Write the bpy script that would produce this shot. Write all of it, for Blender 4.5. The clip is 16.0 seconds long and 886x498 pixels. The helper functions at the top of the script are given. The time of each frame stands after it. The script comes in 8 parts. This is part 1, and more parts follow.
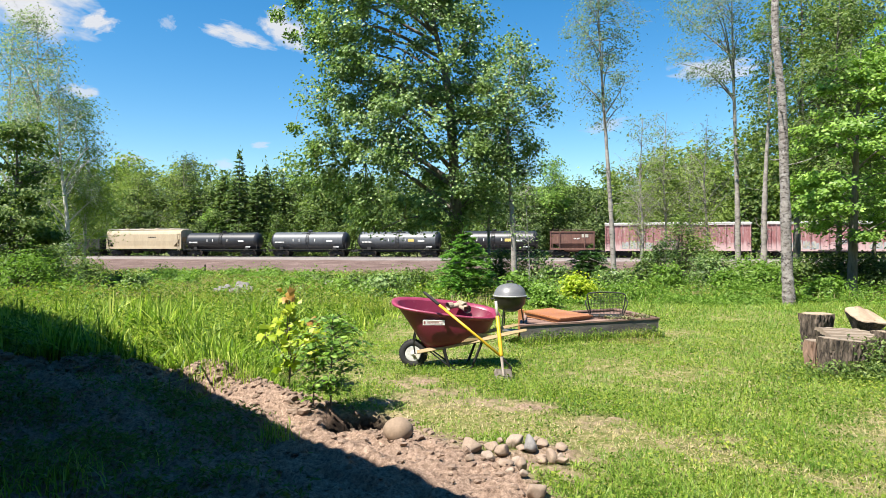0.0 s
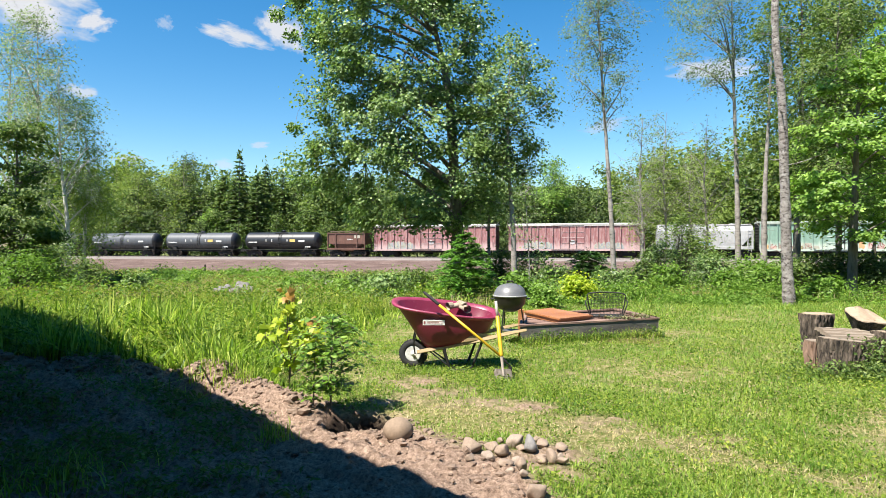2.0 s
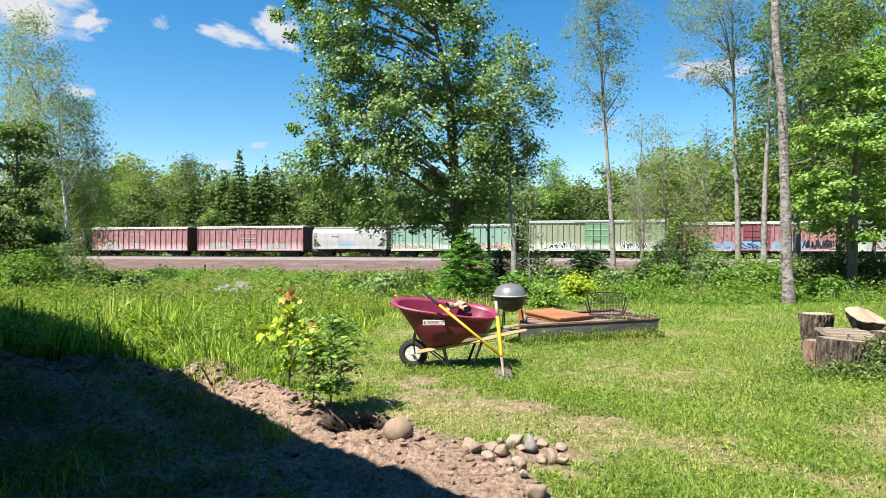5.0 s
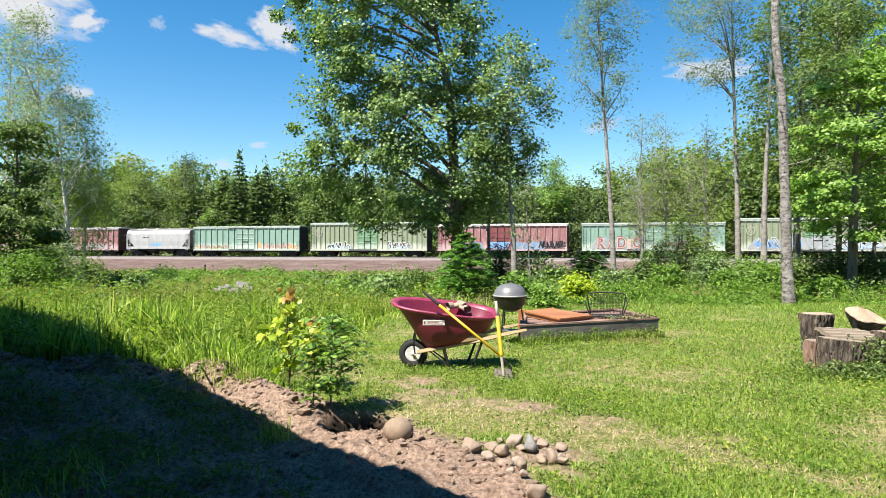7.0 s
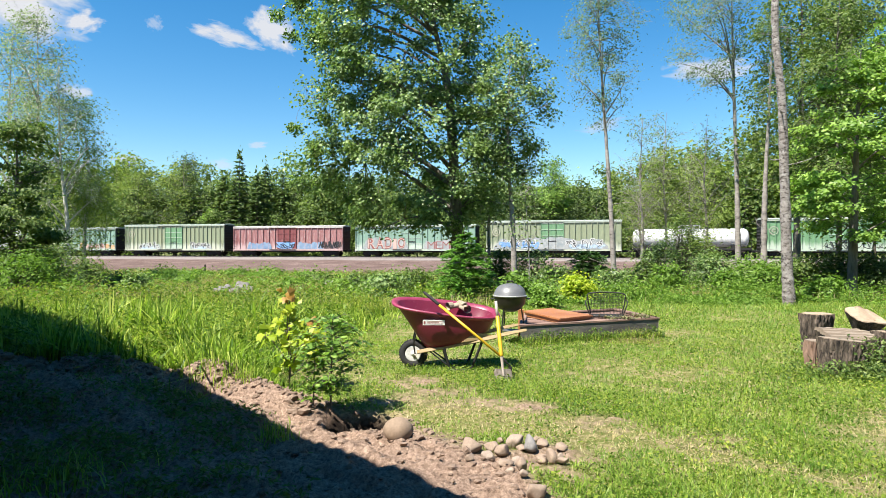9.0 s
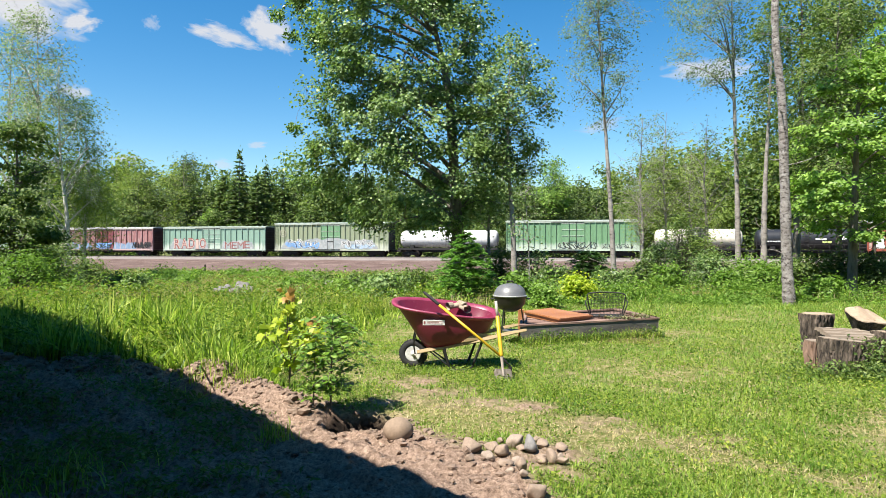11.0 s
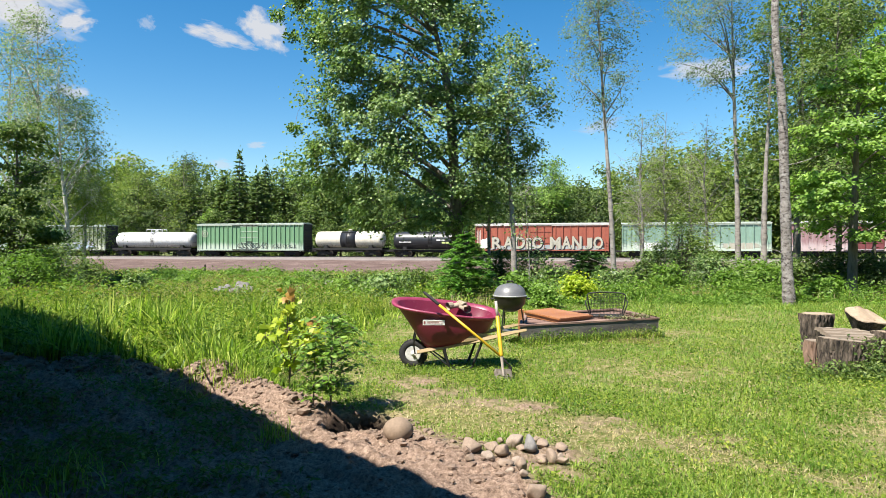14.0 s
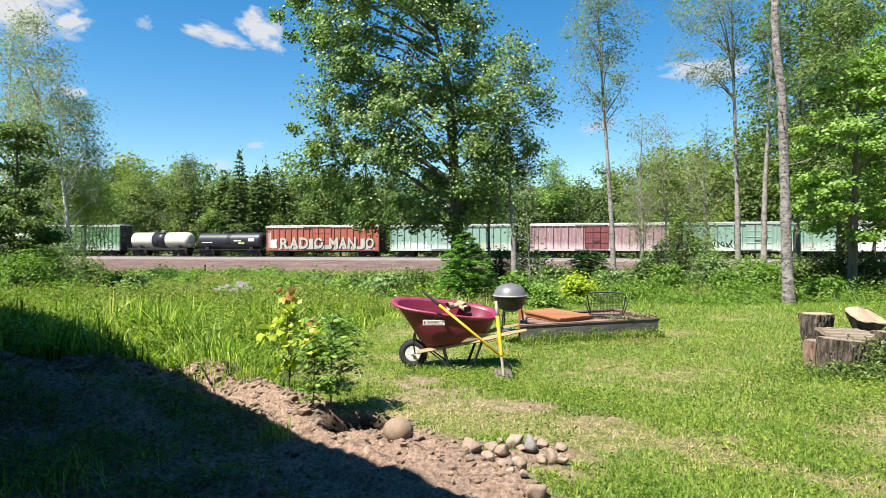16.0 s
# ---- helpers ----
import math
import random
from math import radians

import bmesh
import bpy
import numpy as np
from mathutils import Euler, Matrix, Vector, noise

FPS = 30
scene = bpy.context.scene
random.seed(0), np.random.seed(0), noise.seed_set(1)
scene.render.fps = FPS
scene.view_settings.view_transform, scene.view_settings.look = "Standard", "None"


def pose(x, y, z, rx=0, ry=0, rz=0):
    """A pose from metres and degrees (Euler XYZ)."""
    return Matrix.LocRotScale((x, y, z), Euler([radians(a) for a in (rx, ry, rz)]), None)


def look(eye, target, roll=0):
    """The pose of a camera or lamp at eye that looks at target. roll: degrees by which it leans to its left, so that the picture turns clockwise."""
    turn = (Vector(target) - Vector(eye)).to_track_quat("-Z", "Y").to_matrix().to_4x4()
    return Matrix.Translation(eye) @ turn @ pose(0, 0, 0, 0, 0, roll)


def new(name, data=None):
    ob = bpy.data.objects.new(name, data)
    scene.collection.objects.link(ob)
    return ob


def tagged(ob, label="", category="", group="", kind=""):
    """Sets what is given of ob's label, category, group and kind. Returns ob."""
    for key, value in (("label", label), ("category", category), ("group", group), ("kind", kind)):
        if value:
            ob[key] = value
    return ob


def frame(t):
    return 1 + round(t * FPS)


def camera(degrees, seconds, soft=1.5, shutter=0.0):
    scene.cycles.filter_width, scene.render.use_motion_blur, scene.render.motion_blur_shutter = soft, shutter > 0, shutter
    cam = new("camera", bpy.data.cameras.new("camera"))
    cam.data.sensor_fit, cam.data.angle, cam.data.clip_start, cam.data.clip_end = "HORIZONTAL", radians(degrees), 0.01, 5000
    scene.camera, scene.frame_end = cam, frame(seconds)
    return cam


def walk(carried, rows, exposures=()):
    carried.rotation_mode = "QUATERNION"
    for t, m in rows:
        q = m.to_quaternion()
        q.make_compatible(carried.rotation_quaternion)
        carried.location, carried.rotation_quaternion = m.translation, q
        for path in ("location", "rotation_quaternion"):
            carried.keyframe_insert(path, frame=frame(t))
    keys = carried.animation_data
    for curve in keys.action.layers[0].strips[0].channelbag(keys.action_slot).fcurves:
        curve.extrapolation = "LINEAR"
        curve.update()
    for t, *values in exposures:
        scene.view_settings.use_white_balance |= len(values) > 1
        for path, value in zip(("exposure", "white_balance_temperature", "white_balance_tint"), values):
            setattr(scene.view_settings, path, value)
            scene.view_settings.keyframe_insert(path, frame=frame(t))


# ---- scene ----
cam = camera(68.0, 16.0, soft=0.65)
EYE_Z = 1.7
walk(cam, [(0, look((0, 0, EYE_Z), (0, 100, EYE_Z - 0.258))),
           (16, look((0, 0, EYE_Z), (0, 100, EYE_Z - 0.258)))],
     exposures=[(0, 1.48), (9, 1.47), (11.5, 1.4), (12.5, 1.42), (13.5, 1.36), (14.5, 1.35), (15.5, 1.38), (16, 1.43)])

# ---- light ----
SUN_ELEV, SUN_AZ = 58.0, 42.0          # height; turn of the sunbeams from +x towards +y
sun_way = Vector((math.cos(radians(SUN_AZ)) * math.cos(radians(SUN_ELEV)),
                  math.sin(radians(SUN_AZ)) * math.cos(radians(SUN_ELEV)), -math.sin(radians(SUN_ELEV))))
world = bpy.data.worlds.new("sky_world")
scene.world = world
world.use_nodes = True
wn, wl = world.node_tree.nodes, world.node_tree.links
sky = wn.new("ShaderNodeTexSky")
sky.sky_type, sky.sun_disc = "NISHITA", False
sky.sun_elevation = radians(SUN_ELEV)
sky.sun_rotation = math.atan2(-sun_way.x, -sun_way.y)
sky.altitude, sky.air_density, sky.dust_density, sky.ozone_density = 400, 1.05, 0.15, 1.5
deep = wn.new("ShaderNodeHueSaturation")
deep.inputs["Saturation"].default_value, deep.inputs["Hue"].default_value = 1.43, 0.496
wl.new(sky.outputs[0], deep.inputs["Color"])
wl.new(deep.outputs[0], wn["Background"].inputs["Color"])
wn["Background"].inputs["Strength"].default_value = 0.064
sun = new("sun", bpy.data.lights.new("sun", "SUN"))
sun.data.energy, sun.data.angle, sun.data.color = 5.0, radians(0.53), (1.0, 0.95, 0.86)
sun.matrix_world = look((0, 0, 60), Vector((0, 0, 60)) + sun_way)


# ---- materials ----
def node(nt, kind, **put):
    n = nt.nodes.new(kind)
    for k, v in put.items():
        n.inputs[k].default_value = v
    return n


def fresh(name):
    m = bpy.data.materials.new(name)
    m.use_nodes = True
    return m, m.node_tree, m.node_tree.nodes["Principled BSDF"]


def rgba(c):
    return (c[0], c[1], c[2], 1.0)


def ramp(nt, stops):
    r = nt.nodes.new("ShaderNodeValToRGB")
    e = r.color_ramp.elements
    while len(e) < len(stops):
        e.new(0.5)
    for i, (p, c) in enumerate(stops):
        e[i].position, e[i].color = p, rgba(c)
    return r


def surface(name, base, other=None, scale=3.0, rough=0.6, metal=0.0, bump=0.15, fine=40.0, stain=None, stretch=(1, 1, 1), stain_at=0.58):
    """A worn surface: two tones by broad noise, fine grain in tone and relief, and stains."""
    m, nt, b = fresh(name)
    other = other or tuple(c * 0.72 for c in base)
    weather = 0.68 if max(base) < 0.58 else 0.85          # even scale on all tones, so shade deepens at the raised exposure
    base, other = tuple(c * weather for c in base), tuple(c * weather for c in other)
    stain = tuple(c * weather for c in stain) if stain else None
    tc = nt.nodes.new("ShaderNodeTexCoord")
    mp = nt.nodes.new("ShaderNodeMapping")
    mp.inputs["Scale"].default_value = stretch
    nt.links.new(tc.outputs["Object"], mp.inputs["Vector"])
    big = node(nt, "ShaderNodeTexNoise", Scale=scale, Detail=6.0, Roughness=0.6)
    small = node(nt, "ShaderNodeTexNoise", Scale=fine, Detail=4.0, Roughness=0.65)
    for n in (big, small):
        nt.links.new(mp.outputs[0], n.inputs["Vector"])
    r = ramp(nt, [(0.32, other), (0.66, base)])
    nt.links.new(big.outputs["Fac"], r.inputs[0])
    grain = ramp(nt, [(0.25, (0.72, 0.72, 0.72)), (0.75, (1.15, 1.15, 1.15))])
    nt.links.new(small.outputs["Fac"], grain.inputs[0])
    mul = nt.nodes.new("ShaderNodeMix")
    mul.data_type, mul.blend_type = "RGBA", "MULTIPLY"
    mul.inputs["Factor"].default_value = 0.8
    nt.links.new(r.outputs[0], mul.inputs["A"])
    nt.links.new(grain.outputs[0], mul.inputs["B"])
    out = mul.outputs["Result"]
    if stain:
        sn = node(nt, "ShaderNodeTexNoise", Scale=scale * 2.3, Detail=8.0, Roughness=0.7)
        nt.links.new(mp.outputs[0], sn.inputs["Vector"])
        sr = ramp(nt, [(stain_at, (0, 0, 0)), (stain_at + 0.12, (1, 1, 1))])
        nt.links.new(sn.outputs["Fac"], sr.inputs[0])
        mx = nt.nodes.new("ShaderNodeMix")
        mx.data_type = "RGBA"
        nt.links.new(sr.outputs[0], mx.inputs["Factor"])
        nt.links.new(out, mx.inputs["A"])
        mx.inputs["B"].default_value = rgba(stain)
        out = mx.outputs["Result"]
    nt.links.new(out, b.inputs["Base Color"])
    b.inputs["Roughness"].default_value, b.inputs["Metallic"].default_value = rough, metal
    if bump:
        bp = node(nt, "ShaderNodeBump", Strength=bump, Distance=0.02)
        nt.links.new(small.outputs["Fac"], bp.inputs["Height"])
        nt.links.new(bp.outputs[0], b.inputs["Normal"])
    return m


def leafy(name, tones, rough=0.45, glow=0.35, spec=0.4, low=(0.78, 0.8, 0.75), high=(1.12, 1.1, 1.0), patch=0.7):
    """Leaves or blades: each one takes its own tone; light comes through them."""
    m, nt, b = fresh(name)
    geo = nt.nodes.new("ShaderNodeNewGeometry")
    r = ramp(nt, [(i / max(1, len(tones) - 1), c) for i, c in enumerate(tones)])
    nt.links.new(geo.outputs["Random Per Island"], r.inputs[0])
    tc = nt.nodes.new("ShaderNodeTexCoord")
    big = node(nt, "ShaderNodeTexNoise", Scale=patch, Detail=3.0)
    nt.links.new(tc.outputs["Object"], big.inputs["Vector"])
    g = ramp(nt, [(0.3, low), (0.7, high)])
    nt.links.new(big.outputs["Fac"], g.inputs[0])
    mul = nt.nodes.new("ShaderNodeMix")
    mul.data_type, mul.blend_type = "RGBA", "MULTIPLY"
    mul.inputs["Factor"].default_value = 1.0
    nt.links.new(r.outputs[0], mul.inputs["A"])
    nt.links.new(g.outputs[0], mul.inputs["B"])
    nt.links.new(mul.outputs["Result"], b.inputs["Base Color"])
    b.inputs["Roughness"].default_value = rough
    b.inputs["Specular IOR Level"].default_value = spec
    tr = nt.nodes.new("ShaderNodeBsdfTranslucent")
    warm = nt.nodes.new("ShaderNodeMix")
    warm.data_type, warm.blend_type = "RGBA", "MULTIPLY"
    warm.inputs["Factor"].default_value = 1.0
    nt.links.new(mul.outputs["Result"], warm.inputs["A"])
    warm.inputs["B"].default_value = (1.25, 1.4, 0.75, 1)
    nt.links.new(warm.outputs["Result"], tr.inputs["Color"])
    mx = nt.nodes.new("ShaderNodeMixShader")
    mx.inputs[0].default_value = glow
    nt.links.new(b.outputs[0], mx.inputs[1])
    nt.links.new(tr.outputs[0], mx.inputs[2])
    nt.links.new(mx.outputs[0], nt.nodes["Material Output"].inputs["Surface"])
    return m


MAPLE = leafy("maple_leaves", [(0.05, 0.1, 0.026), (0.115, 0.185, 0.053), (0.205, 0.29, 0.105), (0.31, 0.4, 0.175)], rough=0.42, spec=0.4, glow=0.35)
BRIGHT = leafy("bright_leaves", [(0.1, 0.185, 0.03), (0.2, 0.325, 0.06), (0.34, 0.47, 0.13)], glow=0.42, low=(0.6, 0.68, 0.55), high=(1.15, 1.1, 1.0))
SHRUBBY = leafy("shrub_leaves", [(0.08, 0.155, 0.022), (0.14, 0.245, 0.036), (0.22, 0.335, 0.07)], spec=0.25, glow=0.42)
ASPEN = leafy("aspen_leaves", [(0.11, 0.16, 0.08), (0.175, 0.23, 0.125), (0.27, 0.32, 0.2)], rough=0.45, spec=0.3, glow=0.5)
WOODS = leafy("woods_leaves", [(0.05, 0.09, 0.022), (0.09, 0.145, 0.034), (0.14, 0.2, 0.052), (0.2, 0.255, 0.08)], rough=0.5, spec=0.3, glow=0.38)
PALE = leafy("pale_leaves", [(0.11, 0.165, 0.034), (0.17, 0.235, 0.052), (0.25, 0.305, 0.085)], rough=0.5, spec=0.3, glow=0.42)
NEEDLE = leafy("spruce_needles", [(0.068, 0.115, 0.042), (0.115, 0.18, 0.062), (0.18, 0.25, 0.095)], rough=0.45, glow=0.3)
# darkened WOODS: shade painted into far growth; also for dark shrubs
DEEP_WOODS = leafy("dark_shaded_leaves", [(0.03, 0.055, 0.016), (0.058, 0.095, 0.025), (0.095, 0.14, 0.04), (0.15, 0.2, 0.065)], rough=0.5, spec=0.3, glow=0.3)
FIR = leafy("fir_needles", [(0.08, 0.2, 0.035), (0.14, 0.3, 0.055), (0.24, 0.42, 0.09)], rough=0.45, glow=0.35)
FIR_DARK = leafy("dark_fir_needles", [(0.035, 0.09, 0.025), (0.06, 0.14, 0.035), (0.11, 0.21, 0.055)], rough=0.45, glow=0.3)
LEAFLET = leafy("sapling_leaflets", [(0.07, 0.145, 0.032), (0.16, 0.285, 0.058), (0.32, 0.45, 0.12)], rough=0.42, glow=0.42)
GRASS = leafy("lawn_grass", [(0.092, 0.174, 0.02), (0.155, 0.264, 0.032), (0.217, 0.33, 0.05), (0.325, 0.37, 0.112)], glow=0.35, spec=0.3, low=(0.6, 0.74, 0.6), high=(1.22, 1.08, 1.1), patch=1.1)
TALL = leafy("tall_grass", [(0.045, 0.1, 0.013), (0.14, 0.245, 0.027), (0.27, 0.4, 0.055), (0.48, 0.54, 0.16)], glow=0.42, spec=0.22, low=(0.62, 0.7, 0.6), high=(1.25, 1.12, 1.0), patch=0.9)
FIELD = leafy("field_grass", [(0.11, 0.17, 0.022), (0.22, 0.295, 0.042), (0.33, 0.375, 0.075), (0.42, 0.39, 0.14)], glow=0.42, spec=0.2, low=(0.6, 0.72, 0.6), high=(1.2, 1.05, 1.0), patch=0.35)
WEED = leafy("weed_leaves", [(0.05, 0.1, 0.015), (0.12, 0.2, 0.026), (0.21, 0.3, 0.042), (0.34, 0.37, 0.09)], glow=0.42, spec=0.18, low=(0.6, 0.7, 0.6), high=(1.25, 1.12, 1.0), patch=0.6)
RUSSET = leafy("russet_weeds", [(0.13, 0.1, 0.045), (0.22, 0.17, 0.08), (0.27, 0.25, 0.085), (0.17, 0.2, 0.06)], glow=0.3)
STRAW = leafy("dry_straw", [(0.3, 0.25, 0.12), (0.38, 0.32, 0.17), (0.47, 0.4, 0.24)], glow=0.2)
SAPLING = leafy("sapling_leaves", [(0.26, 0.36, 0.024), (0.38, 0.46, 0.036), (0.5, 0.52, 0.07)], glow=0.45)
SHOOT = leafy("red_shoot_leaves", [(0.340, 0.163, 0.041), (0.381, 0.231, 0.068)], glow=0.4)
BARK = surface("grey_brown_bark", (0.31, 0.265, 0.23), (0.09, 0.072, 0.06), scale=5, fine=30, rough=0.95, bump=0.8, stretch=(1, 1, 0.25))
POPLAR_BARK = surface("poplar_bark", (0.5, 0.46, 0.43), (0.23, 0.195, 0.175), scale=2.2, fine=30, rough=0.95, bump=1.0, stain=(0.07, 0.05, 0.043), stretch=(1.5, 1.5, 2.6), stain_at=0.485)
PALE_BARK = surface("aspen_bark", (0.45, 0.405, 0.37), (0.24, 0.21, 0.19), scale=1.6, fine=25, rough=0.9, bump=0.6, stain=(0.07, 0.058, 0.05), stretch=(0.8, 0.8, 2.6), stain_at=0.56)
BIRCH_BARK = surface("birch_bark", (0.62, 0.58, 0.52), (0.4, 0.36, 0.32), scale=3, fine=20, rough=0.85, bump=0.3, stain=(0.05, 0.045, 0.04), stretch=(1, 1, 2.5), stain_at=0.62)


# ---- mesh tools ----
def mesh_object(name, V, F, material, parent=None, smooth=False):
    """V: (n, 3) places; F: (m, k) corners, all faces alike."""
    V, F = np.asarray(V, np.float32).reshape(-1, 3), np.asarray(F, np.int32)
    me = bpy.data.meshes.new(name)
    me.vertices.add(len(V))
    me.vertices.foreach_set("co", V.ravel())
    k = F.shape[1]
    me.loops.add(F.size)
    me.loops.foreach_set("vertex_index", F.ravel())
    me.polygons.add(len(F))
    me.polygons.foreach_set("loop_start", np.arange(0, F.size, k, dtype=np.int32))
    me.polygons.foreach_set("use_smooth", np.full(len(F), smooth))
    me.update(calc_edges=True)
    me.materials.append(material)
    ob = new(name, me)
    ob.parent = parent
    return ob


def part(name, bm, material, parent, label="", smooth=False):
    """Links a bmesh as one mesh object under a thing or a part."""
    me = bpy.data.meshes.new(name)
    bmesh.ops.recalc_face_normals(bm, faces=bm.faces)
    if smooth:
        for f in bm.faces:
            f.smooth = True
    bm.to_mesh(me)
    bm.free()
    me.materials.append(material)
    ob = new(name, me)
    ob.parent = parent
    if label:
        ob["label"] = label
    return ob


def thing(name, m, label, category, group="", kind=""):
    ob = new(name)
    ob.empty_display_size = 0.2
    ob.matrix_world = m
    return tagged(ob, label, category, group, kind)


def box(bm, x0, x1, y0, y1, z0, z1, bevel=0.0, m=None):
    """A box between two corners, its edges eased."""
    made = bmesh.ops.create_cube(bm, size=1)["verts"]
    for v in made:
        v.co = Vector((x0 + (v.co.x + 0.5) * (x1 - x0), y0 + (v.co.y + 0.5) * (y1 - y0), z0 + (v.co.z + 0.5) * (z1 - z0)))
    if bevel:
        edges = {e for v in made for e in v.link_edges}
        got = bmesh.ops.bevel(bm, geom=list(edges), offset=bevel, segments=2, affect="EDGES", profile=0.6)
        made = list({v for f in got["faces"] for v in f.verts} | {v for v in made if v.is_valid})
    if m is not None:
        bmesh.ops.transform(bm, matrix=m, verts=made)
    return made


def tube_arrays(points, radii, sides=7):
    """Places and corners of a tapered tube along points."""
    P = np.asarray(points, float)
    R = np.asarray(radii, float)
    D = np.gradient(P, axis=0)
    D /= np.linalg.norm(D, axis=1, keepdims=True) + 1e-9
    side = np.cross(D, np.array([0.31, 0.83, 0.46]))
    side /= np.linalg.norm(side, axis=1, keepdims=True) + 1e-9
    up = np.cross(D, side)
    a = np.linspace(0, 2 * np.pi, sides, endpoint=False)
    ring = P[:, None] + R[:, None, None] * (np.cos(a)[None, :, None] * side[:, None] + np.sin(a)[None, :, None] * up[:, None])
    n = len(P)
    i, j = np.meshgrid(np.arange(n - 1), np.arange(sides), indexing="ij")
    j2 = (j + 1) % sides
    F = np.stack([i * sides + j, i * sides + j2, (i + 1) * sides + j2, (i + 1) * sides + j], -1).reshape(-1, 4)
    return ring.reshape(-1, 3), F


def join_arrays(pieces):
    V, F, at = [], [], 0
    for v, f in pieces:
        V.append(v)
        F.append(f + at)
        at += len(v)
    return np.concatenate(V), np.concatenate(F)


def tube(bm, points, radii, sides=8, caps=True):
    if not isinstance(radii, (list, tuple, np.ndarray)):
        radii = [radii] * len(points)
    V, F = tube_arrays(points, radii, sides)
    vs = [bm.verts.new(v) for v in V]
    for f in F:
        bm.faces.new([vs[i] for i in f])
    if caps:
        bm.faces.new(vs[:sides])
        bm.faces.new(vs[-sides:])
    return vs


def lathe(bm, profile, sides=32, m=None, angle=2 * math.pi):
    """Turns (radius, height) pairs round z."""
    rows = []
    for r, z in profile:
        rows.append([bm.verts.new((max(r, 0.0005) * math.cos(angle * i / sides), max(r, 0.0005) * math.sin(angle * i / sides), z)) for i in range(sides)])
    for a, b in zip(rows, rows[1:]):
        for i in range(sides):
            bm.faces.new((a[i], a[(i + 1) % sides], b[(i + 1) % sides], b[i]))
    vs = [v for r in rows for v in r]
    if m is not None:
        bmesh.ops.transform(bm, matrix=m, verts=vs)
    return vs


def leaf_quads(rng, C, size, up=0.8, thin=0.62, out=None):
    """A folded four-cornered leaf at each of the places C, turned by chance with its face rather upwards."""
    n = len(C)
    N = rng.normal(size=(n, 3))
    N[:, 2] = np.abs(N[:, 2]) + up
    if out is not None:
        N += out
    N /= np.linalg.norm(N, axis=1, keepdims=True)
    T = np.cross(N, rng.normal(size=(n, 3)))
    T /= np.linalg.norm(T, axis=1, keepdims=True) + 1e-9
    B = np.cross(N, T)
    s = (size * rng.uniform(0.6, 1.3, n))[:, None]
    w = s * thin * rng.uniform(0.7, 1.15, n)[:, None] * 0.5
    V = np.stack([C - T * s * 0.5, C + B * w + N * s * 0.12, C + T * s * 0.5, C - B * w + N * s * 0.12], 1)
    return V.reshape(-1, 3), np.arange(4 * n).reshape(-1, 4)


def spray_quads(rng, C, D, size, thin=0.3, splay=0.55):
    """Flat needle sprays at the places C, pointing roughly along D."""
    n = len(C)
    T = D + rng.normal(size=(n, 3)) * np.array([splay, splay, splay * 0.35])
    T /= np.linalg.norm(T, axis=1, keepdims=True) + 1e-9
    N = np.array([0, 0, 1.0]) + rng.normal(size=(n, 3)) * 0.3
    B = np.cross(N, T)
    B /= np.linalg.norm(B, axis=1, keepdims=True) + 1e-9
    s = (size * rng.uniform(0.6, 1.3, n))[:, None]
    w = s * thin * 0.5
    V = np.stack([C - T * s * 0.5, C + B * w - T * s * 0.05, C + T * s * 0.5, C - B * w - T * s * 0.05], 1)
    return V.reshape(-1, 3), np.arange(4 * n).reshape(-1, 4)


def blades(rng, X, Y, Z, height, width, lean=0.35, joints=2):
    """Grass blades rooted at X, Y, Z: bent strips that end in a point."""
    n = len(X)
    a = rng.uniform(0, 2 * np.pi, n)
    face = np.stack([np.cos(a), np.sin(a), np.zeros(n)], 1)
    b = a + np.pi / 2 + rng.uniform(-0.5, 0.5, n)
    way = np.stack([np.cos(b), np.sin(b), np.zeros(n)], 1)
    h, w = np.broadcast_to(height, n)[:, None], np.broadcast_to(width, n)[:, None]
    l = (np.abs(rng.normal(0, lean, n)))[:, None]
    root = np.stack([X, Y, Z], 1)
    rows = []
    for k in range(joints):
        s = k / joints
        c = root + way * h * l * s * s + np.array([0, 0, 1.0]) * h * s * (1 - 0.25 * l * s)
        rows += [c - face * w * (1 - 0.55 * s) / 2, c + face * w * (1 - 0.55 * s) / 2]
    rows.append(root + way * h * l + np.array([0, 0, 1.0]) * h * (1 - 0.25 * l))
    V = np.stack(rows, 1)
    k = V.shape[1]
    T = []
    for j in range(joints - 1):
        T += [(2 * j, 2 * j + 1, 2 * j + 3), (2 * j, 2 * j + 3, 2 * j + 2)]
    T.append((k - 3, k - 2, k - 1))
    F = (np.arange(n)[:, None, None] * k + np.array(T)[None]).reshape(-1, 3)
    return V.reshape(-1, 3), F

# ---- the lie of the land ----
TURN = 14.2                                # the track's turn from the x axis
CT, ST = math.cos(radians(TURN)), math.sin(radians(TURN))
TRACK_Y, RAIL_Z = 95.5, 0.32               # where the cars' near sides cross x = 0; top of rail
METRES_PER_S = 16.8


def off_track(x, y):
    """Distance from the near side of the cars, towards the house."""
    return (TRACK_Y - y) * CT - x * ST


def smooth(a, b, v):
    t = np.clip((v - a) / (b - a), 0, 1)
    return t * t * (3 - 2 * t)


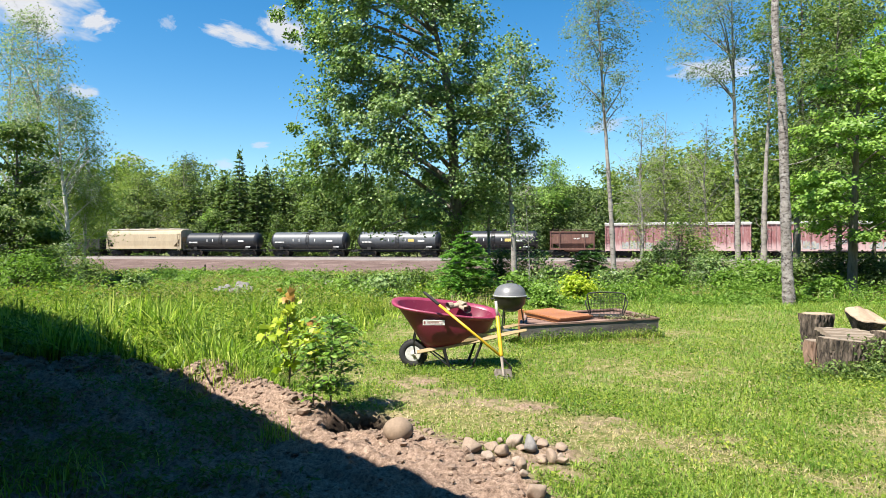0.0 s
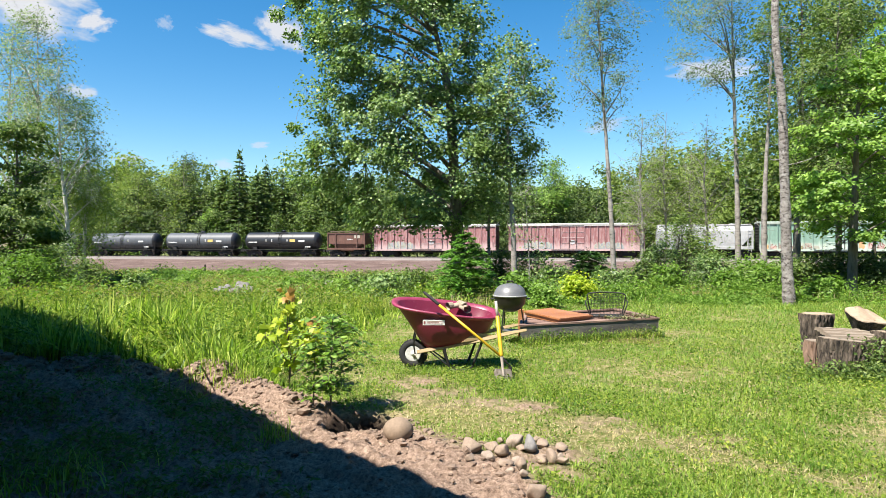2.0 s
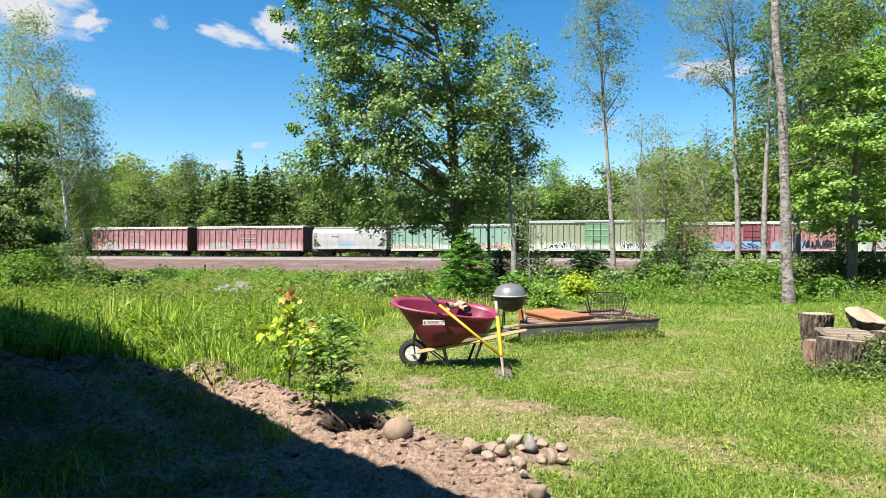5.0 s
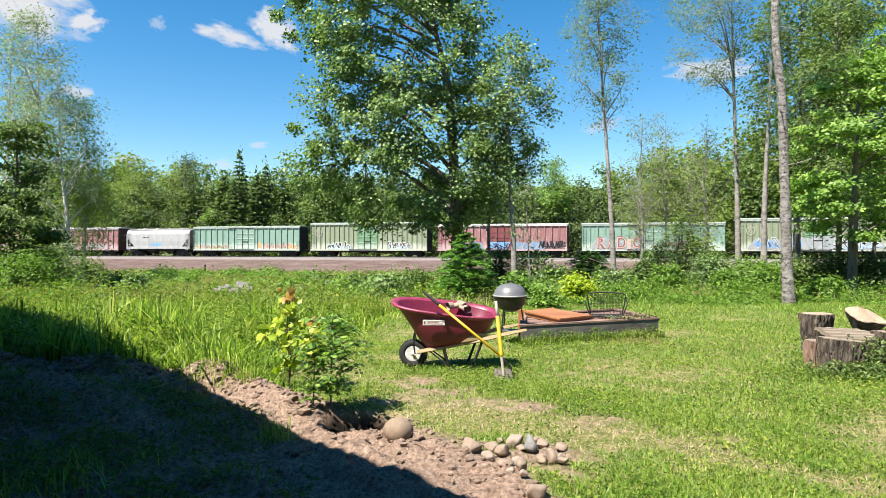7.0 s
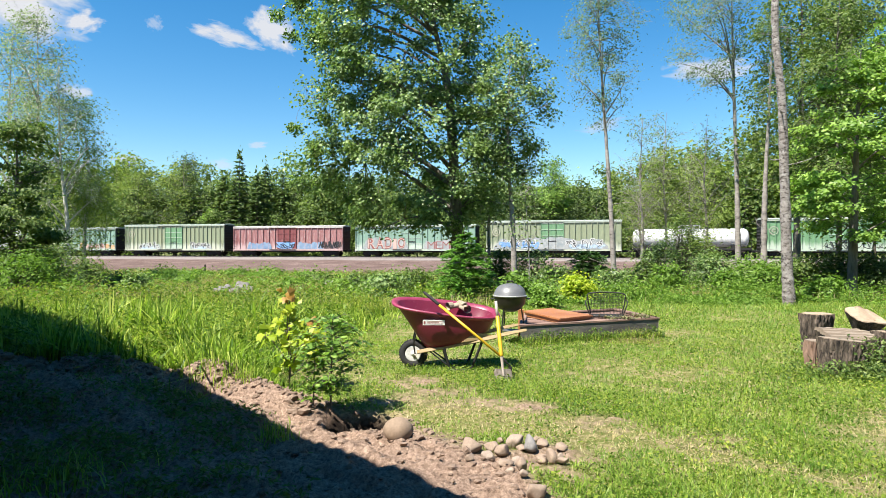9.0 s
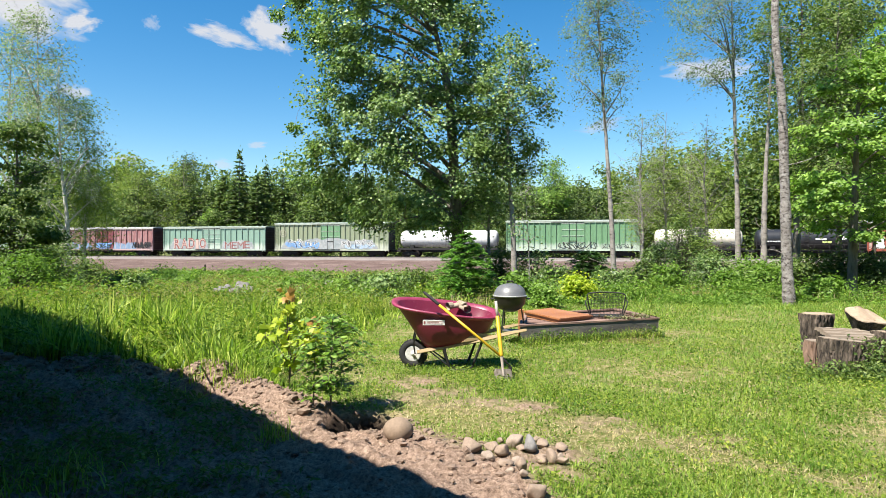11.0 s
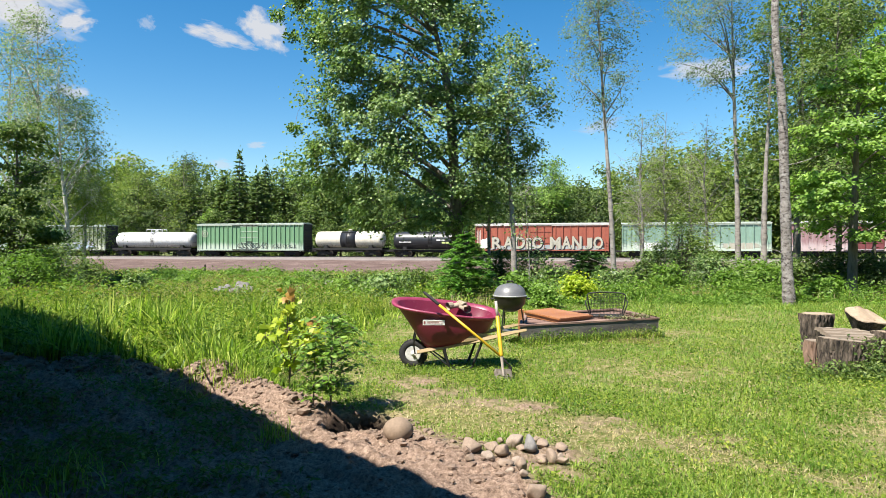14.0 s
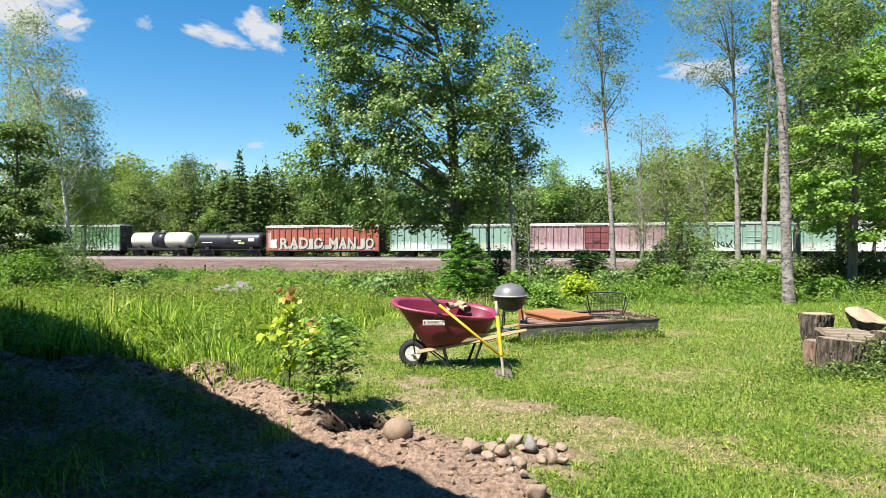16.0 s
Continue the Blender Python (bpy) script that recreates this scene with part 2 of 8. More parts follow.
DIRT_X = np.array([-30, -12, -8, -5, -3.5, -2.2, -1.5, -0.9, -0.3, 0.1, 0.5, 0.75, 0.95, 1.0])
DIRT_Y = np.array([11.5, 10.4, 9.6, 9.1, 8.55, 7.9, 7.3, 6.8, 6.25, 5.85, 5.4, 4.5, 3.9, -50])
LAWN_Y = np.array([0.0, 7.0, 8.0, 10.0, 13.0, 16.0, 18.5, 21.0])
LAWN_X = np.array([-1.2, -1.8, -2.3, -2.3, -1.8, -1.2, 1.2, 5.0])


BARE = [(-0.45, 8.3, 0.5), (-0.1, 7.7, 0.45), (0.35, 7.1, 0.4), (0.95, 7.0, 0.35), (1.55, 6.3, 0.4), (2.3, 5.7, 0.35), (-0.6, 7.2, 0.35), (3.4, 12.0, 0.5), (0.62, 5.35, 0.45), (0.85, 5.3, 0.4), (0.8, 4.9, 0.35)]    # thin places in the lawn


def waver(x, y, scale, seed=0.0):
    """Cheap uneven field between about -1 and 1."""
    x, y = x * scale + seed, y * scale - seed
    return (np.sin(x * 1.3 + 2 * np.sin(y * 0.9 + 1)) + np.sin(y * 1.7 + 1.6 * np.sin(x * 1.1 + 2)) + np.sin((x + y) * 2.3 + seed) * 0.6) / 2.6


def dirtness(x, y):
    edge = np.interp(x, DIRT_X, DIRT_Y) + 0.16 * waver(x, y, 3.1) + 0.08 * waver(x, y, 9.0, 3)
    bed = smooth(-0.25, 0.25, edge - y) * (x < 1.6)
    hole = np.exp(-(((x + 0.82) / 0.5) ** 2 + ((y - 6.48) / 0.36) ** 2) ** 3)
    bed = np.maximum(bed, hole)
    bare = sum(np.exp(-(((x - a) / r) ** 2 + ((y - b) / (0.6 * r)) ** 2)) for a, b, r in BARE)
    return np.maximum(bed, np.clip(0.85 * bare * (0.75 + 0.6 * waver(x, y, 5.0, 3) + 0.4 * waver(x, y, 13.0, 8)), 0, 0.9))


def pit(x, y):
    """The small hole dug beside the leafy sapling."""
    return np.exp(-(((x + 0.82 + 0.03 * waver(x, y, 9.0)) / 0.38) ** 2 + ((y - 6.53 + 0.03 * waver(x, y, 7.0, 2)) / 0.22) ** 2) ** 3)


def ground_z(x, y):
    x, y = np.asarray(x, float), np.asarray(y, float)
    n = off_track(x, y)
    z = -0.55 * smooth(16, 40, y) - 0.55 * smooth(36, 62, y)
    z = z + 0.05 * waver(x, y, 0.45) * smooth(3, 12, y) + 0.12 * waver(x, y, 0.21, 4) * smooth(18, 30, y)
    bank = smooth(30, 6, n)
    z = z * (1 - bank) + (RAIL_Z - 0.30) * bank
    z = np.where(n < -7, RAIL_Z - 0.3 - 0.9 * smooth(-7, -14, n), z)
    d = dirtness(x, y)
    # spoil heaped along the far edge of the dug bed
    edge = np.interp(x, DIRT_X, DIRT_Y)
    heap = np.exp(-((y - edge + 0.35) / 0.38) ** 2) * smooth(-0.6, -2.0, x) * (0.2 + 0.13 * waver(x, y, 2.1, 1) + 0.06 * waver(x, y, 6.3, 4))
    heap += np.exp(-((y - edge + 1.6) / 0.6) ** 2) * smooth(-2.4, -4.2, x) * 0.25
    z = z - 0.28 * pit(x, y) - 0.11 * np.exp(-(((x + 1.6) / 0.9) ** 2 + ((y - 5.95) / 0.6) ** 2))
    z = z + heap * (x < 1) + d * (0.035 * waver(x, y, 5.0, 2) + 0.042 * waver(x, y, 12.0, 5) + 0.028 * waver(x, y, 27.0, 7))
    return z


def strip(a, b, n, power=1.0):
    return a + (b - a) * np.linspace(0, 1, n) ** power


gx = np.concatenate([-strip(3000, 60, 26, 0.45)[:-1], strip(-60, -9, 60)[:-1], strip(-9, -1.4, 112)[:-1], strip(-1.4, -0.1, 50)[:-1], strip(-0.1, 2.2, 36)[:-1], strip(2.2, 9, 70)[:-1], strip(9, 60, 60)[:-1], strip(60, 3000, 26, 2.2)])
gy = np.concatenate([strip(-60, 2.5, 14)[:-1], strip(2.5, 6.1, 66)[:-1], strip(6.1, 6.8, 30)[:-1], strip(6.8, 9.5, 50)[:-1], strip(9.5, 22, 60)[:-1], strip(22, 130, 110)[:-1], strip(130, 4000, 26, 2.4)])
GX, GY = np.meshgrid(gx, gy, indexing="ij")
GZ = ground_z(GX, GY)
ii, jj = np.meshgrid(np.arange(len(gx) - 1), np.arange(len(gy) - 1), indexing="ij")
k = len(gy)
GF = np.stack([ii * k + jj, (ii + 1) * k + jj, (ii + 1) * k + jj + 1, ii * k + jj + 1], -1).reshape(-1, 4)


def ground_material():
    m, nt, b = fresh("earth_and_turf")
    tc = nt.nodes.new("ShaderNodeTexCoord")

    def noise_at(scale, detail=6.0, rough=0.65):
        n = node(nt, "ShaderNodeTexNoise", Scale=scale, Detail=detail, Roughness=rough)
        nt.links.new(tc.outputs["Object"], n.inputs["Vector"])
        return n

    def mix(fac, a, b_):
        x = nt.nodes.new("ShaderNodeMix")
        x.data_type = "RGBA"
        nt.links.new(fac, x.inputs["Factor"])
        nt.links.new(a, x.inputs["A"])
        nt.links.new(b_, x.inputs["B"])
        return x.outputs["Result"]

    def field(name):
        a = nt.nodes.new("ShaderNodeAttribute")
        a.attribute_name = name
        return a.outputs["Fac"]

    broad, mid, fine = noise_at(0.8), noise_at(6.0), noise_at(24.0, 6.0, 0.8)
    turf = ramp(nt, [(0.3, (0.09, 0.12, 0.026)), (0.48, (0.16, 0.175, 0.046)), (0.6, (0.27, 0.225, 0.115)), (0.75, (0.38, 0.305, 0.195))])
    nt.links.new(mid.outputs["Fac"], turf.inputs[0])
    earth = ramp(nt, [(0.33, (0.105, 0.07, 0.051)), (0.5, (0.28, 0.198, 0.15)), (0.68, (0.46, 0.345, 0.27))])
    nt.links.new(fine.outputs["Fac"], earth.inputs[0])
    tone = ramp(nt, [(0.3, (0.75, 0.72, 0.7)), (0.7, (1.1, 1.08, 1.05))])
    nt.links.new(mid.outputs["Fac"], tone.inputs[0])
    soil = nt.nodes.new("ShaderNodeMix")
    soil.data_type, soil.blend_type = "RGBA", "MULTIPLY"
    soil.inputs["Factor"].default_value = 1.0
    nt.links.new(earth.outputs[0], soil.inputs["A"])
    nt.links.new(tone.outputs[0], soil.inputs["B"])
    meadow = ramp(nt, [(0.3, (0.04, 0.06, 0.015)), (0.5, (0.09, 0.115, 0.028)), (0.68, (0.22, 0.185, 0.09))])
    nt.links.new(broad.outputs["Fac"], meadow.inputs[0])
    slag = ramp(nt, [(0.26, (0.045, 0.028, 0.023)), (0.5, (0.115, 0.077, 0.066)), (0.74, (0.25, 0.185, 0.165))])
    slag_fine, slag_broad = noise_at(7.0, 6.0, 0.85), noise_at(0.35, 6.0, 0.7)
    both = node(nt, "ShaderNodeMath")
    both.operation = "MULTIPLY_ADD"
    both.inputs[1].default_value = 0.75
    half = node(nt, "ShaderNodeMath")
    half.operation = "MULTIPLY_ADD"
    half.inputs[1].default_value, half.inputs[2].default_value = 0.55, -0.15
    nt.links.new(slag_broad.outputs["Fac"], half.inputs[0])
    nt.links.new(slag_fine.outputs["Fac"], both.inputs[0])
    nt.links.new(half.outputs[0], both.inputs[2])
    nt.links.new(both.outputs[0], slag.inputs[0])
    shoulder = ramp(nt, [(0.25, (0.11, 0.09, 0.083)), (0.5, (0.21, 0.18, 0.167)), (0.75, (0.34, 0.3, 0.28))])
    nt.links.new(slag_fine.outputs["Fac"], shoulder.inputs[0])
    out = mix(field("meadow"), turf.outputs[0], meadow.outputs[0])
    out = mix(field("slag"), out, slag.outputs[0])
    out = mix(field("shoulder"), out, shoulder.outputs[0])
    out = mix(field("dirt"), out, soil.outputs["Result"])
    # near-black pit: dark wet soil with the sapling's shade painted into it
    damp_shade = nt.nodes.new("ShaderNodeRGB")
    damp_shade.outputs[0].default_value = (0.017, 0.012, 0.009, 1)
    out = mix(field("damp_shade"), out, damp_shade.outputs[0])
    nt.links.new(out, b.inputs["Base Color"])
    b.inputs["Roughness"].default_value = 1.0
    b.inputs["Specular IOR Level"].default_value = 0.15
    bp = node(nt, "ShaderNodeBump", Strength=0.9, Distance=0.035)
    add = nt.nodes.new("ShaderNodeMath")
    nt.links.new(mid.outputs["Fac"], add.inputs[0])
    nt.links.new(fine.outputs["Fac"], add.inputs[1])
    nt.links.new(add.outputs[0], bp.inputs["Height"])
    nt.links.new(bp.outputs[0], b.inputs["Normal"])
    return m


ground = mesh_object("ground", np.stack([GX, GY, GZ], -1), GF, ground_material(), smooth=True)
tagged(ground, "rough ground of turf, bare brown earth and reddish rail gravel", "ground", kind="structure")
n_all = off_track(GX, GY)
for field_name, values in (("dirt", dirtness(GX, GY)), ("damp_shade", smooth(0.08, 0.5, pit(GX, GY) + 0.1 * waver(GX, GY, 14.0))),
                           ("slag", smooth(29, 26, n_all + 1.5 * waver(GX, GY, 0.6)) * smooth(-9, -7, n_all)),
                           ("shoulder", smooth(11, 7, n_all + 1.2 * waver(GX, GY, 0.5, 3)) * smooth(-7, -5, n_all)),
                           ("meadow", np.clip(smooth(17, 21, GY) + smooth(0.3, -0.3, GX - np.interp(GY, LAWN_Y, LAWN_X)), 0, 1))):
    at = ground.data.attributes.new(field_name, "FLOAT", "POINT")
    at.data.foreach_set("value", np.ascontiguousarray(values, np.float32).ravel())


def on_track(u, side, z):
    """A place u metres along the track, side metres beyond the cars' near side."""
    return Vector((u * CT + side * ST, TRACK_Y - u * ST + side * CT, z))


# ---- track: two rails on sleepers in ballast ----
STEEL = surface("worn_rail_steel", (0.3, 0.26, 0.24), (0.16, 0.11, 0.09), scale=2, rough=0.4, metal=0.8, bump=0.1)
TIE = surface("creosoted_sleeper", (0.09, 0.07, 0.055), (0.05, 0.04, 0.03), scale=3, rough=0.9)
BALLAST = surface("pale_ballast", (0.29, 0.25, 0.235), (0.17, 0.14, 0.13), scale=3, fine=12, rough=1.0, bump=1.0)
AXIS = 1.55
track_m = pose(0, TRACK_Y, 0, 0, 0, -TURN)
railway = thing("railway_track", track_m, "single railway track, worn steel rails on dark sleepers", "track", kind="structure")
bm = bmesh.new()
sec = [(-3.6, -0.34), (-2.3, -0.2), (-1.5, -0.13), (1.5, -0.13), (2.3, -0.2), (3.6, -0.34)]
us = np.linspace(-170, 150, 41)
rows_ = [[bm.verts.new((u, AXIS + s, RAIL_Z + z)) for s, z in sec] for u in us]
for a, b in zip(rows_, rows_[1:]):
    for i in range(len(sec) - 1):
        bm.faces.new((a[i], b[i], b[i + 1], a[i + 1]))
part("ballast", bm, BALLAST, railway, "pale gravel ballast shoulder")
for s in (-0.7525, 0.7525):
    bm = bmesh.new()
    for w0, w1, z0, z1 in ((-0.07, 0.07, -0.16, -0.14), (-0.012, 0.012, -0.14, -0.035), (-0.036, 0.036, -0.035, 0)):
        box(bm, -170, 150, AXIS + s + w0, AXIS + s + w1, RAIL_Z + z0, RAIL_Z + z1)
    part("rail", bm, STEEL, railway)

# ---- trees ----
def bend(points, n):
    """n places on a smooth line through a few points."""
    P = np.asarray(points, float)
    t = np.linspace(0, len(P) - 1, n)
    Q = np.concatenate([[2 * P[0] - P[1]], P, [2 * P[-1] - P[-2]]])
    i = np.minimum(t.astype(int), len(P) - 2)
    f = (t - i)[:, None]
    a, b, c, d = Q[i], Q[i + 1], Q[i + 2], Q[i + 3]
    return 0.5 * (2 * b + (c - a) * f + (2 * a - 5 * b + 4 * c - d) * f ** 2 + (3 * b - a - 3 * c + d) * f ** 3)


def tree_arrays(rng, spine, girth, crown, clumps, leaves, spread, leaf, twig=0.012, centre=(0, 0), fill=0.55, flat=0.7, limb=0.055, rise=0.25, lowest=0.3, sprigs=3, steps=7, sides=5,
                limbs=0, up=0.8, broad=0.62, taper=0.9, stubs=0, knots=0.05, flare=1.35, deep=1.0, tight=1.0):
    """Wood and leaves of a broad-leaved tree. spine: the trunk's points; crown: (height, radius) pairs. Limbs leave the trunk;
    clumps of leaves hang on short branches from the nearest limb, or from the trunk where there are no limbs."""
    spine = np.asarray(spine, float)
    S = bend(spine, 26)
    top = S[-1, 2]
    R = girth * (1 - taper * (np.linspace(0, 1, 26)) ** 1.1)
    R[0] *= flare
    R[1] *= 1 + (flare - 1) / 3
    if knots:
        # swellings and slight kinks along the bole
        own = np.random.default_rng(int(1e4 * girth) + clumps)
        S2 = bend(spine, 72)
        t2 = np.linspace(0, 25, 72)
        R2 = np.interp(t2, np.arange(26), R) * (1 + knots * own.normal(size=72) + 1.6 * knots * (own.uniform(size=72) > 0.93))
        S2[1:, :2] += girth * 0.9 * np.cumsum(own.normal(0, knots, (71, 2)), 0) * 0.16
        wood = [tube_arrays(S2, np.maximum(R2, 0.012), 2 * sides)]
    else:
        S2, R2, own = S, R, rng
        wood = [tube_arrays(S, np.maximum(R, 0.012), 2 * sides)]
    for _ in range(stubs):
        # dead snags on the bare part of the bole
        i = int(own.uniform(0.2, 0.95) * np.searchsorted(S2[:, 2], crown[0][0]))
        a, ln = own.uniform(0, 2 * np.pi), own.uniform(0.2, 0.85)
        way = np.array([np.cos(a), np.sin(a), own.uniform(-0.25, 0.7)])
        kink = S2[i] + way * ln * 0.5 + own.normal(0, 0.08, 3)
        wood.append(tube_arrays(bend([S2[i], kink, kink + way * ln * 0.5 + own.normal(0, 0.14, 3)], 6), np.linspace(max(0.014, R2[i] * 0.16), 0.005, 6), 4))
    hs, rs = zip(*crown)

    def reach_to(z, k):
        """A place in the crown at height z, k of the way out."""
        a = rng.uniform(0, 2 * np.pi)
        c = np.array([np.interp(z, S[:, 2], S[:, 0]), np.interp(z, S[:, 2], S[:, 1])])
        r = np.interp(z, hs, rs) * k
        return np.array([c[0] + centre[0] * min(1, k * 1.3) + r * np.cos(a), c[1] + centre[1] + deep * r * np.sin(a), z]), c

    def pick_z():
        z = rng.uniform(hs[0], hs[-1])
        while rng.uniform(0, max(rs)) > np.interp(z, hs, rs) + 0.1:
            z = rng.uniform(hs[0], hs[-1])
        return z

    boughs, girths = [], []
    for i in range(limbs):
        z = hs[0] + (hs[-1] - hs[0]) * (i + rng.uniform(0.1, 0.9)) / limbs
        end, c = reach_to(z, rng.uniform(0.7, 0.95))
        reach = np.hypot(*(end[:2] - c))
        z0 = np.clip(z - reach * rng.uniform(rise, rise + 0.55), lowest + 0.25 * (z - hs[0]), top * 0.95)
        root = np.array([np.interp(z0, S[:, 2], S[:, 0]), np.interp(z0, S[:, 2], S[:, 1]), z0])
        mid = root * 0.5 + end * 0.5 + np.array([*rng.normal(0, 0.07 * reach, 2), 0.16 * reach])
        line = bend([root, mid, end], 12)
        thick = min(limb * (0.5 + reach / 3), np.interp(z0, S[:, 2], R) * 0.75)
        wood.append(tube_arrays(line, np.linspace(thick, twig * 1.5, 12), sides))
        boughs.append(line[2:])
        girths.append(np.linspace(thick, twig * 1.5, 12)[2:])
    if limbs:
        keep = S[:, 2] > hs[0]
        boughs.append(S[keep][4:])
        girths.append(R[keep][4:])
        B, G = np.concatenate(boughs), np.concatenate(girths)
    C = []
    for _ in range(clumps):
        end, c = reach_to(pick_z(), (fill + (1 - fill) * rng.uniform() ** 0.7) * rng.uniform(0.75, 1.12))
        z = end[2]
        if limbs:
            q = int(np.argmin(((B - end) ** 2).sum(1) + rng.uniform(0, 0.3, len(B))))
            root, reach = B[q], np.linalg.norm(B[q] - end)
            pull = tight if reach * tight < 2.2 else 2.2 / reach
            end, reach = root + (end - root) * pull, reach * pull
            z = end[2]
            thick = min(G[q] * 0.6, 0.03)
        else:
            reach = np.hypot(*(end[:2] - c))
            z0 = max(min(z - reach * rng.uniform(rise, rise + 0.5), top * 0.97), hs[0] * 0.75, lowest)
            root = np.array([np.interp(z0, S[:, 2], S[:, 0]), np.interp(z0, S[:, 2], S[:, 1]), z0])
            thick = min(limb * (0.35 + reach / 4), np.interp(z0, S[:, 2], R) * 0.7)
        mid = root * 0.45 + end * 0.55 + np.array([*rng.normal(0, 0.08 * reach, 2), 0.12 * reach])
        line = bend([root, mid, end], steps)
        wood.append(tube_arrays(line, np.linspace(max(thick, twig), twig * 0.8, steps), sides))
        C.append((end, 1.0))
        if reach > 1.2:
            C.append((line[steps // 2] + rng.normal(0, 0.25, 3), 0.5))
    L = []
    for c, share in C:
        n = max(3, int(leaves * share * rng.uniform(0.5, 1.5)))
        s = spread * rng.uniform(0.6, 1.35)
        off = rng.normal(size=(n, 3)) * np.array([s, s, s * flat])
        L.append(c + off)
        for q in off[:: max(1, n // 3)][:sprigs]:
            wood.append(tube_arrays(np.array([c, c + q * 0.6, c + q * 1.2]), [twig, twig * 0.7, twig * 0.4], 3))
    L = np.concatenate(L)
    out = np.stack([L[:, 0] - np.interp(L[:, 2], S[:, 2], S[:, 0]) - 0.5 * centre[0], L[:, 1] - np.interp(L[:, 2], S[:, 2], S[:, 1]) - 0.5 * centre[1], np.zeros(len(L))], 1)
    out *= 1.1 / (np.linalg.norm(out, axis=1, keepdims=True) + 0.2)
    return join_arrays(wood), leaf_quads(rng, L, leaf, up=up, thin=broad, out=out)


def broadleaf(name, x, y, label, leaf_material, bark, seed, group="", **kw):
    rng = np.random.default_rng(seed)
    z = float(ground_z(x, y)) - 0.08
    ob = thing(name, pose(x, y, z), label, "tree", group)
    (WV, WF), (LV, LF) = tree_arrays(rng, **kw)
    mesh_object("trunk", WV, WF, bark, ob, smooth=True)
    mesh_object("crown", LV, LF, leaf_material, ob)
    return ob


def conifer_arrays(rng, height, radius, whorls, arms, needle, lift=-0.25, bare=0.06, per=26, thin=0.34, outline=None, uneven=0.21):
    wood = [tube_arrays([(0, 0, 0), (0, 0, height * 0.5), (0, 0, height)], [0.018 * height + 0.01, 0.01 * height + 0.006, 0.006], 7)]
    L, W = [], []
    for i in range(whorls):
        f = i / whorls
        z = height * (bare + (1 - bare) * f ** 0.95)
        reach = radius * float(np.interp(f, *outline)) if outline else radius * (1 - f) ** 0.85 + 0.03 * radius
        for a in np.arange(arms) * 2 * np.pi / arms + rng.uniform(0, 6):
            r = reach * rng.uniform(0.91 - uneven, 0.91 + uneven)
            tip = np.array([r * np.cos(a), r * np.sin(a), lift * r + rng.normal(0, 0.04 * radius)])
            base = np.array([0, 0, z])
            line = bend([base, base + tip * 0.5 + [0, 0, 0.08 * r], base + tip], 5)
            wood.append(tube_arrays(line, np.linspace(0.012 * radius + 0.003, 0.003, 5), 3))
            m = max(4, int(per * (0.3 + r / radius)))
            s = rng.uniform(0.15, 1.0, m)[:, None]
            c = base + tip * s + np.array([0, 0, 0.08 * r]) * (4 * s * (1 - s))
            wide = 0.22 * r * (1.05 - s)
            side = rng.normal(size=(m, 1)) * wide
            L.append(c + side * np.array([-np.sin(a), np.cos(a), 0]) + rng.normal(size=(m, 3)) * 0.035 * r)
            W.append(np.broadcast_to(tip / (np.linalg.norm(tip) + 1e-6), (m, 3)) + side / (wide + 1e-6) * 0.5 * np.array([-np.sin(a), np.cos(a), 0]))
    L.append(np.array([0, 0, height]) + rng.normal(size=(14, 3)) * np.array([0.05 * radius, 0.05 * radius, 0.04 * height]))
    W.append(np.broadcast_to(np.array([0, 0, 1.0]), (14, 3)))
    return join_arrays(wood), spray_quads(rng, np.concatenate(L), np.concatenate(W), needle, thin=thin)


def conifer(name, x, y, label, material, seed, group="", category="tree", **kw):
    rng = np.random.default_rng(seed)
    ob = thing(name, pose(x, y, float(ground_z(x, y)) - 0.03), label, category, group)
    (WV, WF), (LV, LF) = conifer_arrays(rng, **kw)
    mesh_object("trunk", WV, WF, BARK, ob, smooth=True)
    mesh_object("crown", LV, LF, material, ob)
    return ob


# the tall maple beside the yard
broadleaf("maple_tree", 0.55, 28.0, "tall leafy green maple with a dark forked trunk", MAPLE, BARK, 11,
          spine=[(0, 0, 0), (0.06, 0, 2), (-0.02, 0, 4.3), (-0.26, 0, 8.2), (-0.5, 0.1, 9.8), (-1.0, 0.1, 12.2), (-1.5, 0.2, 17)], girth=0.32, knots=0.06,
          crown=[(2.7, 1.9), (3.6, 3.9), (4.8, 4.9), (6.5, 5.0), (8.2, 4.6), (9.6, 4.2), (11.3, 4.7), (14, 4.2), (17.0, 2.2)], clumps=460, leaves=130, spread=0.28, leaf=0.148, broad=0.85, up=0.6, deep=0.75, tight=0.85,
          centre=(-2.0, 0), fill=0.5, limb=0.045, rise=0.15, lowest=2.9, sprigs=1, twig=0.007, limbs=40, flat=0.75)
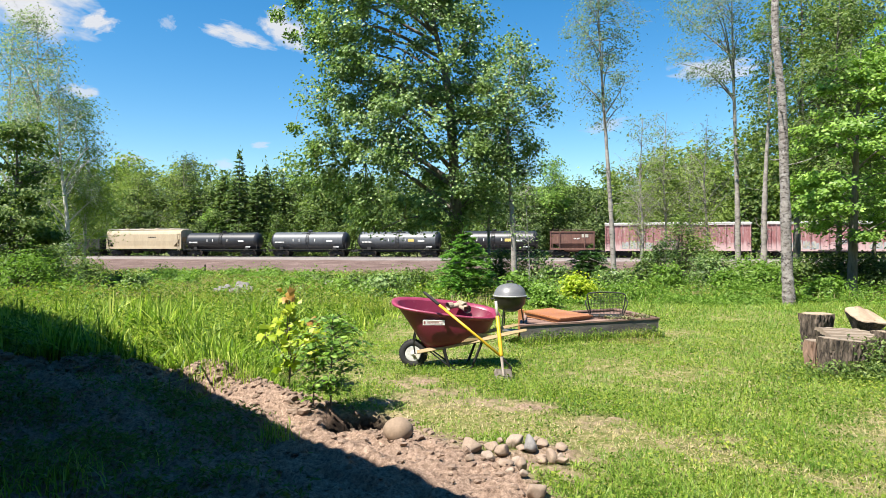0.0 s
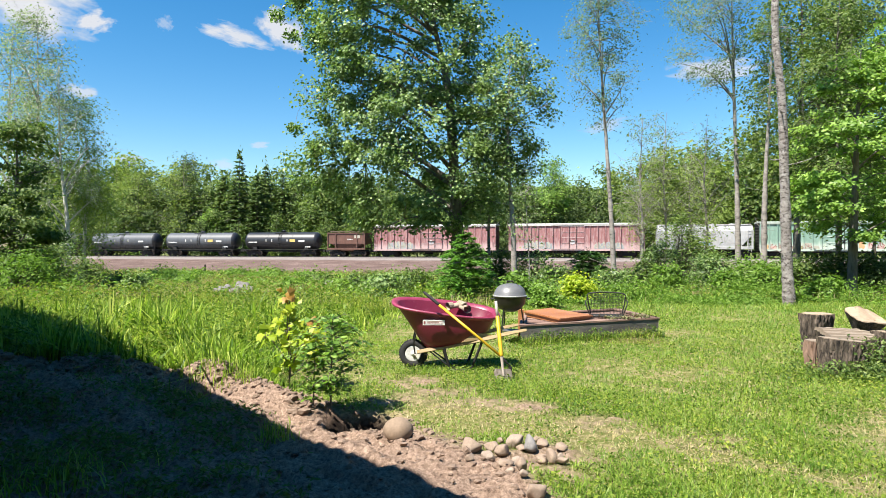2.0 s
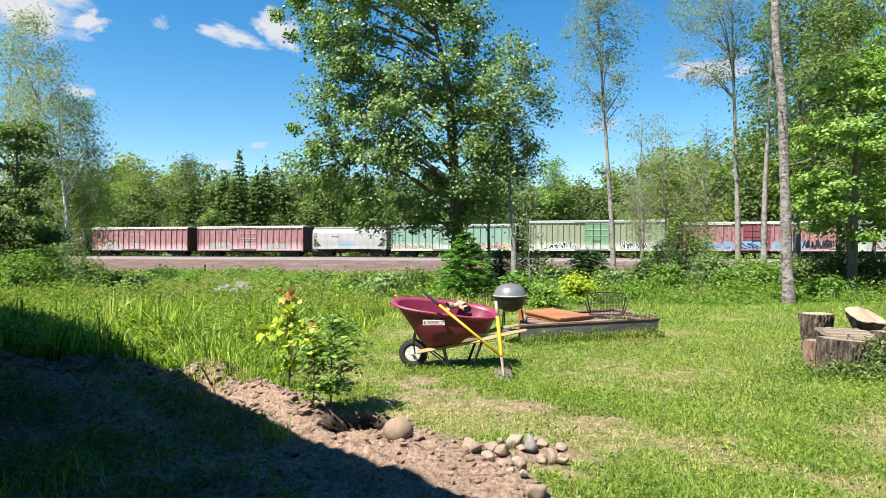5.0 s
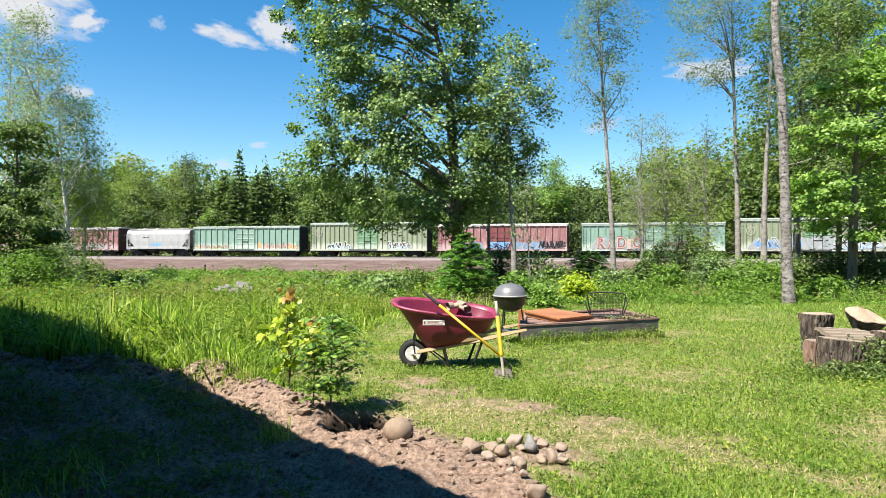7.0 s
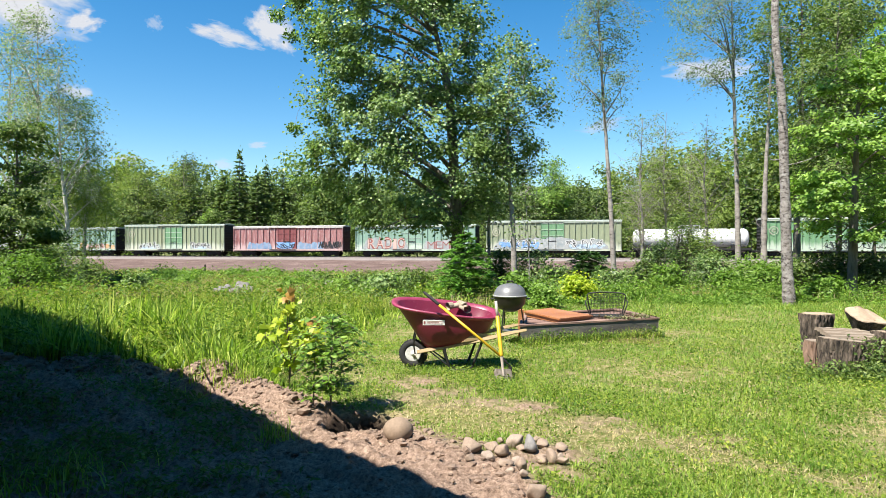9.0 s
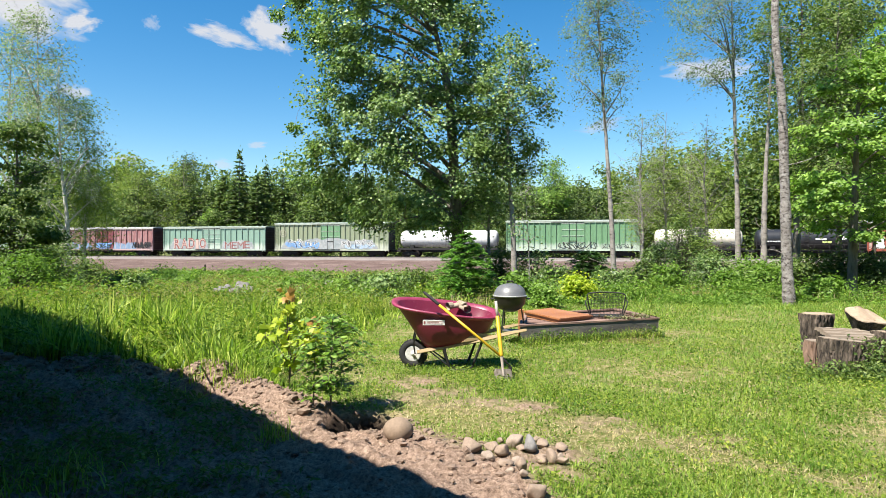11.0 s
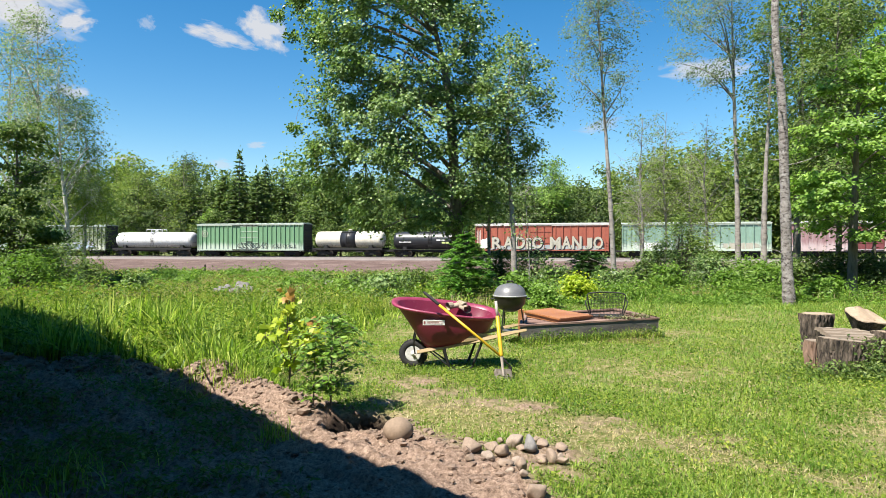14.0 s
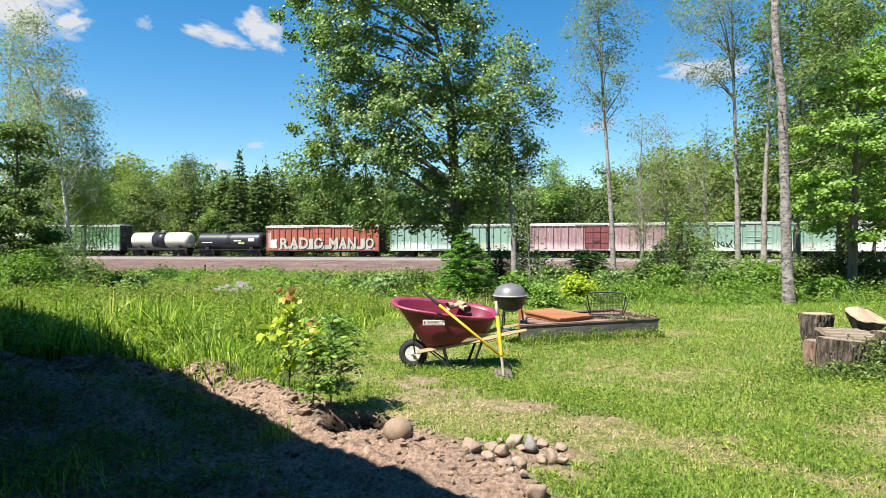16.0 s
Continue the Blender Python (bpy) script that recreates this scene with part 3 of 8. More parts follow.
# slimmer trees beside it
broadleaf("slender_tree", 2.85, 26.0, "slender green tree with a pale thin trunk", MAPLE, PALE_BARK, 12,
          spine=[(0, 0, 0), (-0.1, 0, 3), (-0.3, 0, 6), (-0.2, 0, 10.2)], girth=0.13,
          crown=[(4.3, 0.7), (5.6, 1.5), (8.0, 1.9), (9.4, 1.6), (10.4, 0.7)], clumps=105, leaves=90, spread=0.27, leaf=0.125, broad=0.8, centre=(0.1, 0), fill=0.3, deep=0.8, limbs=14, stubs=3, limb=0.025, sprigs=1, twig=0.007)
broadleaf("slender_tree", 2.3, 31.0, "thin young tree with few small leaves", MAPLE, PALE_BARK, 13,
          spine=[(0, 0, 0), (-0.15, 0, 3), (0, 0, 6.5)], girth=0.11,
          crown=[(3.0, 0.8), (5.0, 1.1), (7.0, 0.7)], clumps=28, leaves=45, spread=0.4, leaf=0.15, fill=0.2)
broadleaf("young_tree", 3.1, 24.0, "thin sapling with a pale stem", MAPLE, PALE_BARK, 14,
          spine=[(0, 0, 0), (0.05, 0, 1.5), (-0.1, 0, 4.0)], girth=0.04,
          crown=[(1.8, 0.3), (3.0, 0.6), (4.2, 0.3)], clumps=12, leaves=20, spread=0.25, leaf=0.12, fill=0.2)
# tall aspens
broadleaf("aspen_tree", 6.55, 25.0, "tall slim aspen with sparse pale leaves near the top", ASPEN, PALE_BARK, 21, "aspens",
          spine=[(0, 0, 0), (-0.15, 0, 3), (-0.35, 0, 6), (-0.55, 0, 9), (-0.75, 0, 13.5)], girth=0.11, stubs=7, knots=0.07,
          crown=[(6.6, 0.5), (8.0, 1.35), (10.5, 1.4), (13.5, 0.6)], clumps=100, leaves=84, spread=0.25, leaf=0.085, fill=0.2, limb=0.04, twig=0.006, sprigs=2, rise=0.7, limbs=14)
broadleaf("aspen_tree", 18.0, 40.0, "tall aspen with a pale trunk and sparse yellow-green crown", ASPEN, PALE_BARK, 22, "aspens",
          spine=[(0, 0, 0), (-0.1, 0, 6), (-0.3, 0, 12), (-0.5, 0, 21)], girth=0.19, stubs=9, knots=0.07,
          crown=[(12.0, 0.6), (14.0, 2.2), (16.5, 2.9), (20, 1.2)], clumps=90, leaves=95, spread=0.42, leaf=0.125, fill=0.25, centre=(-1.5, 0), limb=0.06, twig=0.008, sprigs=2, rise=0.7, limbs=14)
broadleaf("aspen_tree", 17.1, 35.0, "tall dark-leaved aspen with a knotted pale trunk", WOODS, PALE_BARK, 23, "aspens",
          spine=[(0, 0, 0), (0.05, 0, 5), (0.25, 0, 9), (0.5, 0, 15)], girth=0.175, stubs=9, knots=0.08,
          crown=[(9.0, 0.4), (10.5, 1.0), (13, 1.3), (15, 0.6)], clumps=44, leaves=50, spread=0.36, leaf=0.15, fill=0.3, limbs=10, limb=0.025, sprigs=1, twig=0.007)
broadleaf("poplar_tree", 10.55, 20.0, "stout poplar trunk with mottled pale grey bark", ASPEN, POPLAR_BARK, 24, "aspens",
          spine=[(0, 0, 0), (-0.07, 0, 1.4), (-0.14, 0, 3.6), (-0.24, 0, 6.2), (-0.4, 0.1, 8.6), (-0.3, 0.2, 12), (-0.5, 0.2, 18)], girth=0.178, taper=0.66, stubs=10, knots=0.05, sides=8, flare=1.1,
          crown=[(13, 0.9), (16, 1.7), (18.4, 0.8)], clumps=30, leaves=60, spread=0.4, leaf=0.13, fill=0.3, limbs=6, limb=0.09, rise=0.9, lowest=8.5)
# bright maples at the edge of the yard
broadleaf("bright_maple", 14.3, 23.0, "bright green maple with layered leafy branches", BRIGHT, BARK, 31, "yard maples",
          spine=[(0, 0, 0), (0.1, 0, 3), (0.2, 0, 6), (0.35, 0, 8.8)], girth=0.17,
          crown=[(1.9, 1.2), (3.2, 2.3), (4.6, 2.3), (6.2, 1.9), (7.8, 1.3), (9.0, 0.6)], clumps=96, leaves=125, tight=0.55, spread=0.27, leaf=0.15, broad=0.8, fill=0.5, flat=0.34, limbs=22, up=0.9, limb=0.03, rise=0.1, sprigs=1, twig=0.008)
broadleaf("bright_maple", 17.3, 25.0, "bright green maple with layered leafy branches", BRIGHT, BARK, 32, "yard maples",
          spine=[(0, 0, 0), (0, 0, 3), (0.2, 0, 7), (0.1, 0, 12.5)], girth=0.16,
          crown=[(2.2, 1.3), (4.2, 2.6), (7.0, 2.3), (9.5, 1.7), (12.5, 0.8)], clumps=104, leaves=120, tight=0.55, spread=0.3, leaf=0.15, broad=0.8, fill=0.5, flat=0.34, limbs=20, up=0.9, limb=0.03, rise=0.1, sprigs=1, twig=0.008)
broadleaf("dark_broadleaf", 20.5, 38.0, "tall olive green tree behind the yard maples", WOODS, BARK, 33, "yard maples",
          spine=[(0, 0, 0), (0, 0, 6), (0.3, 0, 12), (0.2, 0, 18)], girth=0.22,
          crown=[(6, 2), (9, 3.4), (13, 3.8), (18, 1.6)], clumps=120, leaves=70, spread=0.55, leaf=0.22, fill=0.3, limbs=18, limb=0.03, sprigs=0)
broadleaf("dark_broadleaf", 25.5, 41.0, "tall dark green tree behind the yard maples", WOODS, BARK, 34, "yard maples",
          spine=[(0, 0, 0), (0, 0, 6), (-0.3, 0, 12), (0.2, 0, 19)], girth=0.22,
          crown=[(6, 2), (9, 3.6), (13, 4.0), (19, 1.6)], clumps=170, leaves=85, spread=0.55, leaf=0.22, fill=0.3)
# added tree: its dark leaves stand for shade inside the maples
broadleaf("dark_broadleaf", 18.6, 31.0, "dense dark tree added behind the yard maples for their inner shade", WOODS, BARK, 35, "yard maples",
          spine=[(0, 0, 0), (0.1, 0, 4), (-0.1, 0, 9), (0.1, 0, 14)], girth=0.15, stubs=4,
          crown=[(3.0, 1.6), (6, 2.5), (10, 2.5), (14, 1.0)], clumps=150, leaves=80, spread=0.36, leaf=0.17, fill=0.3, limbs=16, limb=0.03, sprigs=1, twig=0.008)
broadleaf("young_tree", 17.3, 26.5, "thin grey-stemmed tree in the undergrowth", BRIGHT, BARK, 36,
          spine=[(0, 0, 0), (0.1, 0, 2.5), (-0.1, 0, 6.0)], girth=0.1, stubs=3,
          crown=[(3.4, 0.6), (5.0, 1.0), (6.3, 0.4)], clumps=26, leaves=50, spread=0.25, leaf=0.14, fill=0.2)
# trees on the near side of the line with thin new leaves
for i, (x, y, h, lab) in enumerate([(14.2, 47.0, 12.0, 0), (16.9, 50.0, 13.0, 0), (17.6, 44.0, 11.0, 0), (15.6, 52.0, 9.0, 0), (19.6, 52.0, 10.5, 0)]):
    broadleaf("thin_leaved_tree", x, y, "thin pale tree just coming into leaf", PALE, PALE_BARK, 40 + i, "thin trees",
              spine=[(0, 0, 0), (0.1, 0, h * 0.3), (-0.1, 0, h * 0.6), (0.1, 0, h)], girth=0.12,
              crown=[(h * 0.3, h * 0.12), (h * 0.6, h * 0.19), (h, h * 0.06)], clumps=80, leaves=20, spread=0.45, leaf=0.15, fill=0.15, limb=0.022, rise=0.8, twig=0.009, sprigs=3)
# birches and a darker maple at the meadow's edge
broadleaf("birch_tree", -22.8, 40.0, "white-barked birch with airy small leaves", ASPEN, BIRCH_BARK, 51, "birches",
          spine=[(0, 0, 0), (-0.1, 0, 4), (-0.5, 0, 8), (-0.6, 0, 13.5)], girth=0.17,
          crown=[(3.0, 1.2), (6, 2.3), (10, 2.6), (13.8, 1.0)], clumps=120, leaves=72, spread=0.42, leaf=0.14, fill=0.2, limb=0.06, twig=0.009, sprigs=1, stubs=5, rise=0.9, limbs=18)
broadleaf("birch_tree", -25.6, 41.0, "white-barked birch with airy small leaves", ASPEN, BIRCH_BARK, 52, "birches",
          spine=[(0, 0, 0), (-0.1, 0, 4), (0.3, 0, 9), (0.3, 0, 17)], girth=0.17,
          crown=[(5.0, 1.2), (9, 2.3), (13, 2.4), (17, 1.0)], clumps=120, leaves=52, spread=0.44, leaf=0.14, fill=0.2, limb=0.06, twig=0.012, sprigs=2, rise=0.9, limbs=18)
broadleaf("birch_tree", -28.3, 43.0, "white-barked birch with airy small leaves", ASPEN, BIRCH_BARK, 55, "birches",
          spine=[(0, 0, 0), (0.1, 0, 4), (-0.2, 0, 9), (0.2, 0, 17)], girth=0.16,
          crown=[(5.0, 1.2), (9, 2.2), (13, 2.3), (17, 1.0)], clumps=100, leaves=50, spread=0.44, leaf=0.14, fill=0.2, limb=0.06, twig=0.012, sprigs=2, rise=0.9, limbs=16)
broadleaf("birch_tree", -23.6, 43.0, "leaning birch with two pale stems", PALE, BIRCH_BARK, 53, "birches",
          spine=[(0, 0, 0), (0.2, 0, 4), (0.4, 0, 8), (-0.3, 0, 12)], girth=0.13,
          crown=[(2.0, 1.2), (5, 2.2), (9, 2.0), (12, 1.0)], clumps=110, leaves=80, spread=0.5, leaf=0.15, fill=0.2, limb=0.03, twig=0.007, sprigs=1, rise=0.4, limbs=14, stubs=5)
broadleaf("meadow_maple", -17.7, 27.0, "dark green maple with drooping leafy branches", WOODS, BARK, 54,
          spine=[(0, 0, 0), (0, 0, 3), (0.2, 0, 5), (0.1, 0, 7.5)], girth=0.14,
          crown=[(2.0, 1.6), (3.6, 2.5), (4.5, 1.7), (5.4, 2.1), (7.4, 1.5)], clumps=80, leaves=140, spread=0.34, leaf=0.145, broad=0.85, up=0.6, fill=0.3, flat=0.35, tight=0.45, limbs=11, limb=0.04, sprigs=1, twig=0.008)
conifer("spruce_bush", (1042 - 784) / 1162 * 27, 27.0, "low dark green spruce among the shrubs", FIR_DARK, 62, height=1.8, radius=1.05, whorls=11, arms=12, needle=0.16, lift=0.05, per=90, thin=0.32,
        outline=([0, 0.4, 0.75, 1], [0.9, 1.0, 0.75, 0.3]))
# small fir before the maple, and a darker young spruce
conifer("fir_tree", 0.66, 20.0, "small bushy green fir beside the lawn", FIR, 61, height=2.25, radius=1.12, whorls=13, arms=13, needle=0.13, lift=0.02, per=120, thin=0.3,
        outline=([0, 0.25, 0.6, 0.85, 1], [0.95, 1.0, 0.66, 0.34, 0.1]))

# ---- the woods beyond the line ----
def wood_mass(name, spots, label, material, seed, leaf=0.5, n_kinds=5, clumps=50, leaves=42, slim=0.27, spread=0.78):
    """Many far trees as one: spots are (x, y, height)."""
    rng = np.random.default_rng(seed)
    kinds = []
    for _ in range(n_kinds):
        kinds.append(tree_arrays(rng, [(0, 0, 0), (0.2, 0, 4), (-0.2, 0.2, 8), (0, 0, 12.5)], 0.16,
                                 [(1.5, 12 * slim * 0.55), (4.5, 12 * slim), (9, 12 * slim * 0.85), (12.8, 12 * slim * 0.25)],
                                 clumps, leaves, spread, leaf, twig=0.02, fill=0.3, sprigs=0, steps=3, sides=3, knots=0))
    wood, crown = [], []
    for x, y, h in spots:
        (WV, WF), (LV, LF) = kinds[rng.integers(n_kinds)]
        a, s = rng.uniform(0, 6.28), h / 13.2
        M = np.array([[np.cos(a), -np.sin(a), 0], [np.sin(a), np.cos(a), 0], [0, 0, 1]]) * s
        at = np.array([x, y, float(ground_z(x, y)) - 0.1])
        wood.append((WV @ M.T + at, WF))
        crown.append((LV @ M.T + at, LF))
    ob = thing(name, pose(0, 0, 0), label, "woods", kind="stuff")
    V, F = join_arrays(wood)
    mesh_object("trunks", V, F, BARK, ob, smooth=True)["kind"] = "stuff"
    V, F = join_arrays(crown)
    mesh_object("foliage", V, F, material, ob)["kind"] = "stuff"
    return ob


rng = np.random.default_rng(5)
TOP_X = np.array([-400, 0, 200, 245, 290, 330, 370, 390, 440, 500, 560, 640, 760, 900, 960, 1030, 1100, 1200, 1300, 1400, 1568, 2000])
TOP_Y = np.array([285, 285, 276, 270, 280, 276, 284, 290, 290, 290, 284, 284, 284, 300, 304, 302, 285, 232, 215, 210, 210, 210])
spots, pale, dim = [], [], []
for row, (side, count) in enumerate([(14, 60), (21, 66), (30, 74)]):
    for i in range(count):
        u = -110 + 220 * (i + rng.uniform(0, 1)) / count
        p = on_track(u, side + rng.uniform(-3, 3), 0)
        bearing = 784 + 1162 * p.x / p.y
        if (row == 0 and rng.uniform() < 0.25) or (abs(bearing - 784) > 880 and rng.uniform() < 0.65):
            continue
        h = (438 - np.interp(bearing, TOP_X, TOP_Y)) / 1162 * p.y + 2.2
        h *= (rng.uniform(0.4, 0.72), rng.uniform(0.7, 0.95), rng.uniform(0.9, 1.06))[row]
        # dim: front rows at two bearings, their shade put into the leaf colour
        (pale if (bearing < 330 or bearing > 1075) and rng.uniform() < 0.6 else dim if (890 < bearing < 1060 or 255 < bearing < 365) and row < 2 else spots).append((p.x, p.y, h))
wood_mass("far_woods", spots, "dense dark green mixed woods along the railway", WOODS, 71)
wood_mass("far_shaded_woods", dim, "thick growth behind the railway with shade painted into its leaves", DEEP_WOODS, 74)
wood_mass("far_light_woods", pale, "lighter green leafy trees along the railway", PALE, 72)
# unseen woods added behind the house and to either side, blocking low sky light
around = []
for i in range(64):
    a = radians(50 + 260 * (i + rng.uniform(-0.3, 0.3)) / 63)
    r = rng.uniform(46, 64)
    around.append((math.sin(a) * r, math.cos(a) * r, rng.uniform(13, 19)))
wood_mass("unseen_screen_woods", around, "unseen green woods added round the yard to block low sky light", WOODS, 73, leaf=1.1, n_kinds=3, clumps=30, leaves=18, slim=0.3, spread=0.9)
firs = [(424, 266, 122), (470, 286, 126), (455, 300, 121), (500, 300, 126), (395, 304, 124), (560, 310, 128)]
for i, (bx, top, d) in enumerate(firs):
    h = (438 - top) / 1162 * d + 2.0
    conifer("spruce_tree", (bx - 784) / 1162 * d, d, "dark spruce rising from the far woods", NEEDLE, 200 + i, "far spruces",
            height=h, radius=h * 0.26, whorls=22, arms=9, needle=0.7, lift=-0.12, per=30, thin=0.45)
for i, (bx, top, d, r, mat) in enumerate([(325, 268, 124, 0.3, DEEP_WOODS), (978, 274, 112, 0.17, BRIGHT), (375, 366, 122, 0.3, BRIGHT), (245, 285, 128, 0.26, PALE), (250, 370, 126, 0.3, BRIGHT)]):
    h = (438 - top) / 1162 * d + 2.0
    broadleaf("far_tree", (bx - 784) / 1162 * d, d, "round-crowned tree standing before the woods", mat, BARK, 230 + i, "far single trees",
              spine=[(0, 0, 0), (0.1, 0, h * 0.4), (0, 0, h * 0.96)], girth=0.2, crown=[(h * (0.42 if r < 0.2 else 0.12), h * r * 0.67), (h * 0.5, h * r), (h * 0.8, h * r * 0.85), (h, h * 0.08)],
              clumps=70, leaves=48, spread=h * 0.05, leaf=0.42, fill=0.3)
# a wooded ridge on the horizon
bm = bmesh.new()
rr = np.random.default_rng(9)
xs = np.linspace(-1500, 1500, 220)
low = [bm.verts.new((x, 1300 + 80 * math.sin(x / 300), -5)) for x in xs]
high = [bm.verts.new((x, 1420 + 80 * math.sin(x / 300), 108 + 30 * math.sin(x / 260 + 0.6) + rr.uniform(-4, 4))) for x in xs]
for i in range(len(xs) - 1):
    bm.faces.new((low[i], low[i + 1], high[i + 1], high[i]))
RIDGE = surface("far_ridge_woods", (0.07, 0.11, 0.045), (0.03, 0.055, 0.03), scale=0.02, fine=0.12, rough=1.0, bump=0)
tagged(part("backdrop", bm, RIDGE, None), "low wooded ridge on the horizon", "hill", kind="structure")

# ---- the unseen house that shades the bed: behind and beside the camera ----
# tan chosen to bounce warm light into the bed's shade
SIDING = surface("tan_siding", (0.56, 0.4, 0.25), (0.47, 0.33, 0.2), scale=1.5, rough=0.7)
SHINGLE = surface("dark_roof_shingle", (0.09, 0.085, 0.08), (0.05, 0.05, 0.05), scale=4, rough=0.95)
HOUSE = pose(-1.63, 2.75, 0, 0, 0, 132.7)       # x runs along the eave, away from the camera


def house():
    ob = thing("house", HOUSE, "unseen house shading the bed, its tan walls and deep porch added", "house")
    bm = bmesh.new()
    box(bm, -16, 26, 2.3, 7.0, -0.3, 4.55, 0.02)
    for i in range(15):
        box(bm, -16.01, 26.01, 2.28, 2.3, i * 0.3, i * 0.3 + 0.27)
    part("wall", bm, SIDING, ob)
    # low deep eave, added to keep sky light off the bed
    bm = bmesh.new()
    prof = [(0.0, 3.85), (0.0, 4.0), (4.5, 5.7), (9.0, 4.0), (9.0, 3.85), (4.5, 5.55)]
    a = [bm.verts.new((-16.5, y, z)) for y, z in prof]
    b = [bm.verts.new((26.5, y, z)) for y, z in prof]
    for i in range(6):
        bm.faces.new((a[i], a[(i + 1) % 6], b[(i + 1) % 6], b[i]))
    bm.faces.new((a[0], a[1], a[2], a[5])), bm.faces.new((a[2], a[3], a[4], a[5]))
    bm.faces.new((b[0], b[1], b[2], b[5])), bm.faces.new((b[2], b[3], b[4], b[5]))
    part("roof", bm, SHINGLE, ob)
    # made-up posts to carry the added eave
    for x in (-12.0, -6.0, 16.0, 24.0):
        bm = bmesh.new()
        box(bm, x - 0.07, x + 0.07, 0.25, 0.39, -0.2, 3.93, 0.01)
        part("added_porch_post", bm, SIDING, ob)


house()

# ---- wheelbarrow ----
TUB = surface("maroon_poly_tub", (0.25, 0.022, 0.06), (0.2, 0.016, 0.045), scale=2.5, fine=60, rough=0.42, bump=0.08, stain=(0.36, 0.15, 0.17), stain_at=0.615)
TUB_RIM = surface("scuffed_maroon_rim", (0.36, 0.05, 0.11), (0.28, 0.03, 0.08), scale=6, fine=60, rough=0.42, bump=0.08, stain=(0.5, 0.25, 0.28), stain_at=0.58)
RUBBER = surface("black_rubber", (0.02, 0.02, 0.02), (0.035, 0.033, 0.03), scale=6, rough=0.85)
RIM = surface("white_wheel_rim", (0.7, 0.69, 0.66), (0.5, 0.48, 0.45), scale=8, rough=0.5)
ASH = surface("pale_ash_wood", (0.55, 0.4, 0.2), (0.45, 0.31, 0.15), scale=4, fine=40, rough=0.6, stretch=(0.2, 1, 1))
BLACK_STEEL = surface("black_painted_steel", (0.02, 0.02, 0.021), (0.035, 0.03, 0.028), scale=6, rough=0.45, metal=0.2)
YELLOW = surface("yellow_fibreglass", (0.72, 0.45, 0.02), (0.62, 0.37, 0.02), scale=4, rough=0.4)
STEEL_GREY = surface("scuffed_grey_steel", (0.57, 0.52, 0.47), (0.42, 0.35, 0.29), scale=10, rough=0.75, metal=0.0, bump=0.1)
DUSTY_STEEL = surface("dusty_pale_steel", (0.44, 0.375, 0.315), (0.3, 0.25, 0.2), scale=12, rough=0.8, bump=0.15)
LABEL = surface("white_label", (0.95, 0.94, 0.92), (0.88, 0.86, 0.84), scale=12, rough=0.6)
LABEL_INK = surface("red_label_print", (0.5, 0.16, 0.15), (0.4, 0.12, 0.12), scale=20, rough=0.6)
CANVAS = surface("beige_canvas", (0.5, 0.41, 0.3), (0.38, 0.3, 0.21), scale=9, rough=0.95, bump=0.4)


def loop_points(x0, x1, half, z0, z1, n=40, square=2.8, narrow=0.8, tip=0.16):
    """A rounded oblong, narrower at its front, tilted from z0 at the front to z1 at the back."""
    out = []
    for i in range(n):
        a = 2 * math.pi * i / n
        c, s = math.cos(a), math.sin(a)
        q = (abs(c) ** square + abs(s) ** square) ** (-1 / square)
        f = (q * c + 1) / 2
        out.append(Vector((x0 + (x1 - x0) * f, half * q * s * (narrow + (1 - narrow) * f), z0 + (z1 - z0) * f + tip * half * q * s)))
    return out


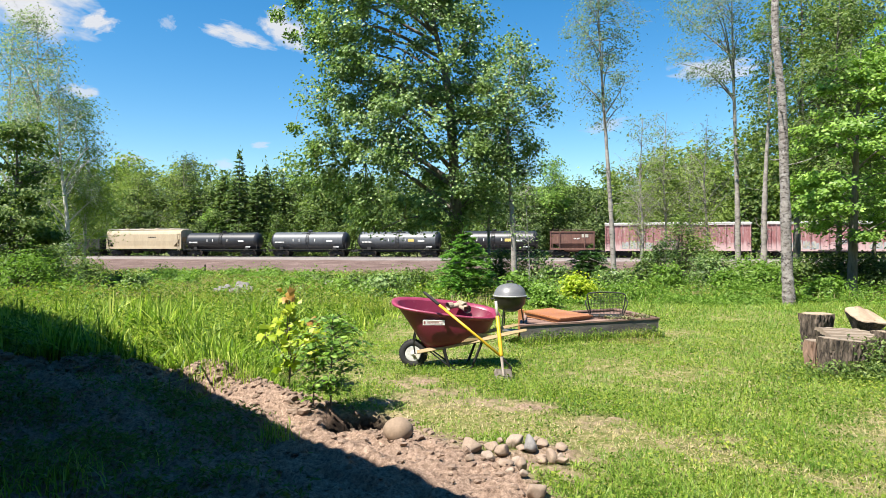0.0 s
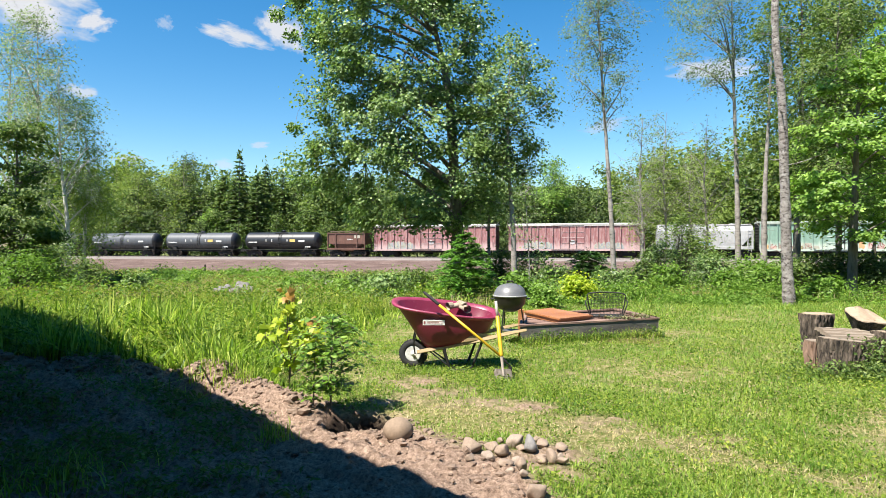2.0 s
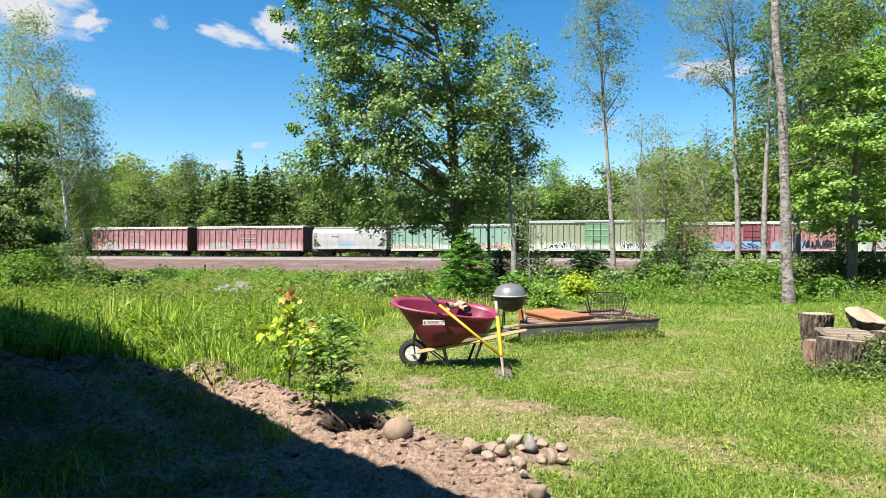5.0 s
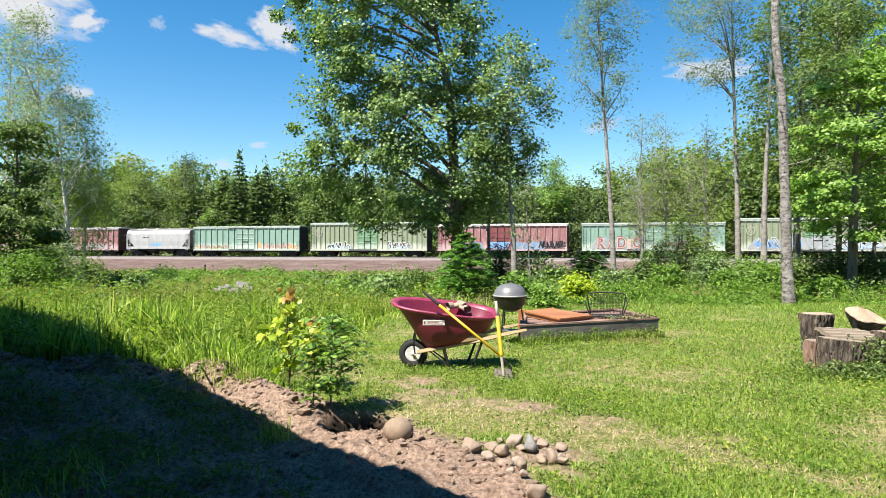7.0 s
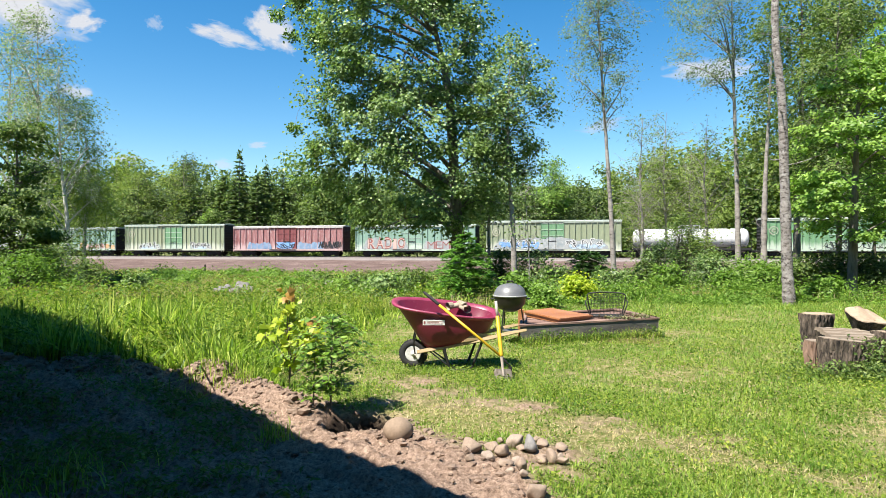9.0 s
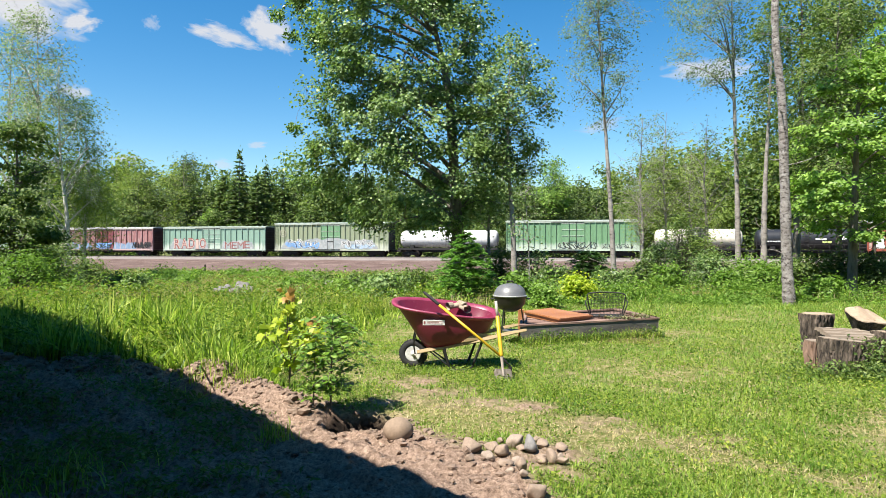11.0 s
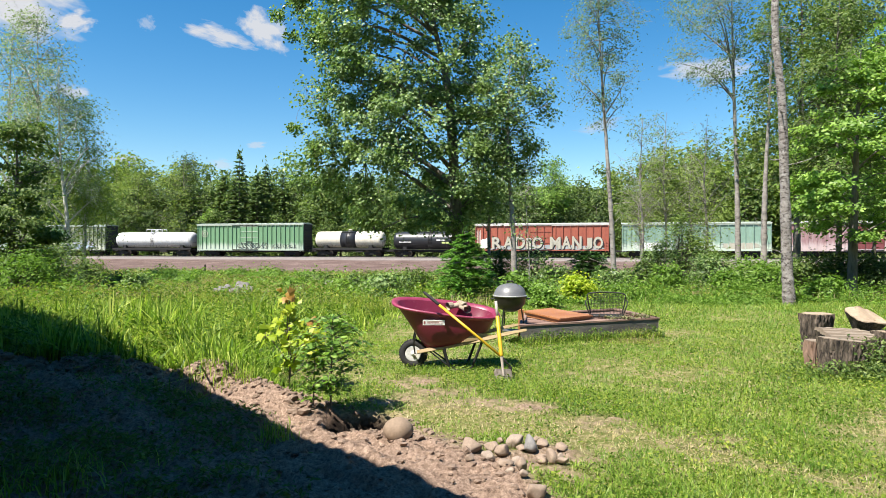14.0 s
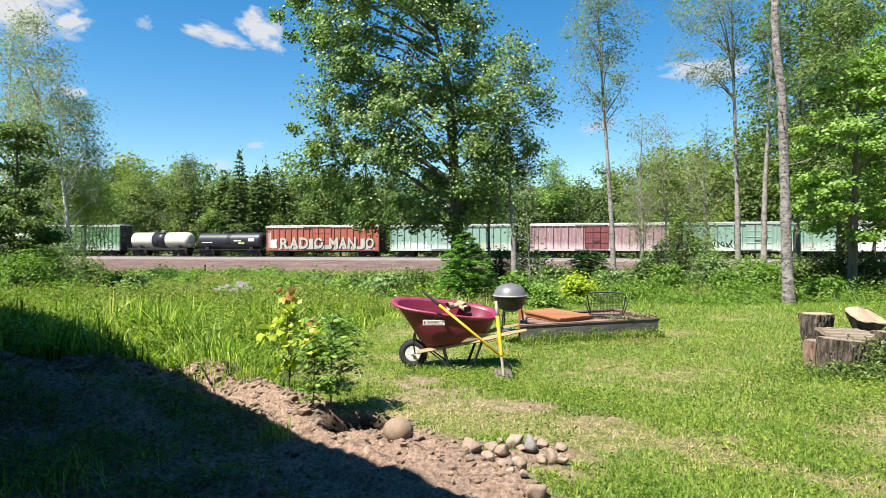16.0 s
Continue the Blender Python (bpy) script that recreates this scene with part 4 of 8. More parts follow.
def wheelbarrow():
    ob = thing("wheelbarrow", pose(-0.42, 9.3, float(ground_z(-0.42, 9.3)), 0, 0, 4), "maroon plastic wheelbarrow with wooden handles on the grass", "wheelbarrow")
    bm = bmesh.new()
    inner = [loop_points(-0.29, 1.21, 0.42, 0.905, 0.73), loop_points(-0.31, 1.23, 0.435, 0.925, 0.75), loop_points(-0.30, 1.22, 0.43, 0.945, 0.77),
             loop_points(-0.25, 1.17, 0.395, 0.94, 0.765), loop_points(-0.22, 1.14, 0.375, 0.915, 0.73),
             loop_points(-0.06, 1.06, 0.335, 0.68, 0.575), loop_points(0.10, 0.90, 0.28, 0.43, 0.47), loop_points(0.17, 0.72, 0.22, 0.345, 0.415), loop_points(0.3, 0.6, 0.1, 0.35, 0.40)]
    outer = [loop_points(-0.29, 1.21, 0.42, 0.905, 0.73), loop_points(-0.235, 1.155, 0.39, 0.89, 0.71), loop_points(-0.08, 1.08, 0.352, 0.67, 0.56),
             loop_points(0.085, 0.92, 0.298, 0.415, 0.455), loop_points(0.16, 0.735, 0.235, 0.322, 0.395), loop_points(0.3, 0.6, 0.1, 0.33, 0.38)]
    for seq in (inner[4:], outer[1:]):
        rows = [[bm.verts.new(p) for p in l] for l in seq]
        for a, b in zip(rows, rows[1:]):
            for i in range(40):
                bm.faces.new((a[i], a[(i + 1) % 40], b[(i + 1) % 40], b[i]))
        bm.faces.new(rows[-1])
    tub = part("tub", bm, TUB, ob, "maroon moulded plastic tub with a rolled rim", smooth=True)
    bm = bmesh.new()
    rows = [[bm.verts.new(p) for p in l] for l in (outer[1], *inner[:5])]
    for a, b in zip(rows, rows[1:]):
        for i in range(40):
            bm.faces.new((a[i], a[(i + 1) % 40], b[(i + 1) % 40], b[i]))
    part("tub_rim", bm, TUB_RIM, tub, "paler scuffed rolled rim", smooth=True)
    bm = bmesh.new()
    m = pose(0.27, -0.36, 0.672, -82, 0, -6)
    box(bm, -0.15, 0.15, -0.036, 0.036, 0.0, 0.004, 0, m)
    lab = part("warning_label", bm, LABEL, tub, "white paper label")
    bm = bmesh.new()
    box(bm, -0.14, -0.115, -0.02, 0.02, -0.0025, -0.0005, 0, m)
    for i in range(3):
        box(bm, -0.09, 0.12 - 0.05 * (i % 2), -0.02 + 0.017 * i, -0.016 + 0.017 * i, -0.0025, -0.0005, 0, m)
    part("print", bm, LABEL_INK, lab, "red panel and bars of small print")
    # wheel
    turn = pose(0, 0, 0.2, 90, 0, -8)
    bm = bmesh.new()
    lathe(bm, [(0.105, -0.035), (0.12, -0.05), (0.16, -0.055), (0.187, -0.042), (0.2, -0.015), (0.2, 0.015), (0.187, 0.042), (0.16, 0.055), (0.12, 0.05), (0.105, 0.035)], 36, turn)
    for i in range(30):
        a = 2 * math.pi * i / 30
        box(bm, -0.007, 0.007, -0.045, 0.045, 0.19, 0.204, 0, pose(0, 0, 0.2, 0, 0, -8) @ Matrix.Rotation(a, 4, "Y"))
    wheel = part("wheel", bm, RUBBER, ob, "black pneumatic tyre", smooth=True)
    bm = bmesh.new()
    lathe(bm, [(0.0, -0.07), (0.022, -0.07), (0.024, -0.03), (0.05, -0.022), (0.085, -0.028), (0.1, -0.045), (0.112, -0.042), (0.106, 0.0), (0.112, 0.042), (0.1, 0.045), (0.05, 0.022), (0.024, 0.03), (0.022, 0.07), (0, 0.07)], 30, turn)
    part("rim", bm, RIM, wheel, "white steel wheel rim", smooth=True)
    bm = bmesh.new()
    tube(bm, [(0.03, -0.2, 0.2), (-0.03, 0.2, 0.2)], 0.01, 8)
    part("axle", bm, STEEL_GREY, wheel)
    for s in (-1, 1):
        bm = bmesh.new()
        pts = [(0.05, s * 0.12, 0.235), (0.5, s * 0.2, 0.325), (0.95, s * 0.27, 0.42), (1.3, s * 0.3, 0.505), (1.56, s * 0.31, 0.555)]
        tube(bm, bend(pts, 12), [0.033] * 9 + [0.03, 0.027, 0.022], 4)
        part("handle", bm, ASH, ob, "pale wooden handle")
        bm = bmesh.new()
        ring = [(0.66, 0.385), (0.8, 0.5), (0.86, 0.515), (1.12, 0.475), (1.0, 0.44)]
        a = [bm.verts.new((x, s * 0.235, z)) for x, z in ring]
        b = [bm.verts.new((x, s * 0.285, z)) for x, z in ring]
        bm.faces.new(a), bm.faces.new(b)
        for i in range(5):
            bm.faces.new((a[i], a[(i + 1) % 5], b[(i + 1) % 5], b[i]))
        part("riser_block", bm, ASH, ob, "pale wooden wedge under the tub")
        bm = bmesh.new()
        tube(bm, bend([(0.42, s * 0.22, 0.30), (0.5, s * 0.24, 0.02), (0.56, s * 0.24, 0.0), (0.72, s * 0.25, 0.0), (0.8, s * 0.25, 0.03), (0.95, s * 0.26, 0.40)], 18), 0.019, 8)
        part("leg", bm, BLACK_STEEL, ob, "black tubular steel leg")
        bm = bmesh.new()
        tube(bm, [(0.02, s * 0.11, 0.21), (0.0, s * 0.15, 0.36), (0.03, s * 0.17, 0.50)], 0.012, 6)
        tube(bm, [(0.2, s * 0.15, 0.27), (0.5, s * 0.23, 0.04)], 0.011, 6)
        part("brace", bm, BLACK_STEEL, ob)
    bm = bmesh.new()
    tube(bm, [(0.56, -0.24, 0.012), (0.56, 0.24, 0.012)], 0.012, 6)
    part("cross_bar", bm, BLACK_STEEL, ob)
    return ob


wheelbarrow()


def work_glove(x, y, z, rz):
    ob = thing("work_glove", pose(x, y, z, 8, -5, rz), "crumpled beige work glove on the wheelbarrow rim", "glove")
    bm = bmesh.new()
    box(bm, -0.09, 0.05, -0.06, 0.06, 0, 0.05, 0.02)
    for i in range(4):
        a = -0.05 + i * 0.034
        tube(bm, bend([(0.04, a, 0.03), (0.1, a * 1.15, 0.06), (0.14, a * 1.2, 0.02)], 6), [0.02, 0.021, 0.02, 0.019, 0.017, 0.012], 7)
    part("palm_and_fingers", bm, CANVAS, ob, smooth=True)
    bm = bmesh.new()
    tube(bm, [(-0.16, 0, 0.03), (-0.12, 0, 0.035), (-0.08, 0, 0.03)], [0.06, 0.052, 0.05], 12, caps=False)
    part("cuff", bm, CANVAS, ob)


work_glove(0.2, 9.58, 0.83, 35)
work_glove(0.29, 9.52, 0.8, 110)


def long_tool():
    """Leans across the tub, grip up, with a narrow hoe blade at its foot."""
    a, b = Vector((-0.262, 8.9, 1.095)), Vector((0.765, 8.55, 0.273))
    d = (b - a).normalized()
    ob = thing("garden_hoe", Matrix.Identity(4), "yellow-handled garden hoe leaning across the wheelbarrow", "garden tool")
    bm = bmesh.new()
    tube(bm, [a + d * 0.27, b], 0.018, 10)
    part("shaft", bm, YELLOW, ob, smooth=True)
    bm = bmesh.new()
    tube(bm, [a, a + d * 0.02, a + d * 0.26, a + d * 0.28], [0.015, 0.021, 0.021, 0.018], 10)
    part("grip", bm, RUBBER, ob, "black rubber grip", smooth=True)
    bm = bmesh.new()
    tube(bm, bend([b - d * 0.08, b, b + d * 0.08 + Vector((0, 0, -0.02)), b + Vector((0.12, 0, -0.13))], 8), 0.013, 8)
    box(bm, b.x + 0.09, b.x + 0.13, b.y - 0.05, b.y + 0.05, 0.1, 0.15, 0.006)
    part("blade", bm, BLACK_STEEL, ob, "dark steel blade")


def shovel():
    foot = Vector((0.785, 8.42, -0.03))
    top = Vector((0.70, 8.85, 1.09))
    d = (top - foot).normalized()
    ob = thing("shovel", Matrix.Identity(4), "yellow-handled shovel standing with its blade in the grass", "shovel")
    bm = bmesh.new()
    tube(bm, [foot + d * 0.33, foot + d * 0.36, foot + d * 0.86, foot + d * 0.88], [0.022, 0.026, 0.026, 0.018], 10)
    part("shaft", bm, YELLOW, ob, smooth=True)
    bm = bmesh.new()
    tube(bm, [foot + d * 0.87, foot + d * 1.08], [0.02, 0.019], 10)
    part("grip", bm, STEEL_GREY, ob, "worn grey upper shaft", smooth=True)
    bm = bmesh.new()
    rows = []
    for i, (s, w) in enumerate([(-0.02, 0.02), (0.0, 0.09), (0.06, 0.115), (0.13, 0.115), (0.17, 0.10)]):
        rows.append([bm.verts.new(foot + d * s + Vector((w * k, -0.02 - 0.03 * (1 - k * k) + 0.012 * i, 0))) for k in (-1, -0.6, -0.2, 0.2, 0.6, 1)])
    for a, b in zip(rows, rows[1:]):
        for i in range(5):
            bm.faces.new((a[i], a[i + 1], b[i + 1], b[i]))
    bmesh.ops.solidify(bm, geom=bm.faces[:], thickness=0.004)
    tube(bm, [foot + d * 0.08 + Vector((0, -0.03, 0)), foot + d * 0.18, foot + d * 0.36], [0.014, 0.018, 0.021], 10)
    part("blade", bm, DUSTY_STEEL, ob, "dusty pale steel shovel blade", smooth=False)


long_tool()
shovel()

# ---- kettle grill ----
ENAMEL = surface("grey_enamel_lid", (0.21, 0.21, 0.214), (0.155, 0.155, 0.16), scale=4, fine=80, rough=0.38, bump=0.03, stain=(0.28, 0.27, 0.26), stain_at=0.66)
CHAR = surface("dark_enamel_bowl", (0.024, 0.02, 0.018), (0.015, 0.013, 0.012), scale=5, rough=0.42, stain=(0.13, 0.09, 0.06), stain_at=0.63)
LID_BAND = surface("worn_enamel_edge", (0.46, 0.46, 0.46), (0.33, 0.33, 0.33), scale=9, rough=0.4)
ALU = surface("dull_aluminium", (0.5, 0.49, 0.47), (0.38, 0.37, 0.35), scale=8, rough=0.4, metal=0.8)


def kettle_grill(x, y):
    ob = thing("kettle_grill", pose(x, y, float(ground_z(x, y))), "round charcoal kettle grill with a grey lid", "grill")
    bm = bmesh.new()
    lathe(bm, [(0.0, 0.555), (0.1, 0.56), (0.2, 0.61), (0.265, 0.70), (0.285, 0.80), (0.288, 0.825), (0.295, 0.83), (0.28, 0.835), (0.26, 0.70), (0.1, 0.59), (0, 0.58)], 40)
    part("bowl", bm, CHAR, ob, "dark sooty bowl", smooth=True)
    bm = bmesh.new()
    lathe(bm, [(0.298, 0.828), (0.302, 0.838), (0.296, 0.85), (0.282, 0.90), (0.245, 0.97), (0.19, 1.02), (0.12, 1.048), (0.06, 1.058), (0.0, 1.06)], 40)
    lid = part("lid", bm, ENAMEL, ob, "domed grey enamel lid", smooth=True)
    bm = bmesh.new()
    tube(bm, bend([(-0.05, 0, 1.05), (-0.045, 0, 1.09), (0.045, 0, 1.09), (0.05, 0, 1.05)], 10), 0.012, 8)
    box(bm, -0.06, 0.06, -0.018, 0.018, 1.085, 1.112, 0.008)
    part("lid_handle", bm, BLACK_STEEL, lid, "dark lid handle")
    bm = bmesh.new()
    lathe(bm, [(0.296, 0.826), (0.309, 0.828), (0.312, 0.84), (0.306, 0.852), (0.293, 0.854)], 40)
    part("lid_band", bm, LID_BAND, lid, "paler rolled edge of the lid", smooth=True)
    bm = bmesh.new()
    lathe(bm, [(0.0, 1.064), (0.035, 1.064), (0.035, 1.058), (0, 1.058)], 14, pose(0.12, -0.06, -0.018))
    part("vent", bm, ALU, lid)
    for k in range(3):
        a = radians(90 + 120 * k + 20)
        c, s = math.cos(a), math.sin(a)
        bm = bmesh.new()
        tube(bm, [(0.2 * c, 0.2 * s, 0.62), (0.3 * c, 0.3 * s, 0.0)], 0.013, 8)
        part("leg", bm, CHAR, ob)
    bm = bmesh.new()
    lathe(bm, [(0.0, 0.19), (0.16, 0.2), (0.19, 0.22), (0.19, 0.225), (0.15, 0.21), (0, 0.2)], 24)
    part("ash_pan", bm, ALU, ob)
    for s in (-1, 1):
        bm = bmesh.new()
        tube(bm, bend([(s * 0.285, -0.06, 0.79), (s * 0.34, -0.05, 0.79), (s * 0.34, 0.05, 0.79), (s * 0.285, 0.06, 0.79)], 9), 0.01, 6)
        part("side_handle", bm, BLACK_STEEL, ob)


kettle_grill(1.2, 11.75)

# ---- low wooden platform with an orange board and a chair on it ----
GREY_WOOD = surface("weathered_grey_board", (0.25, 0.225, 0.2), (0.11, 0.097, 0.087), scale=3, fine=30, rough=0.9, bump=0.5, stretch=(0.15, 1, 1))
RED_WOOD = surface("worn_reddish_board", (0.4, 0.25, 0.19), (0.22, 0.125, 0.1), scale=3, fine=30, rough=0.85, bump=0.4, stretch=(0.15, 1, 1), stain=(0.45, 0.38, 0.32), stain_at=0.6)
ORANGE_WOOD = surface("orange_stained_wood", (0.52, 0.22, 0.085), (0.39, 0.14, 0.045), scale=2, fine=25, rough=0.5, bump=0.15, stretch=(0.2, 1, 1), stain=(0.57, 0.36, 0.22), stain_at=0.6)


def skew_box(bm, low, high):
    """A solid between a lower and an upper four-cornered outline."""
    a, b = [bm.verts.new(p) for p in low], [bm.verts.new(p) for p in high]
    bm.faces.new(a), bm.faces.new(b)
    for i in range(4):
        bm.faces.new((a[i], a[(i + 1) % 4], b[(i + 1) % 4], b[i]))


P_NL, P_NR = Vector((1.33, 11.45, 0.345)), Vector((4.06, 12.3, 0.385))
P_FR, P_FL = Vector((3.75, 14.2, 0.385)), Vector((1.62, 13.5, 0.335))


def platform():
    ob = thing("low_platform", Matrix.Identity(4), "weathered low wooden platform with flared sides in the grass", "platform")
    ring = [P_NL, P_NR, P_FR, P_FL]
    mid = sum(ring, Vector()) / 4
    for i in range(4):
        a, b = ring[i], ring[(i + 1) % 4]
        inn = lambda p, f: p + (Vector((mid.x, mid.y, p.z)) - p) * f
        drop = lambda p, f, z: Vector((*(inn(p, f).xy), z))
        bm = bmesh.new()
        low = [drop(a, 0.022, 0.03), drop(b, 0.04, 0.03), drop(b, 0.08, 0.03), drop(a, 0.062, 0.03)]
        high = [drop(a, 0.012, a.z - 0.03), drop(b, 0.012, b.z - 0.03), drop(b, 0.045, b.z - 0.03), drop(a, 0.045, a.z - 0.03)]
        skew_box(bm, low, high)
        part("side_board", bm, GREY_WOOD, ob, "dark weathered side board")
        bm = bmesh.new()
        skew_box(bm, [a - Vector((0, 0, 0.03)), b - Vector((0, 0, 0.03)), inn(b, 0.09) - Vector((0, 0, 0.03)), inn(a, 0.09) - Vector((0, 0, 0.03))], [a, b, inn(b, 0.09), inn(a, 0.09)])
        part("edge_board", bm, RED_WOOD, ob, "worn reddish edge board")
    n = 9
    for i in range(n):
        f0, f1 = 0.05 + 0.9 * i / n, 0.05 + 0.9 * (i + 0.94) / n
        q = [P_NL.lerp(P_FL, f0), P_NR.lerp(P_FR, f0), P_NR.lerp(P_FR, f1), P_NL.lerp(P_FL, f1)]
        q = [p + (Vector((mid.x, mid.y, p.z)) - p) * 0.04 - Vector((0, 0, 0.045 + 0.004 * (i % 3))) for p in q]
        bm = bmesh.new()
        skew_box(bm, [p - Vector((0, 0, 0.025)) for p in q], q)
        part("plank", bm, RED_WOOD, ob)
    bm = bmesh.new()
    box(bm, 1.42, 1.52, 12.35, 12.45, 0.0, 0.53, 0.008)
    part("corner_post", bm, ORANGE_WOOD, ob, "orange-stained corner post")
    for x, y in ((1.6, 11.75), (3.85, 12.45), (3.6, 13.9), (1.8, 13.3)):
        bm = bmesh.new()
        box(bm, x - 0.05, x + 0.05, y - 0.05, y + 0.05, -0.03, 0.2, 0.006)
        part("foot", bm, GREY_WOOD, ob)


def orange_board():
    top = [Vector((2.12, 11.95, 0.40)), Vector((2.90, 12.66, 0.392)), Vector((2.28, 13.9, 0.42)), Vector((1.62, 13.3, 0.415))]
    ob = thing("orange_table_top", Matrix.Identity(4), "orange-stained wooden table top lying on the platform", "table top")
    mid = sum(top, Vector()) / 4
    bm = bmesh.new()
    skew_box(bm, [p - Vector((0, 0, 0.035)) for p in top], top)
    bmesh.ops.bevel(bm, geom=bm.edges[:], offset=0.008, segments=2, affect="EDGES")
    part("top", bm, ORANGE_WOOD, ob)
    for i in range(4):
        a, b = top[i] * 0.93 + mid * 0.07, top[(i + 1) % 4] * 0.93 + mid * 0.07
        k = (Vector((mid.x, mid.y, 0)) - Vector(((a.x + b.x) / 2, (a.y + b.y) / 2, 0))).normalized() * 0.03
        bm = bmesh.new()
        up = [p - Vector((0, 0, 0.036)) for p in (a, b, b + k, a + k)]
        skew_box(bm, [Vector((p.x, p.y, min(p.z - 0.006, 0.3 + 0.0146 * (p.x - 1.33)))) for p in up], up)
        part("apron", bm, ORANGE_WOOD, ob)


MESH = surface("black_wire_mesh", (0.018, 0.018, 0.019), (0.03, 0.028, 0.026), scale=8, rough=0.5, metal=0.3)


def mesh_chair():
    ob = thing("mesh_patio_chair", pose(3.22, 12.95, 0.325, 0, 0, -14), "low black wire mesh patio chair on the platform", "chair")
    bm = bmesh.new()
    tube(bm, bend([(-0.3, 0.22, 0.02), (-0.36, 0.26, 0.3), (-0.34, 0.28, 0.44), (0, 0.3, 0.47), (0.34, 0.28, 0.44), (0.36, 0.26, 0.3), (0.3, 0.22, 0.02)], 32), 0.013, 8)
    part("back_frame", bm, MESH, ob)
    bm = bmesh.new()
    for i in range(23):
        x = -0.33 + 0.03 * i
        tube(bm, [(x * 0.92, 0.225, 0.04), (x, 0.275, 0.45 - 0.25 * abs(x) ** 3)], 0.0033, 4)
    for i in range(13):
        z = 0.06 + 0.03 * i
        tube(bm, [(-0.31, 0.225 + z * 0.12, z), (0, 0.235 + z * 0.12, z), (0.31, 0.225 + z * 0.12, z)], 0.0033, 4)
    part("back_mesh", bm, MESH, ob, "fine black wire mesh")
    bm = bmesh.new()
    tube(bm, bend([(-0.3, 0.22, 0.03), (-0.3, -0.25, 0.04), (0, -0.29, 0.04), (0.3, -0.25, 0.04), (0.3, 0.22, 0.03)], 24), 0.014, 8)
    part("seat_frame", bm, MESH, ob)
    bm = bmesh.new()
    for i in range(20):
        x = -0.285 + 0.03 * i
        tube(bm, [(x, -0.27, 0.035), (x, 0.22, 0.03)], 0.007, 4)
        y = -0.26 + 0.025 * i
        tube(bm, [(-0.3, y, 0.034), (0.3, y, 0.034)], 0.007, 4)
    part("seat_mesh", bm, MESH, ob, "fine black wire mesh")
    for s in (-1, 1):
        bm = bmesh.new()
        tube(bm, bend([(s * 0.35, 0.27, 0.33), (s * 0.4, 0.05, 0.31), (s * 0.39, -0.2, 0.27), (s * 0.31, -0.25, 0.05)], 16), 0.012, 8)
        part("armrest", bm, MESH, ob)
        bm = bmesh.new()
        tube(bm, [(s * 0.3, -0.25, 0.035), (s * 0.3, 0.2, 0.02)], 0.016, 8)
        part("runner", bm, MESH, ob)


platform()
orange_board()
mesh_chair()
rng = np.random.default_rng(77)
n = 260
f, g = rng.uniform(0.62, 0.99, n), rng.beta(1.1, 3, n) * 0.5
LX = [P_NL.lerp(P_NR, a).lerp(P_FL.lerp(P_FR, a), b) for a, b in zip(f, g)]
V, F = leaf_quads(rng, np.array([(p.x, p.y, p.z + 0.012 * k) for p, k in zip(LX, rng.uniform(0, 1.5, n))]), 0.07, up=1.4)
LITTER = leafy("leaf_litter", [(0.06, 0.05, 0.03), (0.14, 0.11, 0.06), (0.12, 0.17, 0.05), (0.25, 0.2, 0.12)], glow=0.1)
tagged(mesh_object("leaf_litter", V, F, LITTER), "scattered dead leaves and scraps on the platform", "litter", kind="stuff")

# ---- stumps and cut logs ----
LOG_BARK = surface("rough_log_bark", (0.26, 0.2, 0.15), (0.025, 0.018, 0.014), scale=17, fine=55, rough=1.0, bump=1.0, stretch=(1, 1, 0.25), stain=(0.02, 0.015, 0.012), stain_at=0.52)
RED_LOG = surface("reddish_rotten_wood", (0.35, 0.225, 0.16), (0.2, 0.125, 0.09), scale=6, fine=40, rough=1.0, bump=0.8, stretch=(1, 1, 0.3))
CUT = surface("pale_cut_wood", (0.5, 0.385, 0.27), (0.4, 0.29, 0.19), scale=5, fine=35, rough=0.85, bump=0.2, stain=(0.35, 0.25, 0.16), stain_at=0.64)
GREY_CUT = surface("greyed_cut_wood", (0.43, 0.34, 0.25), (0.22, 0.165, 0.12), scale=5, fine=35, rough=0.9, bump=0.3, stretch=(0.2, 1, 1), stain=(0.2, 0.15, 0.11), stain_at=0.6)


